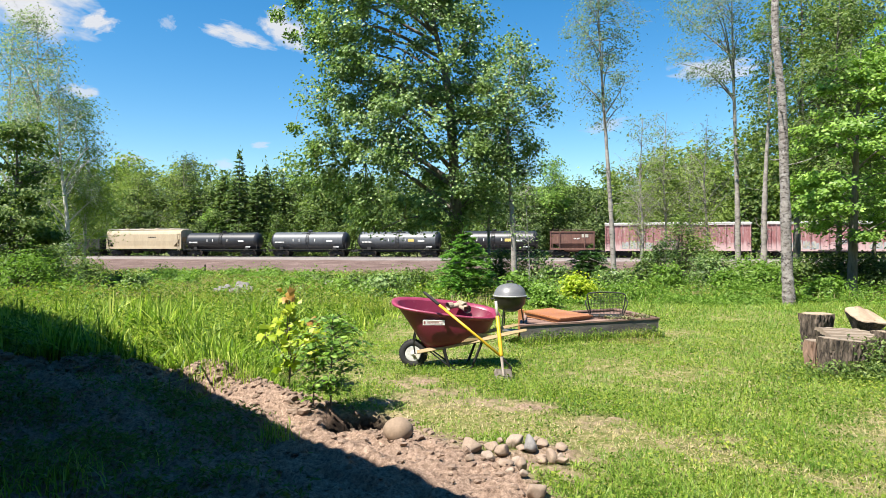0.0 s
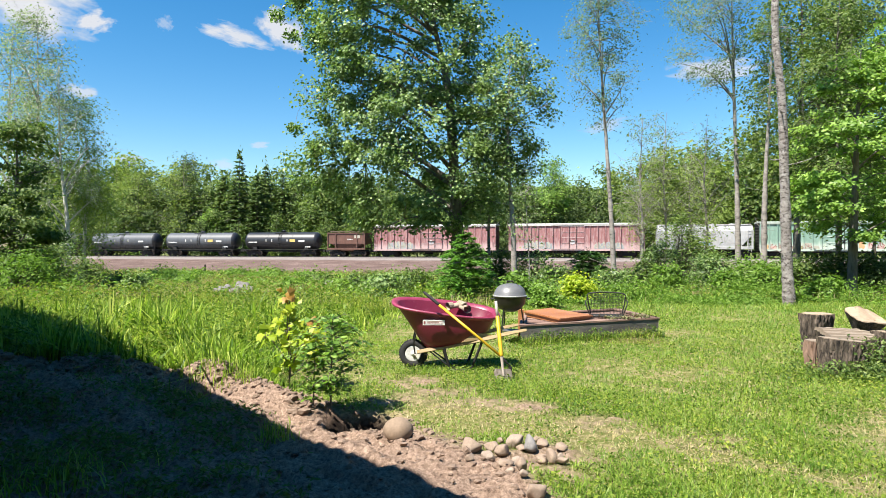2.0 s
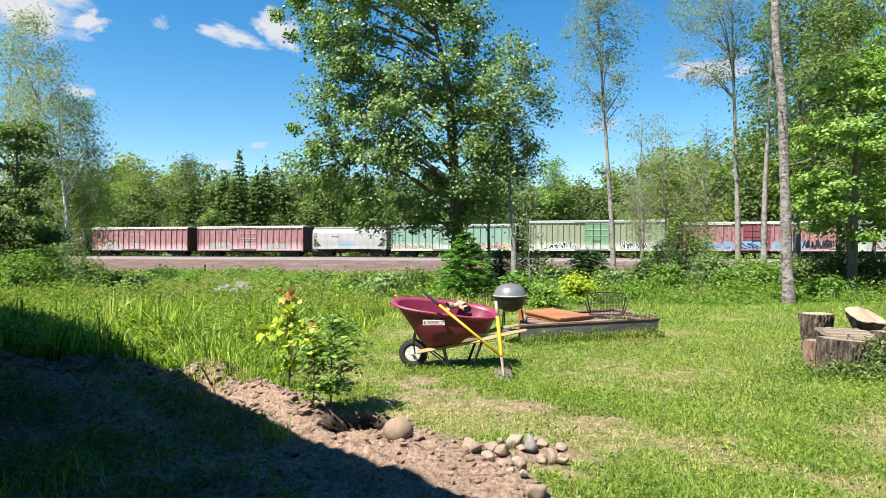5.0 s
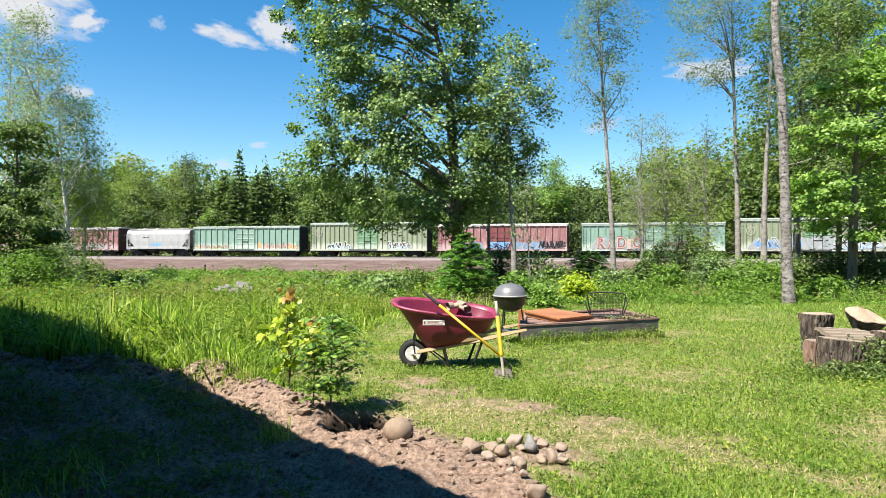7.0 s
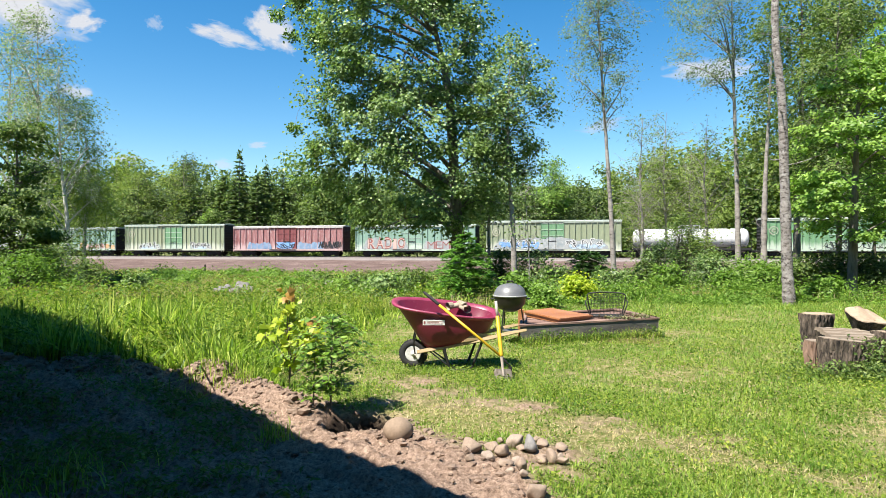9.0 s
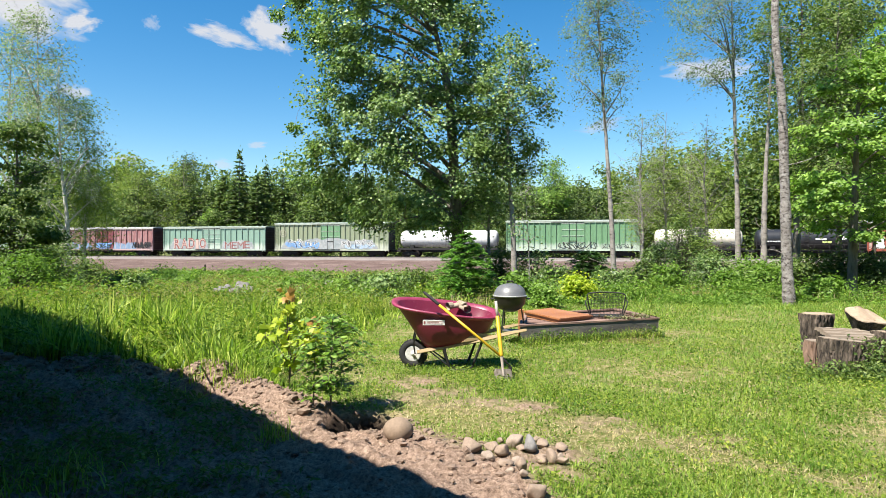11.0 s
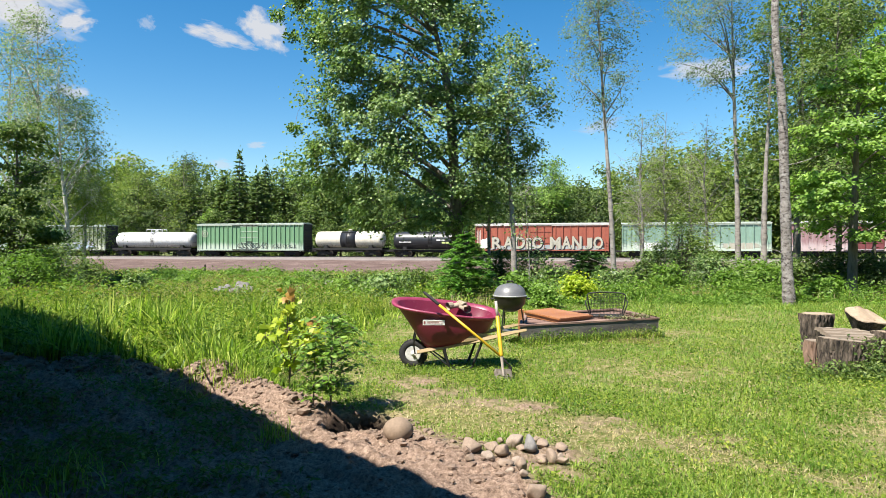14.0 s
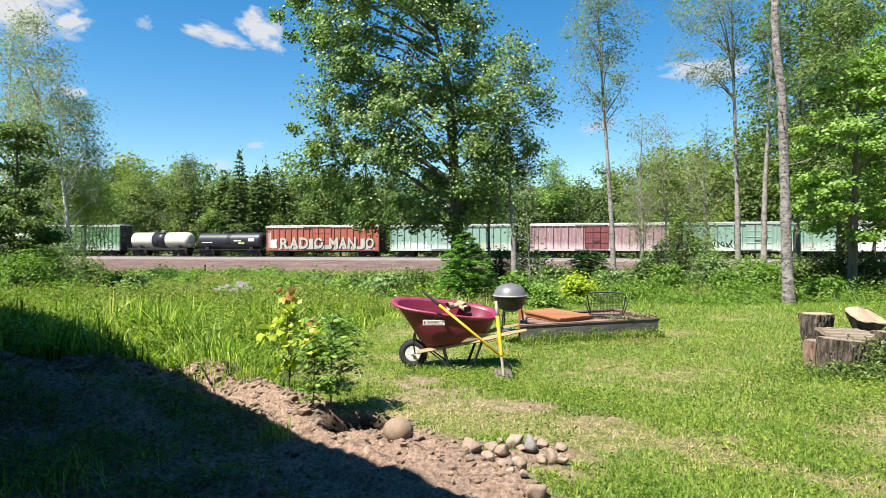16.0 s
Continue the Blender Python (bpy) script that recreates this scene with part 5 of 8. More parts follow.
def stump(m, r, h, label, seed, flare=1.0, tilt=0.0, lean=0.0, cut=CUT, squash=1.0, skin=None):
    """An upright log: furrowed bark and a sawn top set a little inside it."""
    rng = random.Random(seed)
    ob = thing("log_stump", m, label, "log", "logs round the fire pit")
    ph = [rng.uniform(0, 6) for _ in range(4)]
    n = 130
    wav = lambda a: 1 + 0.06 * math.sin(2 * a + ph[0]) + 0.045 * math.sin(5 * a + ph[1]) + 0.03 * math.sin(13 * a + ph[2]) * math.sin(3 * a) + 0.03 * math.sin(23 * a + ph[3])
    bm = bmesh.new()
    rows = []
    for k in range(10):
        f = k / 9
        rr = r * (flare + (1 - flare) * f)
        rows.append([bm.verts.new((rr * wav(a + 0.08 * math.sin(3 * f)) * math.cos(a) - lean * (1 - f), rr * wav(a) * math.sin(a), h * f + tilt * math.cos(a) * f * r)) for a in [2 * math.pi * i / n for i in range(n)]])
    for a, b in zip(rows, rows[1:]):
        for i in range(n):
            bm.faces.new((a[i], a[(i + 1) % n], b[(i + 1) % n], b[i]))
    bm.faces.new(rows[0])
    for v in bm.verts:
        a = math.atan2(v.co.y, v.co.x)
        groove = abs(noise.noise(Vector((7 * math.cos(a), 7 * math.sin(a), v.co.z * 3.2 + seed)))) + 0.5 * abs(noise.noise(Vector((17 * math.cos(a), 17 * math.sin(a), v.co.z * 7 + seed))))
        k = 0.9 + 0.34 * groove
        v.co = Vector((v.co.x * k, v.co.y * k * squash, v.co.z))
    part("bark", bm, skin or LOG_BARK, ob)
    bm = bmesh.new()
    top = []
    for rr, dz in ((0.97, -0.012), (0.96, 0.006), (0.6, 0.008), (0.2, 0.005)):
        top.append([bm.verts.new((r * rr * wav(a) * math.cos(a), r * rr * wav(a) * math.sin(a), h + dz + tilt * rr * math.cos(a) * r)) for a in [2 * math.pi * i / n for i in range(n)]])
    for a, b in zip(top, top[1:]):
        for i in range(n):
            bm.faces.new((a[i], a[(i + 1) % n], b[(i + 1) % n], b[i]))
    bm.faces.new(top[-1])
    for v in bm.verts:
        v.co.y *= squash
    part("sawn_top", bm, cut, ob, "pale sawn top")
    return ob


stump(pose(6.04, 10.6, 0), 0.225, 0.63, "upright log with a pale sawn top, undercut on one side", 1, flare=0.7, lean=0.055)
stump(pose(5.37, 8.82, 0, 0, 0, -10), 0.3, 0.46, "wide rough-barked half log with a pale top", 2, flare=0.92, tilt=-0.1, cut=GREY_CUT, squash=0.45)
stump(pose(6.03, 8.75, 0), 0.21, 0.55, "upright log with a sawn top", 3, flare=0.9, tilt=-0.15)
stump(pose(5.2, 9.15, 0, 0, 0, 80), 0.14, 0.4, "reddish bare log beside the fire pit", 4, flare=1.0, cut=GREY_CUT, skin=RED_LOG)
stump(pose(6.5, 10.0, 0), 0.2, 0.45, "dark short log under a split block", 5, flare=0.9)


def split_block(m):
    ob = thing("split_log_block", m, "pale tilted wood block with a rough sawn top on a log", "log", "logs round the fire pit")
    rng = random.Random(77)
    n = 22
    lean = lambda x, y: 0.23 + 0.42 * y - 0.06 * x - 0.1 * abs(x + 0.08)
    outline = []
    for i in range(n):
        a = 2 * math.pi * i / n
        q = (abs(math.cos(a)) ** 5 + abs(math.sin(a)) ** 5) ** (-1 / 5) * rng.uniform(0.96, 1.03)
        outline.append((0.255 * q * math.cos(a), 0.215 * q * math.sin(a)))
    bm = bmesh.new()
    rows = []
    for f in (0.0, 0.3, 0.65, 1.0):
        k = 0.62 + 0.38 * f
        rows.append([bm.verts.new((x * k * rng.uniform(0.97, 1.03), y * k * rng.uniform(0.97, 1.03), lean(x, y) * f)) for x, y in outline])
    for p, q in zip(rows, rows[1:]):
        for i in range(n):
            bm.faces.new((p[i], p[(i + 1) % n], q[(i + 1) % n], q[i]))
    bm.faces.new(rows[0])
    part("bark", bm, LOG_BARK, ob)
    bm = bmesh.new()
    rim = [bm.verts.new((x * 0.985, y * 0.985, lean(x, y) - 0.006)) for x, y in outline]
    edge = [bm.verts.new((x * 0.97, y * 0.97, lean(x, y) + 0.012)) for x, y in outline]
    mid = [bm.verts.new((x * 0.5, y * 0.5, lean(x, y) + 0.03 + rng.uniform(-0.012, 0.012))) for x, y in outline]
    for p, q in ((rim, edge), (edge, mid)):
        for i in range(n):
            bm.faces.new((p[i], p[(i + 1) % n], q[(i + 1) % n], q[i]))
    bm.faces.new(mid)
    part("split_face", bm, CUT, ob, "pale split face")


split_block(pose(6.44, 10.0, 0.44, 0, 0, 6))
for i, (x, y, z, ln, a) in enumerate([(5.68, 9.12, 0.43, 0.7, 4), (5.74, 9.27, 0.445, 0.74, 6), (5.78, 9.42, 0.44, 0.7, 3), (5.84, 9.57, 0.455, 0.74, 7), (5.84, 9.72, 0.46, 0.66, 9)]):
    ob = thing("split_plank", pose(x, y, z, 0, 3, a), "weathered split plank laid across the logs", "plank", "planks over the fire pit")
    bm = bmesh.new()
    own = random.Random(40 + i)
    rows = []
    for k in range(9):
        u = -ln / 2 + ln * k / 8
        w0, w1, hh = 0.066 + own.uniform(-0.005, 0.005), 0.066 + own.uniform(-0.005, 0.005), 0.042 + own.uniform(-0.004, 0.004)
        rows.append([bm.verts.new(p) for p in ((u, -w0, 0), (u, -w0 * 0.85, hh), (u, own.uniform(-0.02, 0.02), hh * 1.15), (u, w1 * 0.85, hh * 0.9), (u, w1, 0))])
    for p, q in zip(rows, rows[1:]):
        for k in range(5):
            bm.faces.new((p[k], p[(k + 1) % 5], q[(k + 1) % 5], q[k]))
    bm.faces.new(rows[0]), bm.faces.new(rows[-1])
    part("board", bm, GREY_CUT, ob)

# ---- boulder and heap of cobbles ----
STONE = [surface("tan_field_stone", (0.34, 0.245, 0.17), (0.29, 0.205, 0.14), scale=5, fine=30, rough=0.85, bump=0.2),
         surface("pinkish_cobble", (0.4, 0.3, 0.222), (0.3, 0.215, 0.158), scale=7, fine=70, rough=0.85, bump=0.2),
         surface("grey_cobble", (0.3, 0.285, 0.275), (0.22, 0.208, 0.2), scale=7, fine=70, rough=0.85, bump=0.2),
         surface("pale_cobble", (0.46, 0.365, 0.285), (0.35, 0.265, 0.205), scale=7, fine=70, rough=0.85, bump=0.2)]


def rock(name, x, y, w, d, h, seed, material, label, group="", sink=0.12, lift=0.0, lump=0.12, facets=0, cut=(0.62, 0.82)):
    rng = random.Random(seed)
    bm = bmesh.new()
    bmesh.ops.create_icosphere(bm, subdivisions=3, radius=1)
    off = Vector((rng.uniform(0, 50), rng.uniform(0, 50), rng.uniform(0, 50)))
    for v in bm.verts:
        k = 1 + lump * 2 * noise.noise(v.co * 1.1 + off) + lump * 0.5 * noise.noise(v.co * 3 + off)
        v.co = v.co * k
    for _ in range(facets):
        n = Vector((rng.uniform(-1, 1), rng.uniform(-1, 1), rng.uniform(-0.3, 1))).normalized()
        reach = rng.uniform(*cut)
        for v in bm.verts:
            v.co -= n * max(0, v.co.dot(n) - reach) * 0.9
    for v in bm.verts:
        v.co = Vector((v.co.x * w / 2, v.co.y * d / 2, v.co.z * h / 2))
    ob = part(name, bm, material, None, smooth=True)
    ob.matrix_world = pose(x, y, float(ground_z(x, y)) + h / 2 - h * sink + lift, rng.uniform(-12, 12), rng.uniform(-12, 12), rng.uniform(-40, 40))
    return tagged(ob, label, "stone", group)


rock("boulder", -0.4, 5.88, 0.275, 0.25, 0.235, 1, STONE[0], "smooth round tan boulder on bare earth", lump=0.04, sink=0.1)
COBBLES = [(0.24, 5.46, 0.196, 0.093), (0.36, 5.24, 0.112, 0.090), (0.42, 5.53, 0.118, 0.071), (0.48, 5.37, 0.124, 0.092), (0.50, 5.69, 0.064, 0.049), (0.61, 5.60, 0.158, 0.110), (0.73, 5.47, 0.112, 0.131), (0.84, 5.58, 0.105, 0.067),
           (0.65, 5.48, 0.085, 0.042), (0.58, 5.18, 0.098, 0.089), (0.49, 5.16, 0.132, 0.057), (0.49, 5.03, 0.129, 0.047), (0.59, 4.94, 0.106, 0.093), (0.50, 4.91, 0.072, 0.034), (0.80, 5.34, 0.114, 0.069), (0.77, 5.13, 0.097, 0.066),
           (0.85, 5.11, 0.079, 0.110), (0.92, 5.17, 0.062, 0.071), (0.98, 5.45, 0.112, 0.051), (0.93, 5.09, 0.096, 0.048), (0.21, 5.18, 0.080, 0.044), (0.58, 4.74, 0.061, 0.049), (0.62, 4.45, 0.144, 0.091), (0.81, 5.71, 0.069, 0.044)]
for i, (x, y, w, h) in enumerate(COBBLES):
    rock("cobble", x, y, w * 1.2, w * 1.1, h * 1.22, 20 + i, STONE[2 if i == 6 else 3 if i % 4 == 1 else 1], "blunt-edged tan field cobble in a small heap", "cobble heap", 0.12, 0.012, 0.16, 12, (0.56, 0.76))

# ---- saplings in the bed ----
def sapling():
    rng = np.random.default_rng(90)
    x, y = -1.82, 7.75
    ob = thing("maple_sapling", pose(x, y, float(ground_z(x, y)) - 0.02), "yellow-green maple sapling with reddish top leaves", "sapling")
    stem = bend([(0, 0, 0), (0.02, 0, 0.4), (-0.02, 0, 0.8), (0.02, 0, 1.12)], 12)
    wood = [tube_arrays(stem, np.linspace(0.012, 0.004, 12), 6)]
    C, T = [], []
    # leafy tiers: middle, half width, half height, leaves, and whether its tip is reddish
    for cx, cz, w, hh, n, red in ((-0.02, 0.98, 0.08, 0.13, 26, True), (0.28, 0.66, 0.13, 0.11, 36, True), (-0.06, 0.74, 0.15, 0.1, 26, False), (-0.27, 0.66, 0.07, 0.04, 9, False),
                                  (0.1, 0.56, 0.15, 0.08, 26, False), (-0.02, 0.37, 0.09, 0.06, 14, False), (0.3, 0.45, 0.12, 0.08, 16, False)):
        tip = np.array([cx, 0.0, cz])
        root = np.array([0, 0, max(0.15, cz - 0.35)])
        wood.append(tube_arrays(bend([root, (root + tip) / 2 + [0.02, 0, 0.0], tip + [0, 0, 0.8 * hh]], 6), np.linspace(0.007, 0.003, 6), 4))
        for _ in range(n):
            end = tip + np.clip(rng.normal(size=3), -1.5, 1.5) * np.array([w, w, hh]) * 0.65
            wood.append(tube_arrays([tip * 0.6 + end * 0.4 - [0, 0, 0.05], (tip + end) / 2, end], [0.003, 0.0025, 0.002], 4))
            (T if red and end[2] > cz + 0.7 * hh else C).append(end)
        if red:
            T += [tip + [0.02, 0, 1.25 * hh], tip + [0.05, -0.02, 1.1 * hh]]
    V, F = join_arrays(wood)
    mesh_object("stem", V, F, BARK, ob, smooth=True)

    def lobed(centres, size):
        """Five-lobed maple leaves."""
        Vs, Fs, at = [], [], 0
        for c in centres:
            for _ in range(1):
                N = 0.7 * rng.normal(size=3) + np.array([-0.3, -0.8, 0.9])
                N /= np.linalg.norm(N)
                A = np.cross(N, rng.normal(size=3))
                A /= np.linalg.norm(A)
                B = np.cross(N, A)
                s = size * rng.uniform(0.7, 1.3)
                o = c + rng.normal(0, 0.035, 3)
                ring = [(0.0, -0.15), (0.5, -0.2), (0.45, 0.12), (0.78, 0.42), (0.42, 0.52), (0.0, 0.95), (-0.42, 0.52), (-0.78, 0.42), (-0.45, 0.12), (-0.5, -0.2)]
                Vs += [o + (A * p + B * q) * s - N * (abs(p) * 0.25) * s for p, q in ring]
                Fs += [[at, at + 1, at + 2, at + 2], [at, at + 2, at + 3, at + 4], [at, at + 4, at + 5, at + 6], [at, at + 6, at + 7, at + 8], [at, at + 8, at + 9, at + 9]]
                at += 10
        me = bpy.data.meshes.new("leaves")
        me.from_pydata([tuple(v) for v in Vs], [], [tuple(dict.fromkeys(f)) for f in Fs])
        return me

    for name, cs, size, mat, lab in (("foliage", C, 0.082, SAPLING, "yellow-green lobed leaves"), ("young_shoot", T, 0.09, SHOOT, "reddish young leaves")):
        me = lobed(cs, size)
        me.materials.append(mat)
        o = new(name, me)
        o.parent = ob
        o["label"], o["kind"] = lab, "stuff"


sapling()


def leafy_sapling(x, y, height, reach, label, material, seed, tiers=9, arms=4, leaf=0.05):
    """An upright young stem with airy tiers of arching twigs, paired leaflets along each."""
    rng = np.random.default_rng(seed)
    ob = thing("leafy_sapling", pose(x, y, float(ground_z(x, y)) - 0.02), label, "sapling", "leafy saplings")
    stem = bend([(0, 0, 0), (0.01, 0, height * 0.5), (0.02, 0.01, height * 0.97)], 9)
    wood, C, D = [tube_arrays(stem, np.linspace(0.011, 0.003, 9), 6)], [], []
    for i in range(tiers):
        f = (i + 0.5) / tiers
        z = height * (0.1 + 0.84 * f)
        for a in rng.uniform(0, 6.3) + np.arange(arms) * 6.283 / arms + rng.normal(0, 0.3, arms):
            r = reach * float(np.interp(f, [0, 0.2, 0.45, 0.75, 1], [0.55, 0.8, 1.0, 0.85, 0.4])) * rng.uniform(0.55, 1.15)
            way = np.array([math.cos(a), math.sin(a), 0.0])
            side = np.array([-way[1], way[0], 0.0])
            base = np.array([0.02 * f, 0, z])
            line = bend([base, base + way * r * 0.55 + [0, 0, r * 0.3], base + way * r + [0, 0, r * rng.uniform(-0.05, 0.3)]], 7)
            wood.append(tube_arrays(line, np.linspace(0.0045, 0.0015, 7), 4))
            for k in np.arange(0.25, 1.01, 0.55 * leaf / r):
                p = line[0] + (line[-1] - line[0]) * k + [0, 0, 0.3 * r * 2.2 * k * (1 - k)]
                for t in (-1, 1):
                    C.append(p + side * t * leaf * 0.5 + rng.normal(0, 0.012, 3))
                    D.append(way * 0.5 + side * t * rng.uniform(0.5, 1.1) + [0, 0, rng.uniform(-0.5, 0.15)])
    for a in (0.2, 2.0, 3.3, 4.9):
        way = np.array([math.cos(a), math.sin(a), 0.0])
        for k in (0.03, 0.07):
            C.append(stem[-1] + way * k - [0, 0, k * 0.25])
            D.append(way + [0, 0, -0.3 - 6 * k])
    mesh_object("stem", *join_arrays(wood), BARK, ob, smooth=True)
    crown = mesh_object("crown", *spray_quads(rng, np.array(C), np.array(D), leaf, thin=0.62, splay=0.25), material, ob)
    crown["kind"] = "stuff"


leafy_sapling(-1.15, 6.72, 0.98, 0.44, "airy green leafy sapling beside the dug pit", LEAFLET, 91, tiers=11, arms=6, leaf=0.078)
leafy_sapling(-1.33, 6.72, 0.72, 0.2, "thin bright green sapling between its taller neighbours", SHRUBBY, 92, tiers=7, arms=4, leaf=0.075)

# ---- the train ----
def car_paint(name, base, other=None, stain=(0.2, 0.12, 0.08), at=0.64, rough=0.55, foot=None):
    """Weathered paint with upright streaks; foot: the chalky tone to which its lower edge has bleached."""
    m = surface(name, base, other, scale=0.9, fine=7, rough=rough, bump=0.05, stain=stain, stretch=(2.2, 1, 0.3), stain_at=at - 0.03)
    if foot:
        nt = m.node_tree
        b = nt.nodes["Principled BSDF"]
        was = b.inputs["Base Color"].links[0].from_socket
        tc = nt.nodes.new("ShaderNodeTexCoord")
        split = nt.nodes.new("ShaderNodeSeparateXYZ")
        nt.links.new(tc.outputs["Object"], split.inputs[0])
        rise = nt.nodes.new("ShaderNodeMapRange")
        for k, v in (("From Min", 1.0), ("From Max", 2.5), ("To Min", 0.75), ("To Max", 0.0)):
            rise.inputs[k].default_value = v
        nt.links.new(split.outputs["Z"], rise.inputs["Value"])
        mp = nt.nodes.new("ShaderNodeMapping")
        mp.inputs["Scale"].default_value = (1.6, 1, 0.3)
        nt.links.new(tc.outputs["Object"], mp.inputs["Vector"])
        n = node(nt, "ShaderNodeTexNoise", Scale=1.7, Detail=6.0, Roughness=0.65)
        nt.links.new(mp.outputs[0], n.inputs["Vector"])
        add = nt.nodes.new("ShaderNodeMath")
        nt.links.new(rise.outputs[0], add.inputs[0])
        nt.links.new(n.outputs["Fac"], add.inputs[1])
        r = ramp(nt, [(0.66, (0, 0, 0)), (0.98, (0.85, 0.85, 0.85))])
        nt.links.new(add.outputs[0], r.inputs[0])
        mx = nt.nodes.new("ShaderNodeMix")
        mx.data_type = "RGBA"
        nt.links.new(r.outputs[0], mx.inputs["Factor"])
        nt.links.new(was, mx.inputs["A"])
        mx.inputs["B"].default_value = rgba(foot)
        nt.links.new(mx.outputs["Result"], b.inputs["Base Color"])
    return m


RED = car_paint("faded_red_paint", (0.42, 0.2, 0.195), (0.3, 0.11, 0.11), (0.5, 0.34, 0.33), 0.54, foot=(0.42, 0.3, 0.29))
MAROON = car_paint("maroon_paint", (0.27, 0.07, 0.075), (0.2, 0.05, 0.05), (0.38, 0.2, 0.2), 0.6)
ORANGE = car_paint("orange_red_paint", (0.44, 0.12, 0.07), (0.35, 0.09, 0.055))
MAUVE = car_paint("bleached_mauve_paint", (0.42, 0.27, 0.28), (0.33, 0.17, 0.17), (0.5, 0.4, 0.4), 0.55, foot=(0.44, 0.36, 0.35))
MINT = car_paint("mint_green_paint", (0.3, 0.46, 0.36), (0.24, 0.385, 0.3), (0.35, 0.42, 0.34), 0.62, foot=(0.42, 0.47, 0.4))
OLIVE = car_paint("olive_green_paint", (0.35, 0.39, 0.25), (0.27, 0.325, 0.2), (0.33, 0.36, 0.26), 0.62, foot=(0.42, 0.43, 0.35))
LEAFG = car_paint("leaf_green_paint", (0.2, 0.38, 0.2), (0.14, 0.3, 0.15), (0.3, 0.36, 0.24), 0.62, foot=(0.38, 0.43, 0.36))
TAN = car_paint("tan_paint", (0.56, 0.45, 0.3), (0.48, 0.38, 0.25), (0.4, 0.3, 0.2), 0.66)
WHITE = car_paint("white_paint", (0.7, 0.7, 0.69), (0.58, 0.58, 0.57), (0.45, 0.43, 0.4), 0.68)
DULL_WHITE = car_paint("dull_white_paint", (0.55, 0.55, 0.54), (0.42, 0.42, 0.41), (0.36, 0.33, 0.3), 0.6)
CREAM = car_paint("cream_paint", (0.72, 0.67, 0.56), (0.62, 0.57, 0.46), (0.45, 0.38, 0.3), 0.66)
BLACK = car_paint("black_tank_paint", (0.03, 0.031, 0.037), (0.02, 0.021, 0.025), (0.05, 0.045, 0.04), 0.66, rough=0.42)
GREY = car_paint("grey_tank_paint", (0.12, 0.128, 0.142), (0.092, 0.099, 0.11), (0.135, 0.12, 0.105), 0.66, rough=0.46)
RUST = car_paint("rusty_brown_paint", (0.19, 0.085, 0.06), (0.12, 0.055, 0.04), (0.28, 0.17, 0.12), 0.6)
ROOF = car_paint("galvanised_roof", (0.6, 0.58, 0.55), (0.45, 0.41, 0.38), (0.4, 0.25, 0.18), 0.66)
GREEN_ROOF = car_paint("pale_green_roof", (0.5, 0.56, 0.48), (0.42, 0.48, 0.4))
# end paints: dark, with the deep shade on the car ends put in
BLACK_END = car_paint("shaded_end_paint", (0.03, 0.029, 0.028), (0.02, 0.019, 0.018), (0.05, 0.04, 0.035), 0.64, rough=0.75)
MAROON_END = car_paint("shaded_maroon_paint", (0.11, 0.04, 0.04), (0.07, 0.028, 0.028), (0.14, 0.08, 0.07), 0.62, rough=0.75)
FRAME = surface("grimy_black_steel", (0.017, 0.0155, 0.015), (0.01, 0.0095, 0.009), scale=3, rough=0.8)
WHEEL = surface("brown_wheel_steel", (0.05, 0.037, 0.03), (0.03, 0.024, 0.02), scale=3, rough=0.7, metal=0.3)
DECAL = {k: surface("spray_" + k, c, tuple(v * 0.85 for v in c), scale=2.5, rough=0.6, bump=0) for k, c in {
    "white": (0.72, 0.72, 0.7), "blue": (0.2, 0.38, 0.68), "pale_blue": (0.45, 0.58, 0.72), "red": (0.36, 0.1, 0.085), "yellow": (0.66, 0.48, 0.14),
    "orange": (0.6, 0.36, 0.18), "pink": (0.58, 0.42, 0.36), "black": (0.03, 0.03, 0.035), "cream": (0.56, 0.53, 0.43), "lime": (0.5, 0.58, 0.2)}.items()}

DECAL["silver"] = surface("spray_silver", (0.46, 0.47, 0.46), (0.3, 0.35, 0.36), scale=0.9, fine=3, rough=0.6, bump=0, stain=(0.57, 0.57, 0.56), stain_at=0.55)
DECAL["haze"] = surface("spray_haze", (0.46, 0.49, 0.47), (0.32, 0.4, 0.35), scale=0.9, fine=3, rough=0.6, bump=0, stain=(0.4, 0.45, 0.52), stain_at=0.55)
DECAL["indigo"] = surface("spray_indigo", (0.3, 0.42, 0.56), (0.18, 0.28, 0.45), scale=0.9, fine=3, rough=0.6, bump=0, stain=(0.5, 0.42, 0.45), stain_at=0.58)
CARS, WHEELS = [], []
Y = -1.425                                  # the face of a boxcar's side sheet


def repeat(ob, places):
    """Sets a part at the first place and copies that share its mesh at the others."""
    ob.location = places[0]
    for p in places[1:]:
        o = ob.copy()
        scene.collection.objects.link(o)
        o.location = p
    return ob


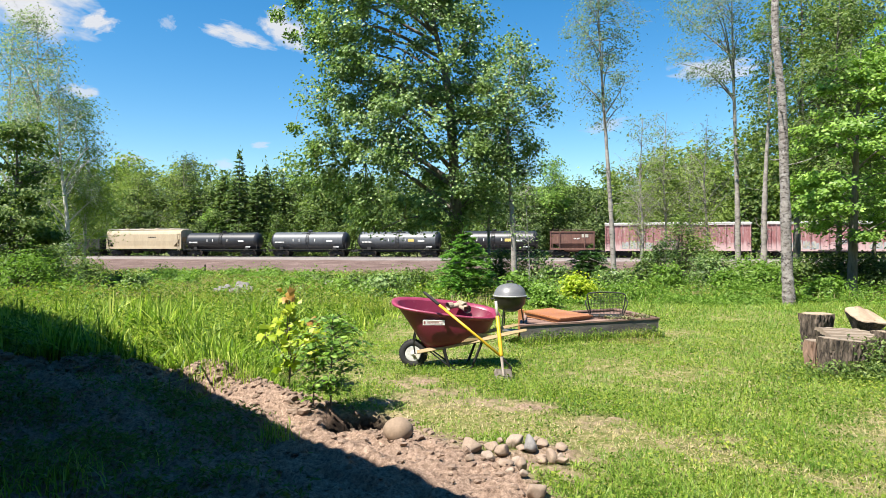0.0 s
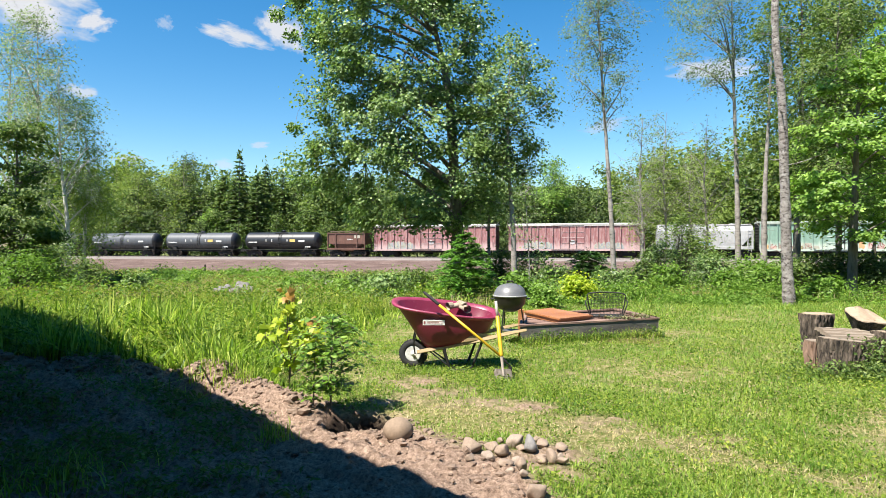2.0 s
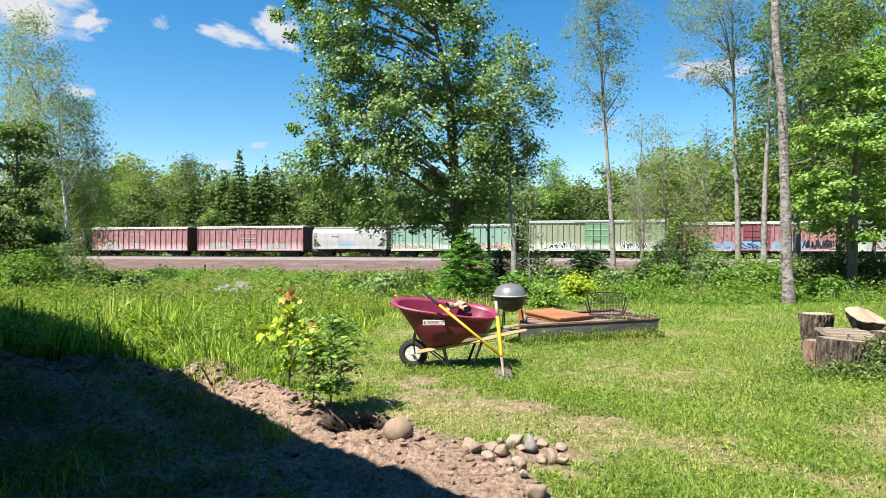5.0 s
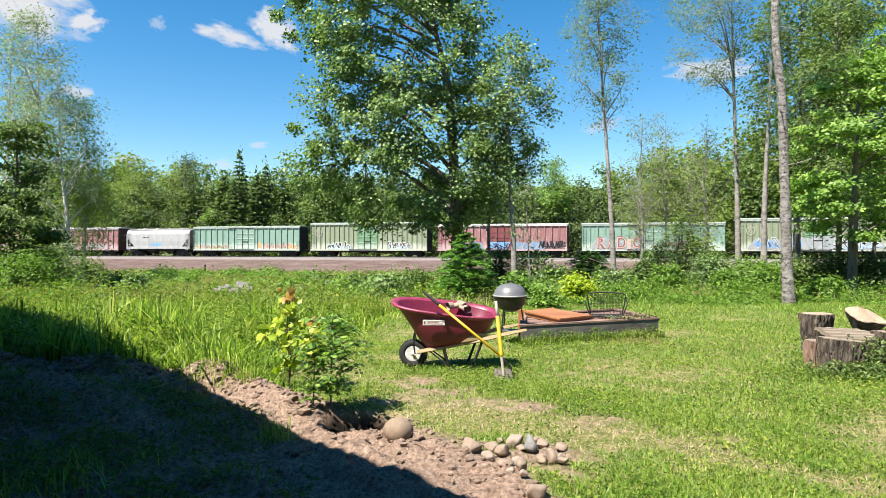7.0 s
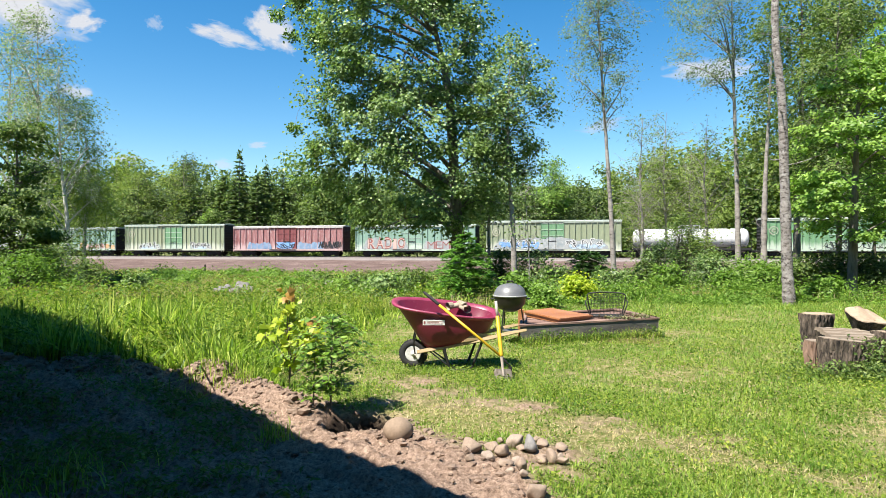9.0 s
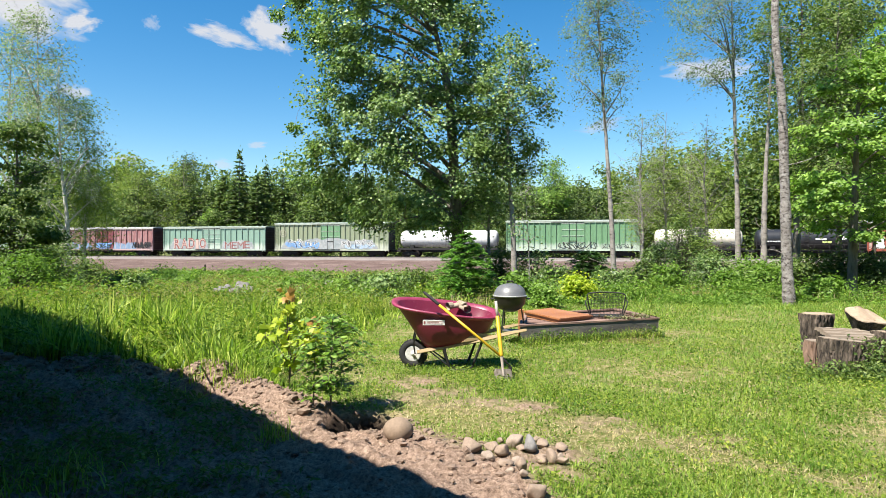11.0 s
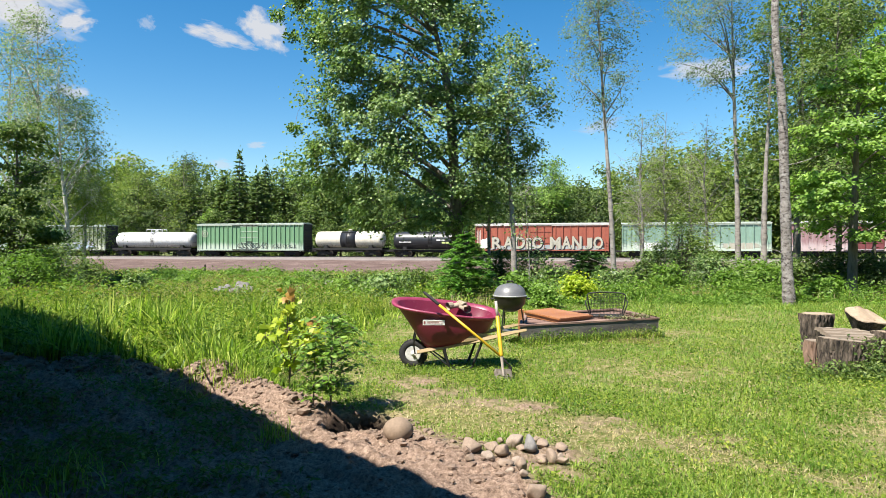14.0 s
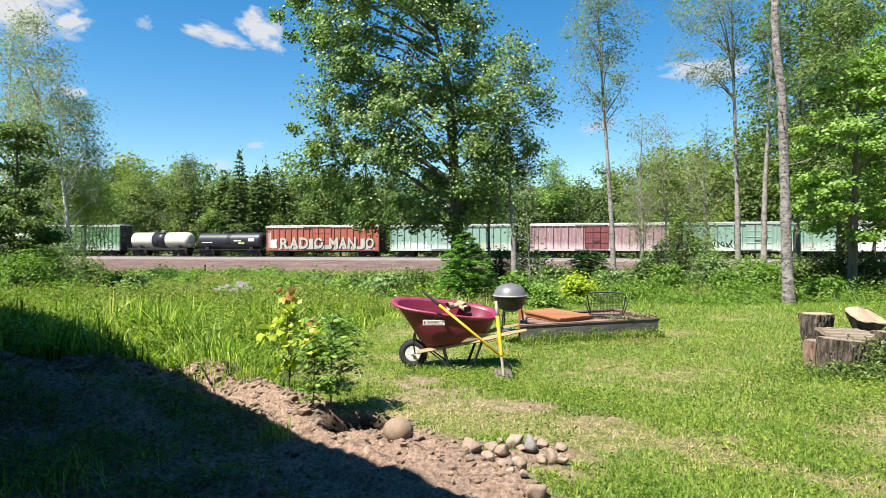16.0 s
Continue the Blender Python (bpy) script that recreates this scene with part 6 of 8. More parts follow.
def bogie(car, x):
    """A two-axle truck with side frames, springs and wheelsets, set on the rails."""
    ob = new("truck")
    ob.parent, ob.location = car, (x, 0, 0)
    for s in (-1, 1):
        bm = bmesh.new()
        pts = [(-1.25, 0.36), (-1.25, 0.62), (-0.75, 0.66), (-0.45, 0.86), (0.45, 0.86), (0.75, 0.66), (1.25, 0.62), (1.25, 0.36), (0.72, 0.36), (0.45, 0.22), (-0.45, 0.22), (-0.72, 0.36)]
        ring = [bm.verts.new((a, s * 1.02, b)) for a, b in pts]
        f = bm.faces.new(ring)
        got = bmesh.ops.extrude_face_region(bm, geom=[f])
        bmesh.ops.translate(bm, verts=[v for v in got["geom"] if isinstance(v, bmesh.types.BMVert)], vec=(0, s * 0.12, 0))
        for bx in (-0.88, 0.88):
            box(bm, bx - 0.15, bx + 0.15, s * 1.14 - 0.05, s * 1.14 + 0.05, 0.36, 0.6, 0.02)
        for cx in (-0.2, 0.0, 0.2):
            tube(bm, [(cx, s * 1.16, 0.28), (cx, s * 1.16, 0.5)], 0.08, 8)
        part("side_frame", bm, FRAME, ob)
    for ax in (-0.88, 0.88):
        bm = bmesh.new()
        for s in (-1, 1):
            m = Matrix.Translation((0, s * 0.72, 0)) @ Matrix.Rotation(-s * math.pi / 2, 4, "X")
            lathe(bm, [(0.0, 0.1), (0.1, 0.1), (0.13, 0.04), (0.33, 0.03), (0.37, 0.07), (0.42, 0.07), (0.425, -0.03), (0.455, -0.06), (0.36, -0.06), (0.1, -0.03), (0, -0.03)], 18, m)
        tube(bm, [(0, -0.75, 0), (0, 0.75, 0)], 0.08, 8)
        w = part("wheelset", bm, WHEEL, ob)
        w.location = (ax, 0, 0.42)
        WHEELS.append(w)
    return ob


def running_gear(car, half, bog, sill=0.95):
    """Trucks, centre sill and couplers."""
    for x in (-bog, bog):
        bogie(car, x)
    bm = bmesh.new()
    box(bm, -half, half, -0.3, 0.3, sill - 0.25, sill + 0.05, 0.01)
    for x in (-bog, bog):
        box(bm, x - 0.25, x + 0.25, -1.3, 1.3, sill - 0.1, sill + 0.06, 0.01)
    part("centre_sill", bm, FRAME, car)
    for s in (-1, 1):
        bm = bmesh.new()
        box(bm, *sorted((s * half, s * (half + 0.55))), -0.12, 0.12, 0.72, 0.94, 0.02)
        box(bm, *sorted((s * (half + 0.45), s * (half + 0.75))), -0.2, 0.2, 0.68, 0.98, 0.04)
        part("coupler", bm, FRAME, car)
        bm = bmesh.new()
        tube(bm, bend([(s * half, 0.3, 0.85), (s * (half + 0.3), 0.34, 0.45), (s * (half + 0.7), 0.3, 0.5)], 7), 0.03, 6)
        part("brake_hose", bm, FRAME, car)


def ladder(car, x, y, z0, z1, wide=0.4, material=None, axis="x", rungs=None):
    bm = bmesh.new()
    d = Vector((wide, 0, 0)) if axis == "x" else Vector((0, wide, 0))
    a, b = Vector((x, y, 0)), Vector((x, y, 0)) + d
    for p in (a, b):
        tube(bm, [p + Vector((0, 0, z0)), p + Vector((0, 0, z1))], 0.025, 5)
    n = rungs or max(2, int((z1 - z0) / 0.4))
    for i in range(n):
        z = z0 + (z1 - z0) * (i + 0.5) / n
        tube(bm, [a + Vector((0, 0, z)), b + Vector((0, 0, z))], 0.02, 5)
    return part("ladder", bm, material or FRAME, car)


def letter(car, text, x, z, high, wide, material, y, name="lettering", fat=0.0, label=""):
    """Letters on the near side, stretched to a width."""
    cu = bpy.data.curves.new("letters", "FONT")
    cu.body, cu.size, cu.offset, cu.resolution_u, cu.extrude = text, 1.0, fat, 3, 0.004
    tmp = bpy.data.objects.new("letters", cu)
    scene.collection.objects.link(tmp)
    me = bpy.data.meshes.new_from_object(tmp.evaluated_get(bpy.context.evaluated_depsgraph_get()))
    bpy.data.objects.remove(tmp)
    co = np.array([v.co[:] for v in me.vertices])
    lo, hi = co.min(0), co.max(0)
    co[:, 0] = (co[:, 0] - lo[0]) / (hi[0] - lo[0]) * wide
    co[:, 1] = (co[:, 1] - lo[1]) / (hi[1] - lo[1]) * high
    out = np.stack([x + co[:, 0], y - co[:, 2] - 0.006, z + co[:, 1]], 1)
    me.vertices.foreach_set("co", out.astype(np.float32).ravel())
    me.materials.clear()
    me.materials.append(material)
    ob = new(name, me)
    ob.parent = car
    if label:
        ob["label"] = label
    return ob


def writing(car, text, x, z, high, wide, material, y, name="letter", fat=0.0, label=""):
    """A word, letter by letter."""
    share = [0.45 if c == "I" else 1.15 if c == "M" else 1.0 for c in text]
    k = wide / (sum(share) + 0.12 * (len(text) - 1))
    rng = random.Random(len(text))
    for c, s in zip(text, share):
        letter(car, c, x, z + rng.uniform(-0.06, 0.06), high * rng.uniform(0.92, 1.08), s * k, material, y, "letter", fat, label)
        x += (s + 0.12) * k


def bars(car, x, z, n, material, y, w=0.2, h=0.25, gap=0.08):
    """Unreadable writing: a row of plain bars."""
    bm = bmesh.new()
    box(bm, 0, w, y - 0.012, y - 0.004, z, z + h)
    return repeat(part("marking", bm, material, car), [(x + i * (w + gap), 0, 0) for i in range(n)])


def spray(car, x0, x1, z0, z1, material, y, seed, n=16):
    """A sprayed shape: an uneven blob of paint, 4 mm thick."""
    rng = random.Random(seed)
    bm = bmesh.new()
    cx, cz, rx, rz = (x0 + x1) / 2, (z0 + z1) / 2, (x1 - x0) / 2, (z1 - z0) / 2
    pts = []
    for i in range(n * 2):
        a = math.pi * i / n
        r = rng.uniform(0.72, 1.05)
        c, s = math.cos(a), math.sin(a)
        q = max(abs(c), abs(s)) ** 0.7
        pts.append((cx + rx * r * c / q, cz + rz * r * s / q))
    f = bm.faces.new([bm.verts.new((a, y - 0.004, b)) for a, b in pts])
    got = bmesh.ops.extrude_face_region(bm, geom=[f])
    bmesh.ops.translate(bm, verts=[v for v in got["geom"] if isinstance(v, bmesh.types.BMVert)], vec=(0, -0.004, 0))
    return part("graffiti", bm, material, car)


def swath(car, x0, x1, z0, z1, material, y, seed, n=70):
    """One long sprayed field with a billowing upper edge, 4 mm thick."""
    rng = random.Random(seed)
    ph = [rng.uniform(0, 6) for _ in range(4)]
    bm = bmesh.new()
    rows = []
    for i in range(n):
        f = i / (n - 1)
        k = 0.82 + 0.1 * math.sin(9 * f + ph[0]) + 0.06 * math.sin(23 * f + ph[1]) + 0.03 * math.sin(61 * f + ph[2])
        k *= min(1, 12 * f + 0.25, 12 * (1 - f) + 0.25)
        x = x0 + (x1 - x0) * f
        foot = z0 + 0.05 * math.sin(41 * f + ph[3])
        rows.append([bm.verts.new((x, y, foot)), bm.verts.new((x, y, foot + (z1 - z0) * k)), bm.verts.new((x, y - 0.004, foot)), bm.verts.new((x, y - 0.004, foot + (z1 - z0) * k))])
    for a, b in zip(rows, rows[1:]):
        bm.faces.new((a[2], b[2], b[3], a[3])), bm.faces.new((a[3], b[3], b[1], a[1])), bm.faces.new((a[2], a[0], b[0], b[2]))
    return part("graffiti", bm, material, car)


def band(car, x0, x1, z0, z1, tones, seed, step=0.75):
    """Overlapping faded sprays along the foot of a side."""
    rng = random.Random(seed)
    n = int((x1 - x0) / step)
    for i in range(n):
        a = x0 + (x1 - x0) * i / n
        spray(car, a - rng.uniform(0, 0.3), a + step * rng.uniform(0.9, 1.8), z0, z0 + (z1 - z0) * rng.uniform(0.45, 1.1), DECAL[rng.choice(tones)], Y - 0.002 * (i % 7), seed * 10 + i, 9)


def scrawl(car, x0, x1, z0, z1, material, y, seed, strokes=9, thick=0.07):
    """Looping sprayed strokes that spell nothing."""
    rng = random.Random(seed)
    bm = bmesh.new()
    pts = []
    for i in range(strokes):
        a, w = x0 + (x1 - x0) * i / strokes, (x1 - x0) / strokes
        pts += [(a + rng.uniform(-0.3, 1.2) * w, y - 0.008, z0 + (z1 - z0) * q) for q in (rng.uniform(0, 0.25), rng.uniform(0.75, 1), rng.uniform(0.3, 0.7))]
    n = strokes * 12
    line = bend(pts, n)
    V = []
    for j, p in enumerate(line):
        d = line[min(j + 1, n - 1)] - line[max(j - 1, 0)]
        k = np.array([-d[2], 0, d[0]])
        k = k / (np.linalg.norm(k) + 1e-6) * thick / 2
        V += [bm.verts.new(p + k), bm.verts.new(p - k), bm.verts.new(p + k - np.array([0, 0.004, 0])), bm.verts.new(p - k - np.array([0, 0.004, 0]))]
    for j in range(n - 1):
        q, r = V[4 * j:4 * j + 4], V[4 * j + 4:4 * j + 8]
        bm.faces.new((q[2], r[2], r[3], q[3]))
        bm.faces.new((q[0], r[0], r[2], q[2]))
        bm.faces.new((q[1], q[3], r[3], r[1]))
    return part("graffiti", bm, material, car)


def tags(car, x0, x1, z0, z1, y, seed, n=5, thick=0.15):
    """Angular sprayed marks that spell nothing: white strokes with a black one on each."""
    for material, wide, lift in ((DECAL["white"], thick + 0.16, 0.0), (DECAL["black"], thick, 0.006)):
        rng = random.Random(seed)
        bm = bmesh.new()
        w = (x1 - x0) / n
        for i in range(n):
            a = x0 + i * w + rng.uniform(-0.06, 0.06)
            lean, high = rng.uniform(-0.12, 0.16), (z1 - z0) * rng.uniform(0.72, 1.0)
            spots_ = [(a + w * u * 0.78 + lean * v, z0 + high * v) for u in (0.06, 0.55, 0.98) for v in (0.04, 0.52, 0.97)]
            chain = rng.sample(range(9), 4) + [rng.randrange(9)]
            for k, (p, q) in enumerate(zip(chain, chain[1:])):
                if p == q:
                    continue
                (px, pz), (qx, qz) = spots_[p], spots_[q]
                d = math.hypot(qx - px, qz - pz)
                dx, dz = (qx - px) / d, (qz - pz) / d
                e, f = wide * 0.5 * rng.uniform(0.8, 1.1), wide * 0.3
                yy = y - lift - 0.0007 * (i % 3 * 4 + k)
                ring = [bm.verts.new((px - dx * f + sx * dz * e, yy, pz - dz * f - sx * dx * e)) for sx in (-1, 1)]
                ring += [bm.verts.new((qx + dx * f + sx * dz * e, yy, qz + dz * f - sx * dx * e)) for sx in (1, -1)]
                bm.faces.new(ring)
        part("graffiti", bm, material, car)["kind"] = "stuff"


def new_car(name, w0, w1, label):
    """A car whose body reaches from w0 to w1 seconds of travel behind the middle of the view."""
    ob = thing(name, pose(0, 0, 0), label, "railway car", "freight train")
    CARS.append((ob, (w0 + w1) / 2 * METRES_PER_S))
    return ob, (w1 - w0) * METRES_PER_S / 2


def boxcar(w0, w1, label, paint, roof=ROOF, top=4.55, door=None, door_at=0.0, ends=None, ribs=18):
    """Exterior-post boxcar: ribbed sides, a wide door, corrugated ends, peaked roof, ladders."""
    car, h = new_car("boxcar", w0, w1, label)
    z0 = 1.02
    bm = bmesh.new()
    box(bm, -h, h, -1.42, 1.42, z0, top, 0.02)
    part("body", bm, paint, car)
    dw = 1.55
    dx = door_at
    for s in (-1, 1):
        bm = bmesh.new()
        box(bm, -0.045, 0.045, *sorted((s * 1.42, s * 1.56)), z0 + 0.12, top - 0.12)
        at = [x for x in (-h + 0.1 + (2 * h - 0.2) * i / ribs for i in range(ribs + 1)) if abs(x - dx) >= dw + 0.15]
        repeat(part("rib", bm, paint, car), [(x, 0, 0) for x in at])
        bm = bmesh.new()
        box(bm, -h, h, *sorted((s * 1.42, s * 1.55)), z0 - 0.14, z0 + 0.12, 0.01)
        part("side_sill", bm, paint, car)
        bm = bmesh.new()
        box(bm, -h, h, *sorted((s * 1.42, s * 1.565)), top - 0.2, top, 0.01)
        part("top_chord", bm, roof, car)
        # door with frame, panels and locking bars
        bm = bmesh.new()
        box(bm, dx - dw, dx + dw, *sorted((s * 1.43, s * 1.5)), z0 + 0.1, top - 0.18, 0.015)
        d = part("door", bm, door or paint, car, "wide panelled door with locking bars")
        bm = bmesh.new()
        box(bm, -0.05, 0.05, *sorted((s * 1.48, s * 1.56)), z0 + 0.1, top - 0.2)
        repeat(part("door_post", bm, door or paint, d), [(x, 0, 0) for x in np.linspace(dx - dw, dx + dw, 4)])
        bm = bmesh.new()
        box(bm, dx - dw, dx + dw, *sorted((s * 1.49, s * 1.545)), -0.04, 0.04)
        repeat(part("door_rail", bm, door or paint, d), [(0, 0, z) for z in np.linspace(z0 + 0.2, top - 0.3, 5)])
        bm = bmesh.new()
        for x in (dx - 0.5, dx + 0.5):
            tube(bm, [(x, s * 1.585, z0 + 0.15), (x, s * 1.585, top - 0.25)], 0.028, 6)
        box(bm, dx - 0.55, dx + 0.55, *sorted((s * 1.57, s * 1.62)), 2.2, 2.3)
        part("locking_bar", bm, FRAME, d)
        bm = bmesh.new()
        box(bm, dx - dw * 1.9, dx + dw, *sorted((s * 1.5, s * 1.62)), z0 - 0.02, z0 + 0.05)
        box(bm, dx - dw * 1.9, dx + dw, *sorted((s * 1.5, s * 1.6)), top - 0.2, top - 0.14)
        part("door_track", bm, FRAME, car)
        for x in (-h + 0.08, h - 0.5):
            ladder(car, x, s * 1.58, 0.7, 2.4 if x > 0 else top - 0.4, 0.42, paint)
    for s in (-1, 1):
        bm = bmesh.new()
        tube(bm, [(s * (h + 0.015), -1.3, 0), (s * (h + 0.015), 1.3, 0)], 0.065, 6)
        repeat(part("end_corrugation", bm, ends or BLACK_END, car), [(0, 0, z0 + 0.25 + (top - z0 - 0.5) * i / 8) for i in range(9)])
        bm = bmesh.new()
        box(bm, *sorted((s * h, s * (h + 0.014))), -1.41, 1.41, z0, top - 0.02)
        part("end_sheet", bm, ends or BLACK_END, car, "dark-painted end sheet with its shade in the colour")
    # roof: a low peak with raised seams
    bm = bmesh.new()
    prof = [(-1.58, top - 0.02), (-1.58, top + 0.05), (0, top + 0.22), (1.58, top + 0.05), (1.58, top - 0.02)]
    a = [bm.verts.new((-h - 0.08, y, z)) for y, z in prof]
    b = [bm.verts.new((h + 0.08, y, z)) for y, z in prof]
    for i in range(4):
        bm.faces.new((a[i], a[i + 1], b[i + 1], b[i]))
    bm.faces.new(a), bm.faces.new(b), bm.faces.new((a[0], a[4], b[4], b[0]))
    for i in range(16):
        x = -h + 2 * h * i / 15
        for s in (-1, 1):
            tube(bm, [(x, s * 1.56, top + 0.06), (x, 0, top + 0.23)], 0.035, 4)
    part("roof", bm, roof, car, "low peaked sheet-metal roof")
    bm = bmesh.new()
    box(bm, -h * 0.55, h * 0.55, -0.9, 0.9, 0.62, 0.92, 0.02)
    tube(bm, [(-1.8, 0.4, 0.6), (-0.6, 0.4, 0.6)], 0.2, 10)
    part("underframe", bm, FRAME, car)
    running_gear(car, h, h - 2.3)
    return car, h


def tank_car(w0, w1, label, paint, radius=1.32, mid=None, dome=True, rails=False, centre=2.42, frame_paint=None):
    """Tank car: a dished cylinder on saddles, manway platform, ladder, end platforms and handrails."""
    car, h = new_car("tank_car", w0 - 0.035, w1 - 0.035, label)
    t = h - 0.05
    turn = Matrix.Translation((0, 0, centre)) @ Matrix.Rotation(math.pi / 2, 4, "Y")
    prof = [(0.0, -t), (radius * 0.45, -t + 0.04), (radius * 0.75, -t + 0.16), (radius * 0.93, -t + 0.36), (radius, -t + 0.62)]
    bm = bmesh.new()
    lathe(bm, [(radius, -t + 0.62), (radius, t - 0.62)], 40, turn)
    for x in (-t + 0.62, -t * 0.33, t * 0.33, t - 0.62):
        lathe(bm, [(radius + 0.001, x - 0.03), (radius + 0.008, x - 0.02), (radius + 0.008, x + 0.02), (radius + 0.001, x + 0.03)], 40, turn)
    part("tank", bm, paint, car, smooth=True)
    # grey tanks get black ends: shade on the dish painted in
    for cap in (prof, [(r, -z) for r, z in reversed(prof)]):
        bm = bmesh.new()
        lathe(bm, cap, 40, turn)
        part("dished_end", bm, BLACK if paint is GREY else paint, car, smooth=True)
    if mid:
        bm = bmesh.new()
        lathe(bm, [(radius + 0.005, -t * 0.22), (radius + 0.02, -t * 0.22), (radius + 0.02, t * 0.22), (radius + 0.005, t * 0.22)], 40, turn)
        part("middle_band", bm, mid, car, "dark band round the middle of the tank", smooth=True)
    top = centre + radius
    bm = bmesh.new()
    lathe(bm, [(0.32, top - 0.1), (0.32, top + 0.2), (0.36, top + 0.2), (0.36, top + 0.25), (0.15, top + 0.31), (0, top + 0.31)], 18)
    part("manway", bm, paint if dome else FRAME, car, smooth=True)
    bm = bmesh.new()
    box(bm, -1.1, 1.1, -0.75, -0.42, top - 0.16, top - 0.11)
    box(bm, -1.1, 1.1, 0.42, 0.75, top - 0.16, top - 0.11)
    for x in (-1.05, -0.6, 0.6, 1.05):
        box(bm, x - 0.03, x + 0.03, -0.75, 0.75, top - 0.2, top - 0.11)
    grid = part("manway_platform", bm, FRAME if not rails else paint, car)
    if rails:
        bm = bmesh.new()
        for s in (-0.75, 0.75):
            tube(bm, [(-1.35, s, top + 0.42), (1.35, s, top + 0.42)], 0.045, 6)
            for x in (-1.35, -0.5, 0.5, 1.35):
                tube(bm, [(x, s, top - 0.2), (x, s, top + 0.42)], 0.045, 6)
        part("guard_rail", bm, paint, grid)
    for s in (-1, 1):
        bm = bmesh.new()
        pts = [(0, s * math.sin(a) * (radius + 0.07), centre + math.cos(a) * (radius + 0.07)) for a in np.linspace(0.45, 2.0, 9)]
        pts.append((0, s * (radius + 0.05), 0.75))
        for dx in (-0.22, 0.22):
            tube(bm, [(x + dx, y, z) for x, y, z in pts], 0.025, 5)
        for p in bend(pts, 14):
            tube(bm, [(-0.22, p[1], p[2]), (0.22, p[1], p[2])], 0.018, 4)
        part("ladder", bm, FRAME, car)
        bm = bmesh.new()
        tube(bm, [(-h, s * 1.5, 1.72), (h, s * 1.5, 1.72)], 0.022, 5)
        for x in np.linspace(-h, h, 8):
            tube(bm, [(x, s * 1.5, 1.05), (x, s * 1.5, 1.72)], 0.022, 5)
        part("handrail", bm, FRAME, car)
        bm = bmesh.new()
        box(bm, -h, h, *sorted((s * 1.25, s * 1.5)), 0.98, 1.3 if rails or mid else 1.06, 0.01)
        part("side_sill", bm, frame_paint or FRAME, car)
        bm = bmesh.new()
        x = s * (h - 2.0)
        box(bm, x - 0.3, x + 0.3, -1.1, 1.1, 1.0, centre - radius * 0.72, 0.02)
        part("saddle", bm, FRAME, car)
        bm = bmesh.new()
        x = s * (h - 0.35)
        box(bm, x - 0.4, x + 0.4, -1.5, 1.5, 1.0, 1.08, 0.01)
        tube(bm, [(s * h, -1.4, 1.05), (s * h, -1.4, 2.2), (s * h, 1.4, 2.2), (s * h, 1.4, 1.05)], 0.03, 5)
        part("end_platform", bm, FRAME, car)
    bm = bmesh.new()
    tube(bm, [(-0.15, 0, centre - radius - 0.35), (-0.15, 0, centre - radius + 0.1)], 0.16, 10)
    box(bm, 1.0, 2.2, -0.5, -0.1, 0.6, 0.95, 0.04)
    part("outlet_valve", bm, FRAME, car)
    running_gear(car, h, h - 1.75)
    return car, h, radius, centre


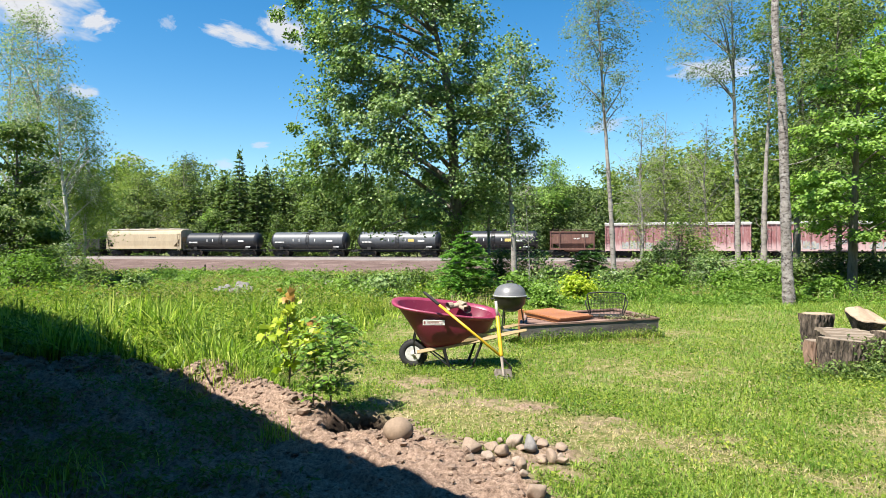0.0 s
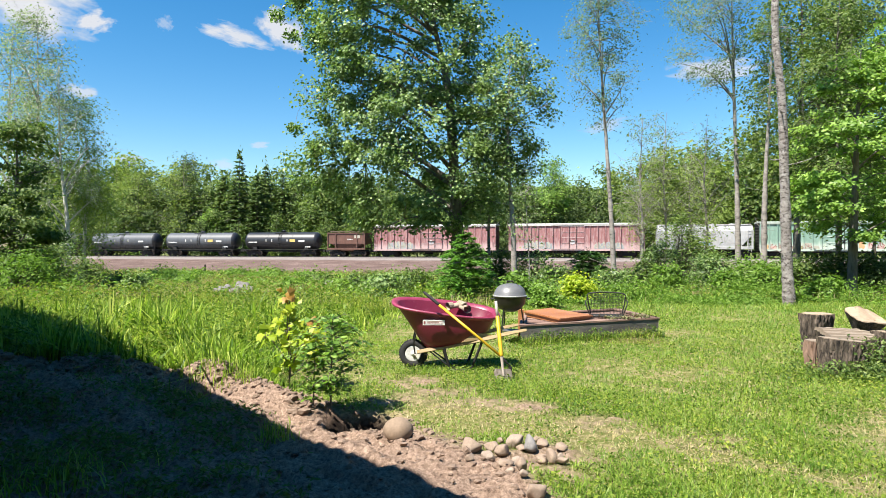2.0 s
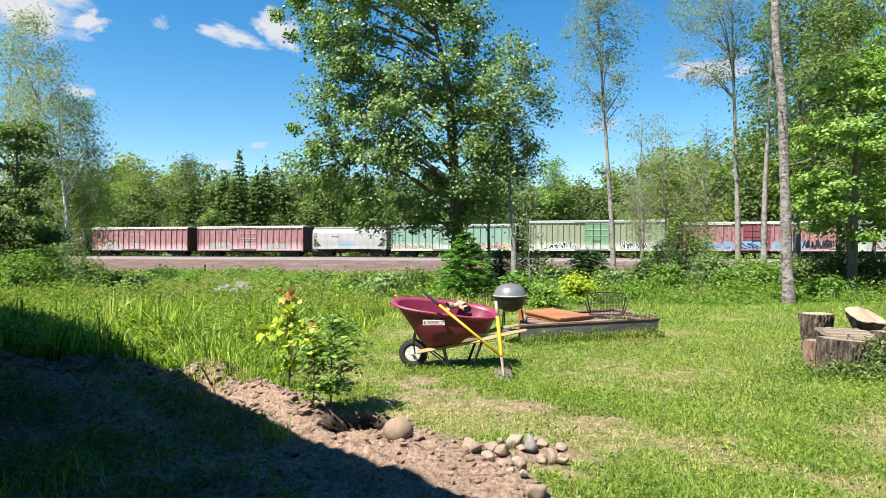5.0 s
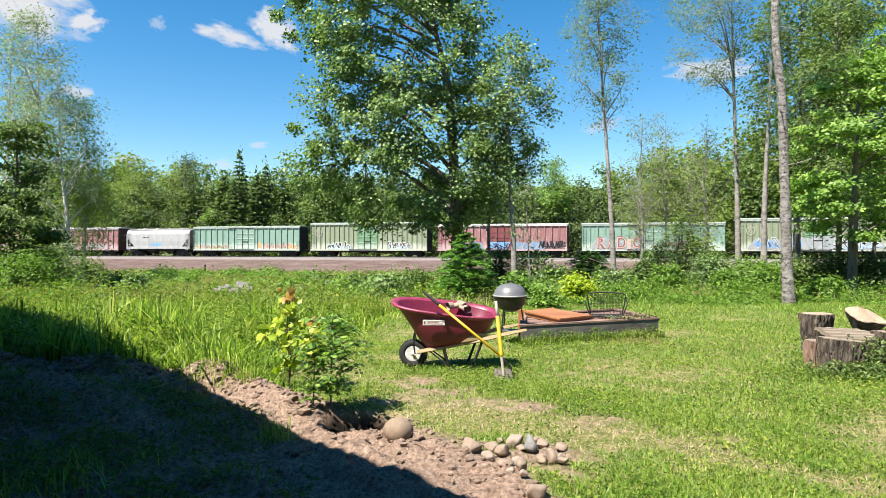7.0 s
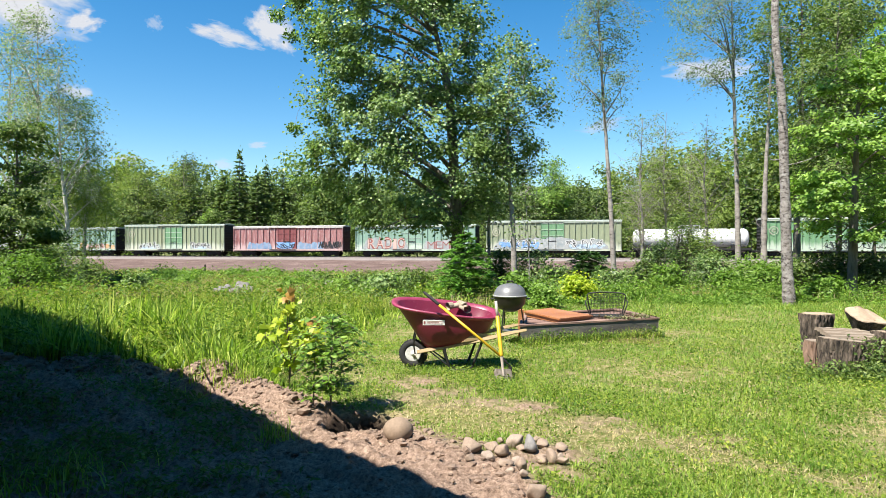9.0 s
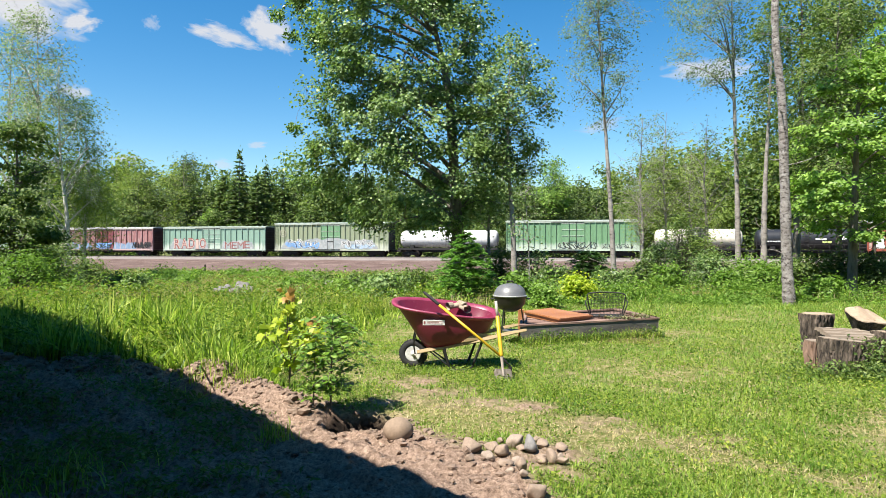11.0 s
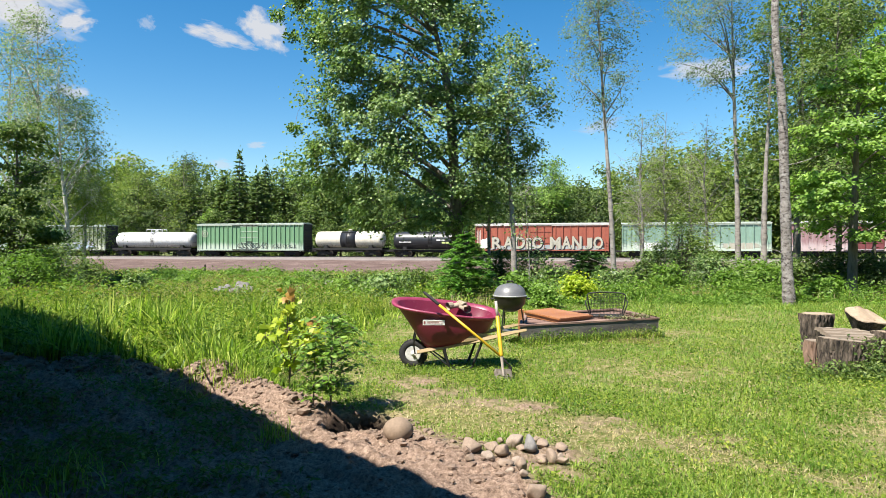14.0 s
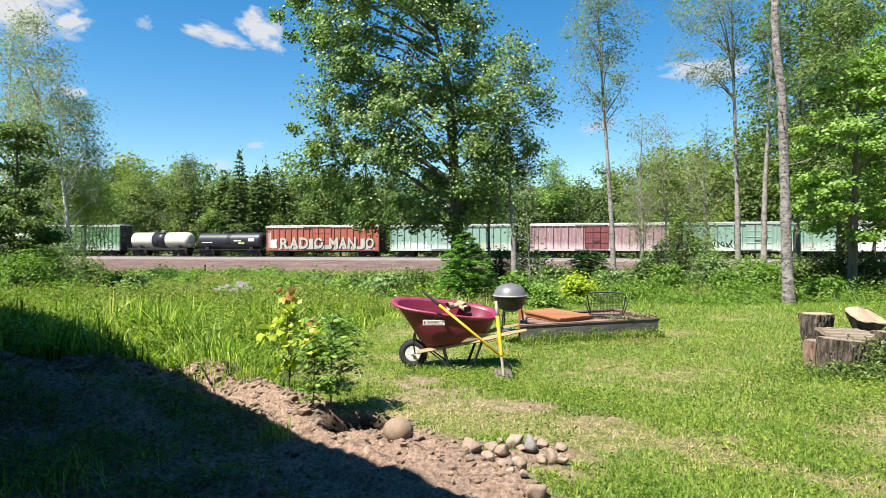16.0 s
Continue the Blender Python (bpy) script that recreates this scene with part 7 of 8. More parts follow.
def covered_hopper(w0, w1, label, paint, top=4.35):
    """Two-bay covered hopper: round-shouldered sides, sloped end sheets behind open corners, roof hatches, chutes."""
    car, h = new_car("covered_hopper", w0, w1, label)
    sec = [(-1.5, 1.5), (-1.56, 2.4), (-1.56, 3.5), (-1.42, 3.95), (-1.05, top - 0.1), (0, top)]
    sec = sec + [(-y, z) for y, z in reversed(sec[:-1])]
    bm = bmesh.new()
    rows = []
    for x, low in ((-h + 0.05, 3.05), (-h + 1.45, 1.5), (h - 1.45, 1.5), (h - 0.05, 3.05)):
        rows.append([bm.verts.new((x, y, max(z, low))) for y, z in sec])
    for a, b in zip(rows, rows[1:]):
        for i in range(len(sec) - 1):
            if len({a[i].co.to_tuple(3), a[i + 1].co.to_tuple(3), b[i].co.to_tuple(3), b[i + 1].co.to_tuple(3)}) > 2:
                bm.faces.new((a[i], a[i + 1], b[i + 1], b[i]))
        bm.faces.new((a[0], a[-1], b[-1], b[0]))
    bm.faces.new(rows[0]), bm.faces.new(rows[-1])
    bmesh.ops.remove_doubles(bm, verts=bm.verts, dist=0.002)
    part("body", bm, paint, car)
    for s in (-1, 1):
        bm = bmesh.new()
        box(bm, -h, h, *sorted((s * 1.4, s * 1.58)), 1.12, 1.5, 0.02)
        part("side_sill", bm, paint, car)
        for x in (-h, h):
            k = -1 if x > 0 else 1
            bm = bmesh.new()
            box(bm, *sorted((x, x + k * 0.17)), *sorted((s * 1.4, s * 1.56)), 1.45, 3.6, 0.01)
            tube(bm, [(x + k * 0.3, s * 1.45, 1.5), (x + k * 1.0, s * 1.45, 2.6)], 0.05, 5)
            tube(bm, [(x + k * 0.7, s * 1.45, 1.5), (x + k * 0.7, s * 1.45, 2.4)], 0.04, 5)
            part("corner_post", bm, paint, car)
        ladder(car, s * (h - 0.45) - 0.2, -1.6, 0.8, top - 0.6, 0.4, paint)
        bm = bmesh.new()
        box(bm, -h + 0.2, h - 0.2, *sorted((s * 0.75, s * 1.3)), top + 0.02, top + 0.08)
        part("running_board", bm, ROOF, car)
    for x in (-h * 0.6, -h * 0.2, h * 0.2, h * 0.6):
        bm = bmesh.new()
        lathe(bm, [(0.34, top - 0.15), (0.34, top + 0.12), (0.3, top + 0.17), (0, top + 0.2)], 14, Matrix.Translation((x, 0, 0)))
        part("roof_hatch", bm, paint, car, smooth=True)
    for x in (-h * 0.3, h * 0.3):
        bm = bmesh.new()
        a = [bm.verts.new((x + dx, dy, 1.5)) for dx, dy in ((-1.4, -1.3), (1.4, -1.3), (1.4, 1.3), (-1.4, 1.3))]
        b = [bm.verts.new((x + dx, dy, 0.45)) for dx, dy in ((-0.35, -0.5), (0.35, -0.5), (0.35, 0.5), (-0.35, 0.5))]
        for i in range(4):
            bm.faces.new((a[i], a[(i + 1) % 4], b[(i + 1) % 4], b[i]))
        bm.faces.new(b)
        # frame black in place of body paint, for the shade under the car
        part("discharge_chute", bm, FRAME, car)
    running_gear(car, h, h - 1.6)
    return car, h


def ore_hopper(w0, w1, label, paint, top=3.55):
    """Short ore car: slab sides on posts, sloping ends, open top with a rim."""
    car, h = new_car("ore_hopper", w0, w1, label)
    bm = bmesh.new()
    box(bm, -h + 0.1, h - 0.1, -1.4, 1.4, 1.9, top, 0.02)
    a = [bm.verts.new((x, y, 1.9)) for x, y in ((-h + 0.6, -1.35), (h - 0.6, -1.35), (h - 0.6, 1.35), (-h + 0.6, 1.35))]
    b = [bm.verts.new((x, y, 0.8)) for x, y in ((-0.9, -0.9), (0.9, -0.9), (0.9, 0.9), (-0.9, 0.9))]
    for i in range(4):
        bm.faces.new((a[i], a[(i + 1) % 4], b[(i + 1) % 4], b[i]))
    part("body", bm, paint, car)
    for s in (-1, 1):
        bm = bmesh.new()
        box(bm, -h, h, *sorted((s * 1.38, s * 1.52)), top - 0.12, top + 0.04, 0.01)
        box(bm, -h, h, *sorted((s * 1.38, s * 1.52)), 1.02, 1.28, 0.01)
        part("rim", bm, paint, car)
        for x in (-h + 0.1, -h * 0.55, h * 0.55, h - 0.1):
            bm = bmesh.new()
            box(bm, x - 0.07, x + 0.07, *sorted((s * 1.38, s * 1.5)), 1.2, top)
            part("post", bm, paint, car)
    bm = bmesh.new()
    for i in range(5):
        x = -h + 0.4 + (2 * h - 0.8) * i / 4
        tube(bm, [(x, -1.2, top), (x, -1.2, top + 0.25), (x, 1.2, top + 0.25), (x, 1.2, top)], 0.03, 5)
    tube(bm, [(-h + 0.4, -1.2, top + 0.25), (h - 0.4, -1.2, top + 0.25)], 0.03, 5)
    part("top_rail", bm, paint, car)
    running_gear(car, h, h - 1.4)
    return car, h


def gondola(w0, w1, label, paint, top=2.75):
    car, h = new_car("gondola", w0, w1, label)
    bm = bmesh.new()
    for s in (-1, 1):
        box(bm, -h, h, *sorted((s * 1.38, s * 1.46)), 1.1, top, 0.01)
        box(bm, *sorted((s * h, s * (h - 0.1))), -1.4, 1.4, 1.1, top, 0.01)
        box(bm, -h, h, *sorted((s * 1.4, s * 1.54)), top - 0.1, top + 0.02, 0.01)
    box(bm, -h, h, -1.4, 1.4, 1.05, 1.15)
    part("body", bm, paint, car)
    for s in (-1, 1):
        for i in range(11):
            x = -h + 0.15 + (2 * h - 0.3) * i / 10
            bm = bmesh.new()
            box(bm, x - 0.08, x + 0.08, *sorted((s * 1.45, s * 1.55)), 1.0, top - 0.1)
            part("side_post", bm, paint, car)
    running_gear(car, h, h - 1.8)
    return car, h


gondola(-5.1, -4.36, "low dark weathered steel gondola", FRAME)
c, h = gondola(-4.26, -3.53, "low dark weathered steel gondola", FRAME)
bars(c, -1.2, 1.6, 6, DECAL["white"], -1.56)
c, h = covered_hopper(-3.452, -2.6, "tan two-bay covered hopper with sloped ends", TAN)
bars(c, 1.0, 2.9, 5, FRAME, -1.56, 0.22, 0.2)
for w0, w1, p, lab in [(-2.545, -1.76, BLACK, "glossy black tank car with white markings"), (-1.635, -0.87, GREY, "dark grey tank car with a ladder amidships"),
                       (-0.775, 0.0, GREY, "dark grey tank car with a yellow placard"), (0.09, 0.85, BLACK, "black tank car with a yellow placard")]:
    c, h, r, zc = tank_car(w0, w1, lab, p)
    bars(c, -h + 1.0, zc - 0.35, 7, DECAL["white"], -r, 0.16, 0.2, 0.06)
    for x in (-2.4, -1.4, 1.2):
        bars(c, x, zc - 0.15, 1, DECAL["white"], -r, 0.12, 0.4)
    bars(c, h - 2.0, zc - 1.05, 3, DECAL["white"], -r - 0.1, 0.25, 0.2, 0.05)
    if "yellow" in lab:
        bars(c, 1.7, zc - 0.2, 1, DECAL["yellow"], -r, 0.9, 0.4)
    bars(c, 3.2, zc + 0.1 - 0.3, 1, DECAL["white"], -r, 1.0, 0.25)
c, h = ore_hopper(0.915, 1.28, "short rusty brown ore hopper with a top rail", RUST)
bars(c, 0.2, 2.5, 4, DECAL["white"], -1.41, 0.14, 0.16)
bars(c, 1.3, 2.75, 1, DECAL["cream"], -1.41, 0.9, 0.45)
for w0, w1, lab in [(1.363, 2.462, "faded red ribbed boxcar with a white roof and white scrawls"), (2.569, 3.671, "faded red ribbed boxcar with sprayed white lettering")]:
    c, h = boxcar(w0, w1, lab, RED, door_at=-0.3, ends=MAROON_END)
    swath(c, -h + 1.9, -h + 6.4, 1.12, 2.3, DECAL["silver"], Y - 0.016, int(w0 * 100))
    scrawl(c, -h + 2.0, -h + 5.9, 1.2, 2.3, DECAL["cream"], Y - 0.024, 300, 9, 0.14)
    if w0 > 2:
        swath(c, 2.6, 6.6, 1.15, 2.2, DECAL["silver"], Y - 0.016, 310)
        scrawl(c, 2.6, 6.4, 1.2, 2.2, DECAL["cream"], Y - 0.024, 311, 8, 0.12)
    spray(c, -0.7, 0.1, 1.8, 2.4, DECAL["white"], -1.53, 320)
c, h = covered_hopper(3.766, 4.475, "white two-bay covered hopper with a blue sprayed mark", DULL_WHITE)
spray(c, -1.4, 0.8, 1.6, 2.1, DECAL["blue"], -1.53, 330)
bars(c, -2.8, 2.9, 5, DECAL["black"], -1.56, 0.16, 0.16)
c, h = boxcar(4.519, 5.627, "mint green boxcar with orange and yellow graffiti", MINT, GREEN_ROOF)
band(c, -8.8, -2.6, 1.12, 1.95, ("orange", "cream", "pink", "lime"), 340)
band(c, 2.2, 8.9, 1.12, 2.1, ("orange", "yellow", "pink", "cream", "yellow"), 345)
scrawl(c, 3.0, 7.5, 1.25, 2.15, DECAL["red"], Y - 0.03, 350, 9, 0.05)
scrawl(c, -8.4, -3.0, 1.2, 1.9, DECAL["red"], Y - 0.03, 351, 9, 0.04)
c, h = boxcar(5.735, 6.84, "tall olive green boxcar with a round emblem and silver graffiti", OLIVE, GREEN_ROOF, top=4.95, door=LEAFG, ribs=24)
for a, b in ((-6.6, -2.4), (3.0, 7.0)):
    swath(c, a, b, 1.12, 2.0, DECAL["haze"], Y - 0.13, 360)
    tags(c, a + 0.2, b - 0.2, 1.25, 2.2, Y - 0.137, int(a * 7 + 400), 6, 0.12)
    spray(c, a + 0.5, b - 0.7, 1.1, 1.5, DECAL["pale_blue"], Y - 0.133, int(a * 5 + 300))
c1 = c
c, h = boxcar(6.935, 8.043, "faded red boxcar with blue patches and black scrawls", RED, door=MAROON, ends=MAROON_END)
swath(c, -6.8, -2.6, 1.12, 2.25, DECAL["indigo"], Y - 0.13, 370)
spray(c, -2.0, 1.4, 1.15, 2.2, DECAL["blue"], -1.56, 371)
swath(c, 1.7, 6.2, 1.12, 2.3, DECAL["indigo"], Y - 0.13, 372)
scrawl(c, -1.8, 1.2, 1.2, 2.0, DECAL["black"], -1.575, 373, 6, 0.1)
scrawl(c, 5.4, 9.0, 1.2, 2.3, DECAL["black"], Y - 0.135, 374, 12, 0.17)
c, h = boxcar(8.16, 9.258, "mint green boxcar sprayed with red lettering", MINT, GREEN_ROOF, door_at=-0.3)
swath(c, -7.9, -0.9, 1.1, 2.8, DECAL["silver"], Y - 0.14, 380)
writing(c, "RADIO", -7.2, 1.14, 1.6, 5.9, DECAL["red"], Y - 0.15, "letter", 0.03, "red edge of the sprayed letters")
writing(c, "RADIO", -7.14, 1.22, 1.42, 5.8, DECAL["pink"], Y - 0.156, "letter", -0.02, "pale pink sprayed letters")
swath(c, 1.5, 7.2, 1.1, 2.6, DECAL["silver"], Y - 0.14, 381)
writing(c, "MEME", 2.1, 1.2, 1.1, 4.4, DECAL["red"], Y - 0.15, "letter", -0.012, "red sprayed letters")
c, h = boxcar(9.351, 10.465, "tall olive boxcar with wide white and blue graffiti", OLIVE, GREEN_ROOF, top=5.0, door=LEAFG, ribs=24)
swath(c, -8.2, 7.6, 1.12, 2.9, DECAL["silver"], Y - 0.15, 390, 140)
scrawl(c, -7.6, -2.0, 1.25, 2.2, DECAL["blue"], Y - 0.16, 401, 9, 0.2)
tags(c, -7.4, -2.2, 1.3, 2.6, Y - 0.163, 405, 5, 0.09)
tags(c, 1.9, 7.0, 1.3, 2.6, Y - 0.163, 404, 5, 0.09)
scrawl(c, 2.6, 7.2, 1.2, 1.8, DECAL["pale_blue"], Y - 0.16, 406, 9, 0.2)
c2 = c
c, h, r, zc = tank_car(10.585, 11.47, "white tank car with a railed platform on black underframe", WHITE, radius=1.25, rails=True, centre=2.62)
c, h = boxcar(11.507, 12.617, "leaf green boxcar with a round emblem and a pale sprayed band", LEAFG, GREEN_ROOF, top=5.0, ribs=24)
scrawl(c, -2.4, 3.4, 1.15, 2.2, DECAL["black"], Y - 0.14, 425, 7, 0.09)
scrawl(c, 4.0, 8.4, 1.15, 1.9, DECAL["black"], Y - 0.14, 426, 9, 0.06)
for boxc in (c1, c2, c):
    bm = bmesh.new()
    for r0, r1 in ((0.55, 0.46), (0.26, 0.16)):
        ring = [[bm.verts.new((-7.9 + r * math.cos(k * math.pi / 12), y, 3.55 + r * math.sin(k * math.pi / 12))) for k in range(24)] for r, y in ((r0, -1.56), (r1, -1.56))]
        for k in range(24):
            bm.faces.new((ring[0][k], ring[0][(k + 1) % 24], ring[1][(k + 1) % 24], ring[1][k]))
    part("emblem", bm, DECAL["cream"], boxc, "plain white ring emblem")
c, h, r, zc = tank_car(12.74, 13.41, "cream tank car with a dark middle band", CREAM, radius=1.24, mid=BLACK, centre=2.58)
c, h, r, zc = tank_car(13.493, 14.2, "black tank car with small white markings", BLACK, radius=1.3)
bars(c, -h + 1.2, zc - 0.35, 10, DECAL["white"], -r, 0.14, 0.16, 0.05)
bars(c, 1.0, zc - 0.1, 2, DECAL["white"], -r, 0.6, 0.2)
bars(c, 1.8, zc - 0.5, 2, DECAL["lime"], -r, 0.5, 0.25)
bars(c, 3.6, zc - 0.1, 1, DECAL["white"], -r, 1.0, 0.5)
c, h = boxcar(14.217, 15.328, "orange-red boxcar with big silver block graffiti", ORANGE, top=4.6)
spray(c, -9.2, -8.4, 1.1, 3.9, DECAL["pink"], Y, 430)
swath(c, -7.2, 8.7, 1.08, 1.75, DECAL["silver"], Y - 0.13, 432, 120)
for word, x, w in (("RADIO", -6.9, 7.2), ("MANJO", 1.3, 7.2)):
    writing(c, word, x + 0.13, 1.02, 1.66, w, DECAL["black"], Y - 0.14, "letter", 0.04, "dark edge of the sprayed letters")
    writing(c, word, x, 1.14, 1.62, w, DECAL["cream"], Y - 0.15, "letter", 0.03, "cream block letters")
spray(c, -8.6, -7.4, 1.1, 2.7, DECAL["white"], Y - 0.13, 433)
c, h = boxcar(15.428, 16.54, "mint green boxcar with pale sprayed patches", MINT, GREEN_ROOF)
spray(c, -7.6, -3.0, 1.1, 2.0, DECAL["white"], Y - 0.016, 440)
spray(c, 3.0, 8.0, 1.1, 2.0, DECAL["cream"], Y - 0.016, 441)
scrawl(c, -7.6, -3.0, 1.2, 2.3, DECAL["white"], Y - 0.02, 442)
boxcar(16.665, 17.773, "bleached mauve boxcar with a red door", MAUVE, door=MAROON, door_at=-0.2)
c, h = boxcar(17.875, 18.983, "mint green boxcar with dark scrawled lettering", MINT, GREEN_ROOF)
scrawl(c, -8.6, -2.0, 1.2, 2.4, DECAL["black"], Y, 450, 12, 0.13)
scrawl(c, 2.5, 7.0, 1.2, 2.2, DECAL["cream"], Y, 451, 8, 0.12)
boxcar(19.09, 20.2, "white boxcar with rusty door tracks", WHITE)


def train_rows(u0):
    rows = []
    for i in range(9):
        t = 2.0 * i
        u = u0 - METRES_PER_S * (t - 0.00034 * t * t)
        p = on_track(u, AXIS, RAIL_Z)
        rows.append((t, pose(p.x, p.y, p.z, 0, 0, -TURN)))
    return rows

# ---- shrubs ----
def shrub(x, y, height, width, label, material, seed, leaf=0.1, clumps=40, leaves=60, group="shrubs", spread=None):
    rng = np.random.default_rng(seed)
    ob = thing("shrub", pose(x, y, float(ground_z(x, y)) - 0.03), label, "shrub", group)
    wood, L = [], []
    for _ in range(clumps):
        a, r, z = rng.uniform(0, 6.28), width / 2 * rng.uniform(0.1, 0.95) ** 0.6, height * rng.uniform(0.12, 0.92)
        r *= 1.1 - 0.75 * (z / height) ** 2
        end = np.array([r * np.cos(a), r * np.sin(a), z])
        root = np.array([0.15 * r * np.cos(a), 0.15 * r * np.sin(a), 0])
        wood.append(tube_arrays(bend([root, root * 0.4 + end * 0.5 + [0, 0, 0.1 * height], end], 5), np.linspace(0.012 + 0.006 * height, 0.003, 5), 4))
        s = (spread or 0.12 * width) * rng.uniform(0.6, 1.3)
        L.append(end + rng.normal(size=(int(leaves * rng.uniform(0.6, 1.4)), 3)) * np.array([s, s, s * 0.8]))
    L = np.concatenate(L)
    L[:, 2] = np.maximum(L[:, 2], 0.03)
    V, F = join_arrays(wood)
    mesh_object("stem", V, F, BARK, ob, smooth=True)
    out = L * np.array([1, 1, 0.3])
    V, F = leaf_quads(rng, L, leaf, out=1.1 * out / (np.linalg.norm(out, axis=1, keepdims=True) + 0.1))
    mesh_object("foliage", V, F, material, ob)
    return ob


def at_bearing(bx, d):
    return (bx - 784) / 1162 * d


SHRUBS = [(1025, 20.5, 0.85, 1.05, SAPLING, 1), (40, 24, 1.5, 2.2, SHRUBBY, 1), (98, 34, 3.0, 2.6, MAPLE, 0), (962, 18.5, 0.6, 1.0, BRIGHT, 1), (915, 19.5, 0.9, 1.0, SHRUBBY, 1), (1207, 33, 3.9, 2.5, WOODS, 0), (1165, 30, 2.4, 1.8, MAPLE, 0),
          (1130, 27, 1.5, 1.8, WOODS, 0), (1265, 27, 1.7, 2.2, MAPLE, 0), (1325, 28, 1.6, 2.2, SHRUBBY, 1), (1350, 24, 1.2, 1.6, SHRUBBY, 1), (1440, 26, 1.3, 2.2, DEEP_WOODS, 0),
          (1500, 27, 1.2, 2.4, DEEP_WOODS, 0), (1560, 27, 1.5, 2.6, WOODS, 0), (1460, 21.5, 0.8, 1.3, SHRUBBY, 1), (1425, 24, 1.5, 1.8, WOODS, 0), (1485, 24.5, 1.6, 2.0, DEEP_WOODS, 0), (1545, 24, 1.5, 2.0, DEEP_WOODS, 0), (1380, 25.5, 1.4, 1.8, MAPLE, 0), (1080, 24, 1.0, 1.4, MAPLE, 0), (1290, 24, 0.9, 1.4, SHRUBBY, 1), (1180, 25, 1.2, 1.3, SHRUBBY, 1), (940, 27, 1.8, 1.8, MAPLE, 0), (985, 25, 1.2, 1.5, MAPLE, 0),
          (885, 30, 2.0, 1.6, WOODS, 0), (690, 20, 0.95, 1.5, MAPLE, 0), (640, 23, 0.8, 1.4, WOODS, 1), (735, 24, 1.0, 1.5, WOODS, 0), (1100, 22, 0.5, 1.0, SHRUBBY, 1),
          (35, 28, 1.9, 2.8, SHRUBBY, 1), (50, 30, 2.7, 2.6, MAPLE, 0), (88, 31, 2.5, 1.9, PALE, 1), (-40, 27, 3.0, 3.2, MAPLE, 0), (70, 36, 2.2, 2.6, SHRUBBY, 1), (160, 38, 1.6, 2.2, WOODS, 0), (290, 50, 0.7, 3.0, SHRUBBY, 1), (475, 52, 0.7, 3.0, SHRUBBY, 1),
          (420, 56, 0.6, 2.6, SHRUBBY, 1), (350, 54, 0.45, 2.4, SHRUBBY, 1), (240, 23, 0.95, 1.0, MAPLE, 0), (215, 30, 0.8, 1.6, WOODS, 0), (330, 34, 0.6, 1.4, SHRUBBY, 1), (520, 30, 0.55, 1.3, SHRUBBY, 1), (560, 38, 0.5, 2.0, WOODS, 0), (665, 22, 0.9, 1.2, MAPLE, 0), (610, 27, 0.6, 1.3, SHRUBBY, 1), (545, 56, 0.45, 2.6, SHRUBBY, 1), (1240, 42, 3.0, 2.4, PALE, 1)]
for i, (bx, d, h, w, mat, tone) in enumerate(SHRUBS):
    shrub(at_bearing(bx, d), d, h, w, ("dark green leafy shrub", "bright green leafy shrub")[tone] + " among the weeds at the yard's edge", mat, 500 + i,
          leaf=0.075 + 0.0022 * d, clumps=int(26 + 14 * w), leaves=46)


# ---- grasses ----
def scatter(rng, n, y0, y1, spread=0.74, power=1.0):
    """Places in a wedge that opens away from the house, denser towards it."""
    y = y0 * (y1 / y0) ** (rng.uniform(0, 1, n) ** power)
    return rng.uniform(-spread, spread, n) * y, y


def lawn_side(x, y):
    return x - np.interp(y, LAWN_Y, LAWN_X)


def by_rocks(x, y):
    """Thin cover before the stone heaps."""
    return ((np.abs(x + 8.35) < 0.85) & (y > 23.8) & (y < 27)) | ((np.abs(x + 6.25) < 0.5) & (y > 33.5) & (y < 37))


rng = np.random.default_rng(300)
x, y = scatter(rng, 240000, 3.9, 22.5)
dry = waver(x, y, 1.1, 2) + 0.5 * waver(x, y, 3.7, 6) + 0.35 * smooth(8.5, 5, y) - 0.25 * smooth(2, 6, x) * smooth(7, 11, y)
keep = (lawn_side(x, y) > -0.15 + 0.2 * rng.normal(size=len(x))) & (dirtness(x, y) < 0.35 * rng.uniform(0, 1.4, len(x))) & (rng.uniform(0, 1, len(x)) > 0.9 * smooth(0.1, 0.8, dry))
x, y, dry = x[keep], y[keep], dry[keep]
h = (0.035 + 0.05 * rng.uniform(0, 1, len(x)) ** 2) * (1.15 - 0.35 * smooth(0, 0.8, dry)) * (1 + 0.9 * smooth(12, 21, y))
V, F = blades(rng, x, y, ground_z(x, y) - 0.005, h, 0.0065 + 0.001 * y, lean=1.3, joints=1)
tagged(mesh_object("lawn_grass", V, F, GRASS), "short mown green grass with thin dry patches", "grass", kind="stuff")
# clippings and dead blades
x, y = scatter(rng, 80000, 3.9, 14)
dry = waver(x, y, 1.1, 2) + 0.5 * waver(x, y, 3.7, 6) + 0.35 * smooth(8.5, 5, y)
keep = (lawn_side(x, y) > 0) & (dirtness(x, y) < 0.5) & (rng.uniform(-0.4, 1.2, len(x)) < dry)
x, y = x[keep], y[keep]
V, F = blades(rng, x, y, ground_z(x, y) + 0.004, rng.uniform(0.02, 0.05, len(x)), 0.005 + 0.0006 * y, lean=1.6, joints=1)
tagged(mesh_object("dry_clippings", V, F, STRAW), "dry straw-coloured grass clippings on the lawn", "grass", kind="stuff")
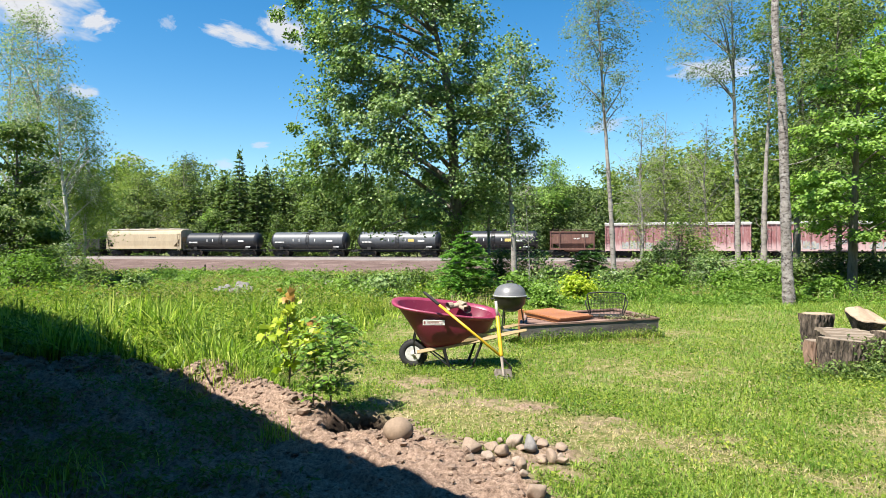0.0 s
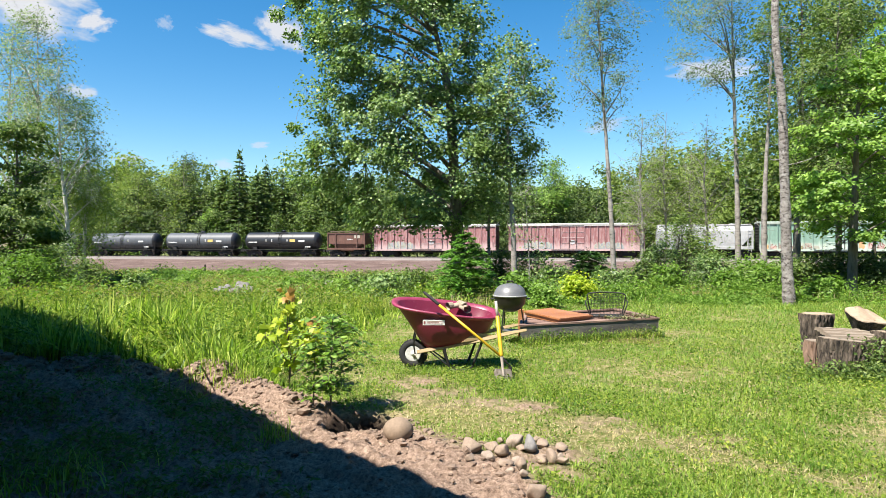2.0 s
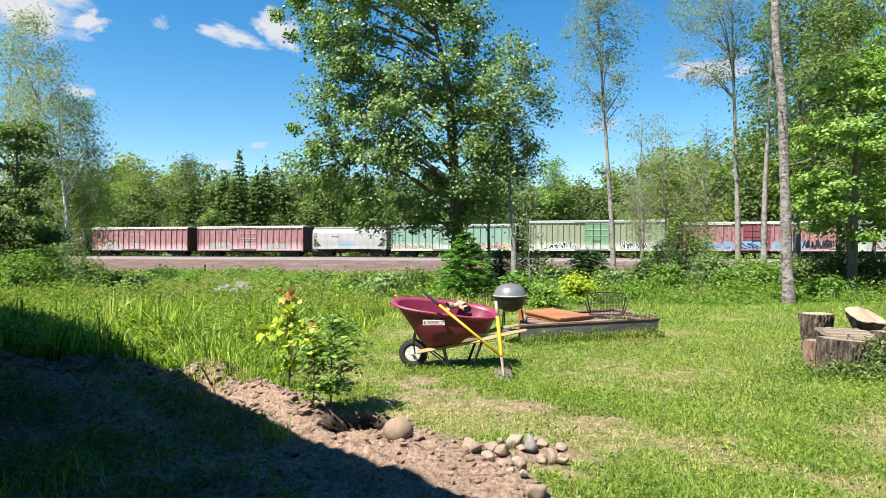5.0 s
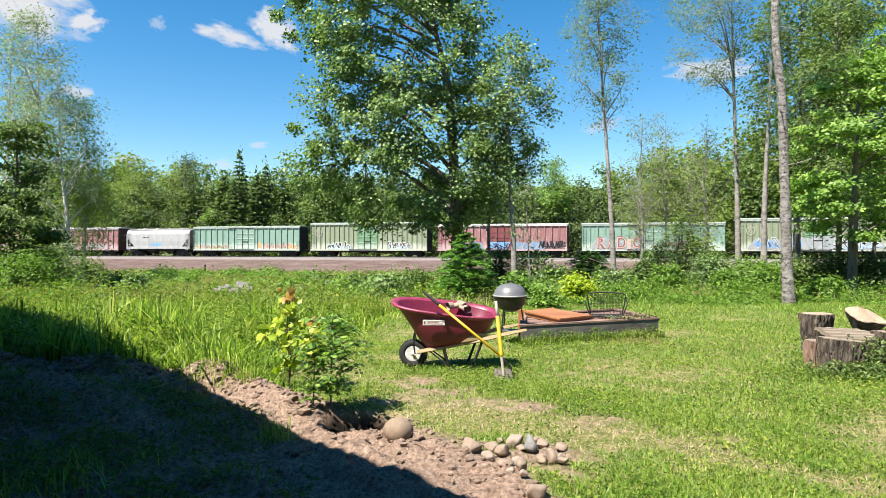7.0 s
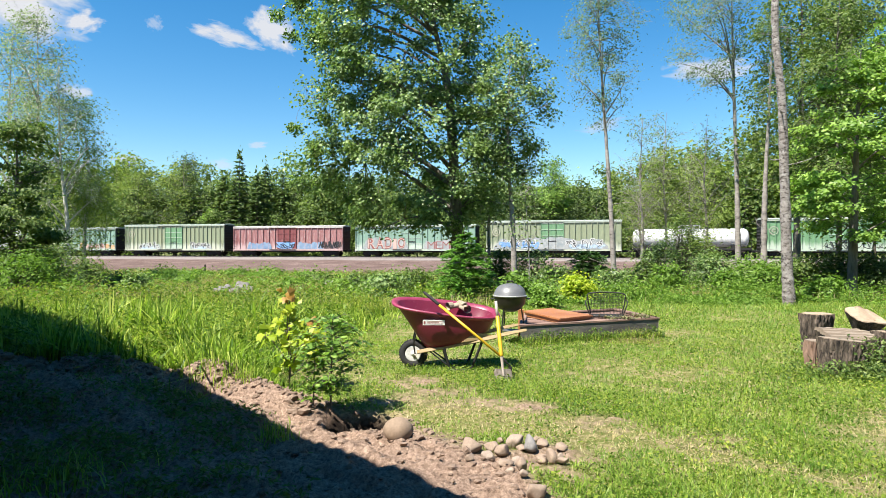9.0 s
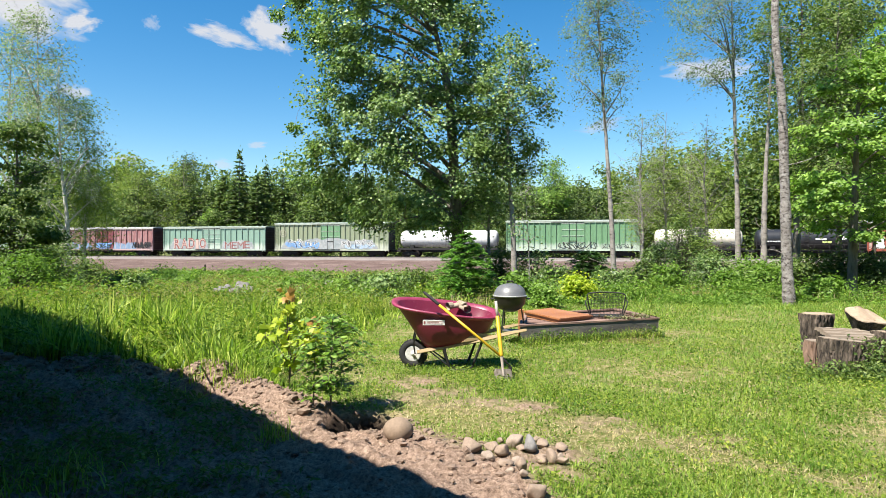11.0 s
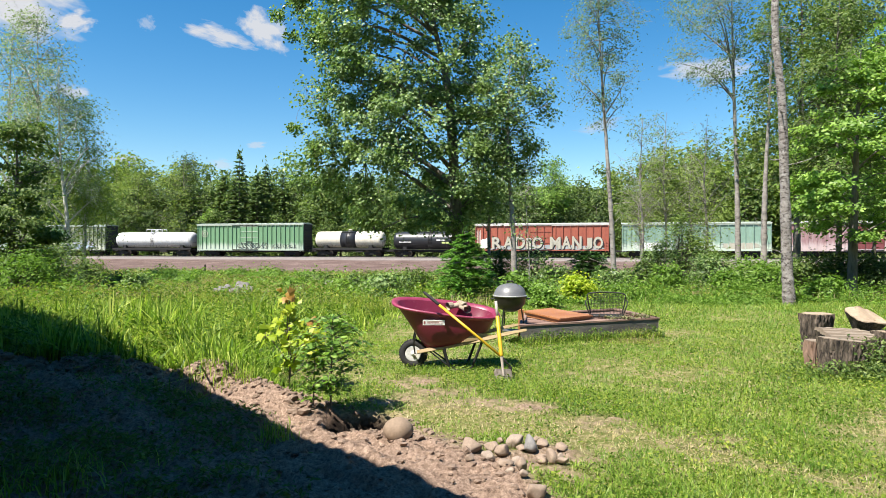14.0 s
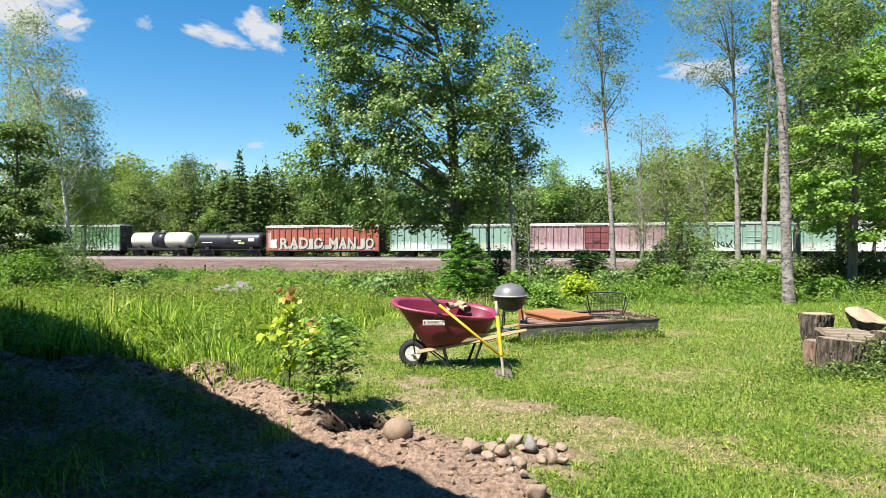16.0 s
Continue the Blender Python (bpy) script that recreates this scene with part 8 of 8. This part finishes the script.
# clover and plantain in the lawn
x, y = scatter(rng, 190000, 4.0, 22)
keep = (lawn_side(x, y) > 0) & (dirtness(x, y) < 0.3) & (rng.uniform(0, 1, len(x)) > 0.55 * smooth(8, 5, y)) & (0.6 * waver(x, y, 1.9, 9) - 0.8 * waver(x, y, 1.1, 2) + 0.5 * rng.normal(size=len(x)) > 0.1)
x, y = x[keep], y[keep]
V, F = leaf_quads(rng, np.stack([x, y, ground_z(x, y) + rng.uniform(0.015, 0.075, len(x))], 1), 0.026 + 0.0012 * y, up=0.7, thin=0.55)
tagged(mesh_object("lawn_weeds", V, F, WEED), "small clover and plantain leaves in the lawn", "weeds", kind="stuff")
# tall grass beside the bed
x, y = scatter(rng, 100000, 6.6, 20)
edge = lawn_side(x, y)
keep = (edge < 0.1 + 0.15 * rng.normal(size=len(x))) & (y > np.interp(x, DIRT_X, DIRT_Y) - 0.05 + 0.12 * rng.normal(size=len(x)))
x, y, edge = x[keep], y[keep], edge[keep]
h = (0.22 + 0.6 * rng.uniform(0, 1, len(x)) ** 1.3) * (0.45 + 0.55 * smooth(0.2, -1.3, edge)) * (0.9 + 0.5 * waver(x, y, 1.6, 5) + 0.28 * waver(x, y, 4.3, 8)) * (0.5 + 0.5 * smooth(17, 11, y))
V, F = blades(rng, x, y, ground_z(x, y) - 0.01, h, 0.008 + 0.036 * rng.uniform(0, 1, len(x)) ** 1.6 + 0.0005 * y, lean=0.95, joints=3)
tagged(mesh_object("tall_grass", V, F, TALL), "tall unmown green grass", "grass", kind="stuff")
x, y = scatter(rng, 150000, 7.0, 22)
edge = lawn_side(x, y)
keep = (edge < -0.1) & (y > np.interp(x, DIRT_X, DIRT_Y) + 0.15) & (waver(x, y, 1.3, 11) + 0.7 * rng.normal(size=len(x)) > 0.15)
x, y = x[keep], y[keep]
V, F = leaf_quads(rng, np.stack([x, y, ground_z(x, y) + 0.05 + (0.42 + 0.3 * waver(x, y, 2.1, 4)) * rng.uniform(0, 1, len(x)) ** 0.7], 1), 0.1, up=0.35, thin=0.36)
tagged(mesh_object("meadow_weeds", V, F, WEED), "leafy green weeds among the tall grass", "weeds", kind="stuff")
# the meadow down to the railway
x, y = scatter(rng, 170000, 15.5, 80, 0.8, 0.9)
n_off = off_track(x, y)
keep = ((lawn_side(x, y) < 0) | (y > 19.5 + 2 * waver(x, y, 0.5) + 4 * smooth(3, 6, x))) & (n_off > 26.5 + 1.6 * waver(x, y, 0.5) + rng.normal(size=len(x))) & ~by_rocks(x, y)
x, y = x[keep], y[keep]
h = (0.1 + 0.3 * rng.uniform(0, 1, len(x)) ** 2) * (1 + 0.45 * waver(x, y, 0.5, 3))
V, F = blades(rng, x, y, ground_z(x, y) - 0.01, h, 0.014 + 0.001 * y, lean=0.55, joints=1)
tagged(mesh_object("meadow_grass", V, F, FIELD), "rough meadow grass sloping to the railway", "grass", kind="stuff")
x, y = scatter(rng, 150000, 16, 78, 0.8, 0.8)
n_off = off_track(x, y)
keep = ((lawn_side(x, y) < 0) | (y > 19.5)) & (n_off > 26.5 + 1.6 * waver(x, y, 0.5) + rng.normal(size=len(x))) & (waver(x, y, 0.55, 2) + 0.5 * waver(x, y, 1.7, 7) + 0.5 * rng.normal(size=len(x)) > 0.62) & ~by_rocks(x, y)
x, y = x[keep], y[keep]
z = ground_z(x, y) + 0.03 + (0.36 + 0.26 * waver(x, y, 0.6, 5)) * rng.uniform(0, 1, len(x)) ** 0.8
V, F = leaf_quads(rng, np.stack([x, y, z], 1), 0.07 + 0.0016 * y, up=0.8)
tagged(mesh_object("field_weeds", V, F, WEED), "patchy leafy weeds over the meadow", "weeds", kind="stuff")
# broad-leaved clumps standing over the meadow
cx, cy = scatter(rng, 420, 17, 62, 0.8, 0.9)
keep = ((lawn_side(cx, cy) < -0.5) | (cy > 21)) & (off_track(cx, cy) > 29) & ~by_rocks(cx, cy)
cx, cy = cx[keep], cy[keep]
L = []
for a, b in zip(cx, cy):
    r, t = rng.uniform(0.25, 0.6), rng.uniform(0.25, 0.65)
    q = rng.normal(size=(int(70 * rng.uniform(0.6, 1.4)), 3)) * np.array([r, r, 0.5 * t])
    L.append(np.array([a, b, float(ground_z(a, b)) + t * 0.6]) + q)
V, F = leaf_quads(rng, np.concatenate(L), 0.15, up=0.9)
tagged(mesh_object("weed_clumps", V, F, SHRUBBY), "dark green broad-leaved clumps in the meadow", "weeds", kind="stuff")
# low brownish weeds in drifts
x, y = scatter(rng, 120000, 18, 72, 0.8, 0.8)
keep = ((lawn_side(x, y) < 0) | (y > 22)) & (off_track(x, y) > 25) & (waver(x, y, 0.33, 13) + 0.3 * rng.normal(size=len(x)) > 0.15 - 0.4 * smooth(30, 45, y)) & ~by_rocks(x, y)
x, y = x[keep], y[keep]
V, F = leaf_quads(rng, np.stack([x, y, ground_z(x, y) + 0.08 + 0.3 * rng.uniform(0, 1, len(x))], 1), 0.06 + 0.0014 * y, up=0.5, thin=0.4)
tagged(mesh_object("russet_weeds", V, F, RUSSET), "low brownish weeds in drifts over the meadow", "weeds", kind="stuff")
# lush leafy weeds along the far edge of the lawn
x, y = rng.uniform(1.0, 19.0, 42000), 19.3 + np.abs(rng.normal(0, 2.2, 42000))
y = y + 1.0 * waver(x, y, 0.6, 3) - 0.8 * smooth(9, 14, x)
keep = (waver(x, y, 0.8, 5) + 0.7 * waver(x, y, 2.3, 1) + 0.4 * rng.normal(size=len(x)) > -0.1) & (lawn_side(x, y) > -2)
x, y = x[keep], y[keep]
z = ground_z(x, y) + 0.03 + np.clip(0.34 + 0.34 * waver(x, y, 1.3, 9) + 0.28 * waver(x, y, 3.4, 2), 0.08, 1) * smooth(18.6, 21.0, y) * rng.uniform(0, 1, len(x)) ** 0.7
V, F = leaf_quads(rng, np.stack([x, y, z], 1), 0.1, up=0.55, thin=0.5)
tagged(mesh_object("edge_weeds", V, F, SHRUBBY), "lush leafy weeds along the far edge of the lawn", "weeds", kind="stuff")
# dry stalks in the meadow
x, y = scatter(rng, 80000, 17, 66, 0.8)
keep = ((lawn_side(x, y) < 0) | (y > 20)) & (off_track(x, y) > 26) & (waver(x, y, 0.3, 8) + 0.25 * rng.normal(size=len(x)) > 0.1)
x, y = x[keep], y[keep]
V, F = blades(rng, x, y, ground_z(x, y), rng.uniform(0.15, 0.5, len(x)), 0.008 + 0.0007 * y, lean=0.5, joints=1)
tagged(mesh_object("dry_stalks", V, F, STRAW), "dry tan stalks left over in the meadow", "grass", kind="stuff")
# weeds round the logs
x, y = np.concatenate([rng.normal(5.85, 0.2, 1500), rng.normal(5.7, 0.55, 2600), rng.normal(6.2, 0.5, 1500)]), np.concatenate([rng.normal(8.6, 0.2, 1500), rng.normal(8.45, 0.22, 2600), rng.normal(9.6, 0.5, 1500)])
tall = np.concatenate([np.full(1500, 0.5), np.full(2600, 0.2), np.full(1500, 0.3)])
V, F = leaf_quads(rng, np.stack([x, y, ground_z(x, y) + tall * rng.uniform(0, 1, len(x)) ** 1.4], 1), 0.055, up=0.7)
tagged(mesh_object("fire_pit_weeds", V, F, WOODS), "green weeds grown round the logs", "weeds", kind="stuff")
# tufts in the shaded bed and along the platform
x = np.concatenate([rng.normal(-2.9, 0.3, 300), rng.normal(-1.6, 0.1, 90), rng.normal(-2.3, 0.5, 700), rng.uniform(1.3, 4.0, 1300)])
y = np.concatenate([rng.normal(4.7, 0.25, 300), rng.normal(6.15, 0.08, 90), rng.normal(7.7, 0.15, 700), np.zeros(1300)])
y[-1300:] = 11.4 + 0.31 * (x[-1300:] - 1.33) - np.abs(rng.normal(0, 0.1, 1300))
V, F = blades(rng, x, y, ground_z(x, y), rng.uniform(0.06, 0.24, len(x)), 0.012, lean=0.8, joints=2)
tagged(mesh_object("grass_tufts", V, F, TALL), "loose tufts of longer grass", "grass", kind="stuff")

# leafy weeds and brown stalks along the platform
x = rng.uniform(1.35, 4.1, 900)
y = 11.4 + 0.31 * (x - 1.33) - np.abs(rng.normal(0, 0.09, 900))
V, F = leaf_quads(rng, np.stack([x, y, ground_z(x, y) + rng.uniform(0.02, 0.26, 900) * (0.6 + 0.5 * waver(x, y, 4.0))], 1), 0.06, up=0.5)
tagged(mesh_object("platform_weeds", V, F, WOODS), "dark leafy weeds against the platform", "weeds", kind="stuff")
x = np.concatenate([rng.uniform(1.4, 4.0, 260), rng.normal(3.35, 0.28, 900)])
y = np.concatenate([np.zeros(260), rng.normal(11.55, 0.16, 900)])
y[:260] = 11.38 + 0.31 * (x[:260] - 1.33) - np.abs(rng.normal(0, 0.08, 260))
h = np.concatenate([rng.uniform(0.12, 0.3, 260), rng.uniform(0.03, 0.08, 900)])
V, F = blades(rng, x, y, ground_z(x, y), h, 0.014, lean=0.7, joints=1)
tagged(mesh_object("dead_stalks", V, F, RUSSET), "dead brown stalks and scorched grass by the platform", "grass", kind="stuff")

# low weeds on the shaded bed
x, y = rng.uniform(-7.5, -0.9, 60000), rng.uniform(3.6, 10.0, 60000)
keep = (y < np.interp(x, DIRT_X, DIRT_Y) - 0.9 + 0.5 * smooth(-3.2, -4.2, x)) & (waver(x, y, 1.5, 6) + 0.5 * waver(x, y, 4.0, 3) + 0.35 * rng.normal(size=len(x)) - 0.9 * smooth(-2.0, -1.0, x) > 0.0)
x, y = x[keep], y[keep]
V, F = leaf_quads(rng, np.stack([x, y, ground_z(x, y) + 0.01 + 0.09 * rng.uniform(0, 1, len(x)) ** 1.6], 1), 0.06, up=0.6, thin=0.4)
tagged(mesh_object("bed_weeds", V, F, WOODS), "dark low weeds creeping over the bed", "weeds", kind="stuff")

# clods and crumbs of earth on the dug bed
CLOD = surface("crumbly_earth", (0.38, 0.27, 0.2), (0.24, 0.165, 0.12), scale=8, fine=60, rough=1.0, bump=0.8)
bm = bmesh.new()
bmesh.ops.create_icosphere(bm, subdivisions=1, radius=1)
base_v, base_f = np.array([v.co[:] for v in bm.verts]), np.array([[v.index for v in f.verts] for f in bm.faces])
bm.free()
x, y = rng.uniform(-8, 1.3, 34000), rng.uniform(3.5, 11, 34000)
edge = np.interp(x, DIRT_X, DIRT_Y) - y
keep = (edge > -0.2) & (pit(x, y) < 0.1) & (rng.uniform(0, 1, len(x)) < 0.25 + 0.75 * np.exp(-((edge - 0.3) / 0.5) ** 2))
x, y, edge = x[keep], y[keep], edge[keep]
size = 0.006 + 0.026 * rng.uniform(0, 1, len(x)) ** 5 + 0.045 * rng.uniform(0, 1, len(x)) ** 9 * (x < -0.9) * (edge < 0.7)
V = base_v[None] * (1 + 0.26 * rng.normal(size=(len(x), len(base_v), 1))) * size[:, None, None] * np.array([1.2, 1.1, 0.8])
V += np.stack([x, y, ground_z(x, y) + size * 0.15], 1)[:, None]
F = (np.arange(len(x))[:, None, None] * len(base_v) + base_f[None]).reshape(-1, 3)
tagged(mesh_object("earth_clods", V, F, CLOD), "brown clods and crumbs of dug earth", "soil", kind="stuff")

FIELD_STONE = surface("pale_field_stone", (0.3, 0.275, 0.26), (0.17, 0.155, 0.145), scale=4, fine=25, rough=0.9, bump=0.4)
# grey stone heaps and a marker post in the meadow
for i, (bx, d, w) in enumerate([(388, 26, 0.45), (402, 26.3, 0.5), (416, 26.1, 0.4), (428, 26.6, 0.55), (441, 26.4, 0.4), (410, 25.7, 0.3), (434, 25.8, 0.3), (588, 36, 0.5), (578, 36.4, 0.4), (232, 35, 0.6)]):
    rock("field_rock", at_bearing(bx, d), d, w * 1.25, w, w * 0.9, 700 + i, FIELD_STONE, "pale grey rock half sunk in meadow grass", "meadow rocks", 0.05, 0.0, 0.3)
bm = bmesh.new()
px, py = at_bearing(363, 68), 68.0
tube(bm, [(0, 0, -0.1), (0, 0, 1.0), (0, 0, 1.05)], [0.09, 0.085, 0.05], 8)
mk = part("marker_post", bm, TIE, None)
mk.matrix_world = pose(px, py, float(ground_z(px, py)))
tagged(mk, "short dark wooden marker post in the gravel", "post")

# ---- clouds: thin sheets of vapour far off, drifting ----
def cloud_material(name, seed, soft=0.5, bright=1.0):
    m = bpy.data.materials.new(name)
    m.use_nodes = True
    nt = m.node_tree
    nt.nodes.remove(nt.nodes["Principled BSDF"])
    tc = nt.nodes.new("ShaderNodeTexCoord")
    mp = nt.nodes.new("ShaderNodeMapping")
    mp.inputs["Location"].default_value = (seed * 3.7, seed * 1.9, seed)
    nt.links.new(tc.outputs["Object"], mp.inputs["Vector"])
    n = node(nt, "ShaderNodeTexNoise", Scale=2.6, Detail=7.0, Roughness=0.55)
    nt.links.new(mp.outputs[0], n.inputs["Vector"])
    ln = nt.nodes.new("ShaderNodeVectorMath")
    ln.operation = "LENGTH"
    nt.links.new(tc.outputs["Object"], ln.inputs[0])
    fall = nt.nodes.new("ShaderNodeMath")
    fall.operation = "MULTIPLY_ADD"
    fall.inputs[1].default_value, fall.inputs[2].default_value = -0.75, 0.42
    nt.links.new(ln.outputs["Value"], fall.inputs[0])
    add = nt.nodes.new("ShaderNodeMath")
    nt.links.new(n.outputs["Fac"], add.inputs[0])
    nt.links.new(fall.outputs[0], add.inputs[1])
    r = ramp(nt, [(0.42, (0, 0, 0)), (0.42 + 0.35 * soft, (bright, bright, bright))])
    nt.links.new(add.outputs[0], r.inputs[0])
    em = nt.nodes.new("ShaderNodeEmission")
    em.inputs["Color"].default_value = (0.93, 0.95, 1.0, 1)
    em.inputs["Strength"].default_value = CLOUD_GLOW
    tr = nt.nodes.new("ShaderNodeBsdfTransparent")
    mx = nt.nodes.new("ShaderNodeMixShader")
    nt.links.new(r.outputs[0], mx.inputs[0])
    nt.links.new(tr.outputs[0], mx.inputs[1])
    nt.links.new(em.outputs[0], mx.inputs[2])
    nt.links.new(mx.outputs[0], nt.nodes["Material Output"].inputs["Surface"])
    return m


CLOUD_GLOW = 0.31
CLOUDS = []
FAR = 2600.0
# bearing and height at the start, half width, half height, drift across the view, lean, thickness
for i, (bx, by, rw, rh, drift, lean, soft, bright) in enumerate([
        (50, 5, 175, 70, -30, -14, 0.8, 1.0), (172, 40, 44, 26, -45, 10, 0.8, 0.95), (418, 64, 84, 23, -38, -16, 0.9, 0.92), (506, 56, 58, 40, -42, -30, 0.8, 0.95),
        (298, 42, 20, 16, -42, -40, 0.9, 0.4), (140, 162, 45, 16, -20, -8, 0.7, 0.75), (228, 282, 34, 10, -8, 0, 0.8, 0.6), (460, 257, 26, 9, -8, 0, 0.8, 0.5),
        (1075, 222, 50, 16, -12, 8, 0.9, 0.5), (1265, 125, 95, 30, -16, 6, 0.7, 0.8), (395, 292, 34, 12, -6, 0, 0.9, 0.45)]):
    k = (FAR + 40 * i) / 1162
    bm = bmesh.new()
    bmesh.ops.create_grid(bm, x_segments=1, y_segments=1, size=1.0)
    ob = part("cloud", bm, cloud_material("cloud_vapour", i + 1, soft, bright), None)
    ob.scale = (rw * k * 1.25, rh * k * 1.25, 1)
    ob.visible_shadow = False
    tagged(ob, "small fair-weather white cloud drifting in blue sky", "cloud", "clouds", "structure")
    CLOUDS.append((ob, (bx - 784) * k, 1.7 + (438 - by) * k, drift * k, lean, FAR + 40 * i))


def motions():
    for car, u0 in CARS:
        walk(car, train_rows(u0))
    # wheelsets roll on the rails: the front and the rear axle of every truck turn alike
    for axle in (0, 1):
        x = (-0.88, 0.88)[axle]
        lead = WHEELS[axle]
        walk(lead, [(i / FPS, pose(x, 0, 0.42, 0, -math.degrees(METRES_PER_S * (i / FPS - 0.00034 * (i / FPS) ** 2) / 0.42), 0)) for i in range(16 * FPS + 1)])
        for w in WHEELS[axle + 2::2]:
            w.rotation_mode = "QUATERNION"
            w.animation_data_create()
            w.animation_data.action = lead.animation_data.action
            w.animation_data.action_slot = lead.animation_data.action_slot
    for ob, x, z, drift, lean, far in CLOUDS:
        walk(ob, [(t, pose(x + drift * t / 16, far, z, 90, -lean, 0)) for t in (0, 8, 16)])


motions()
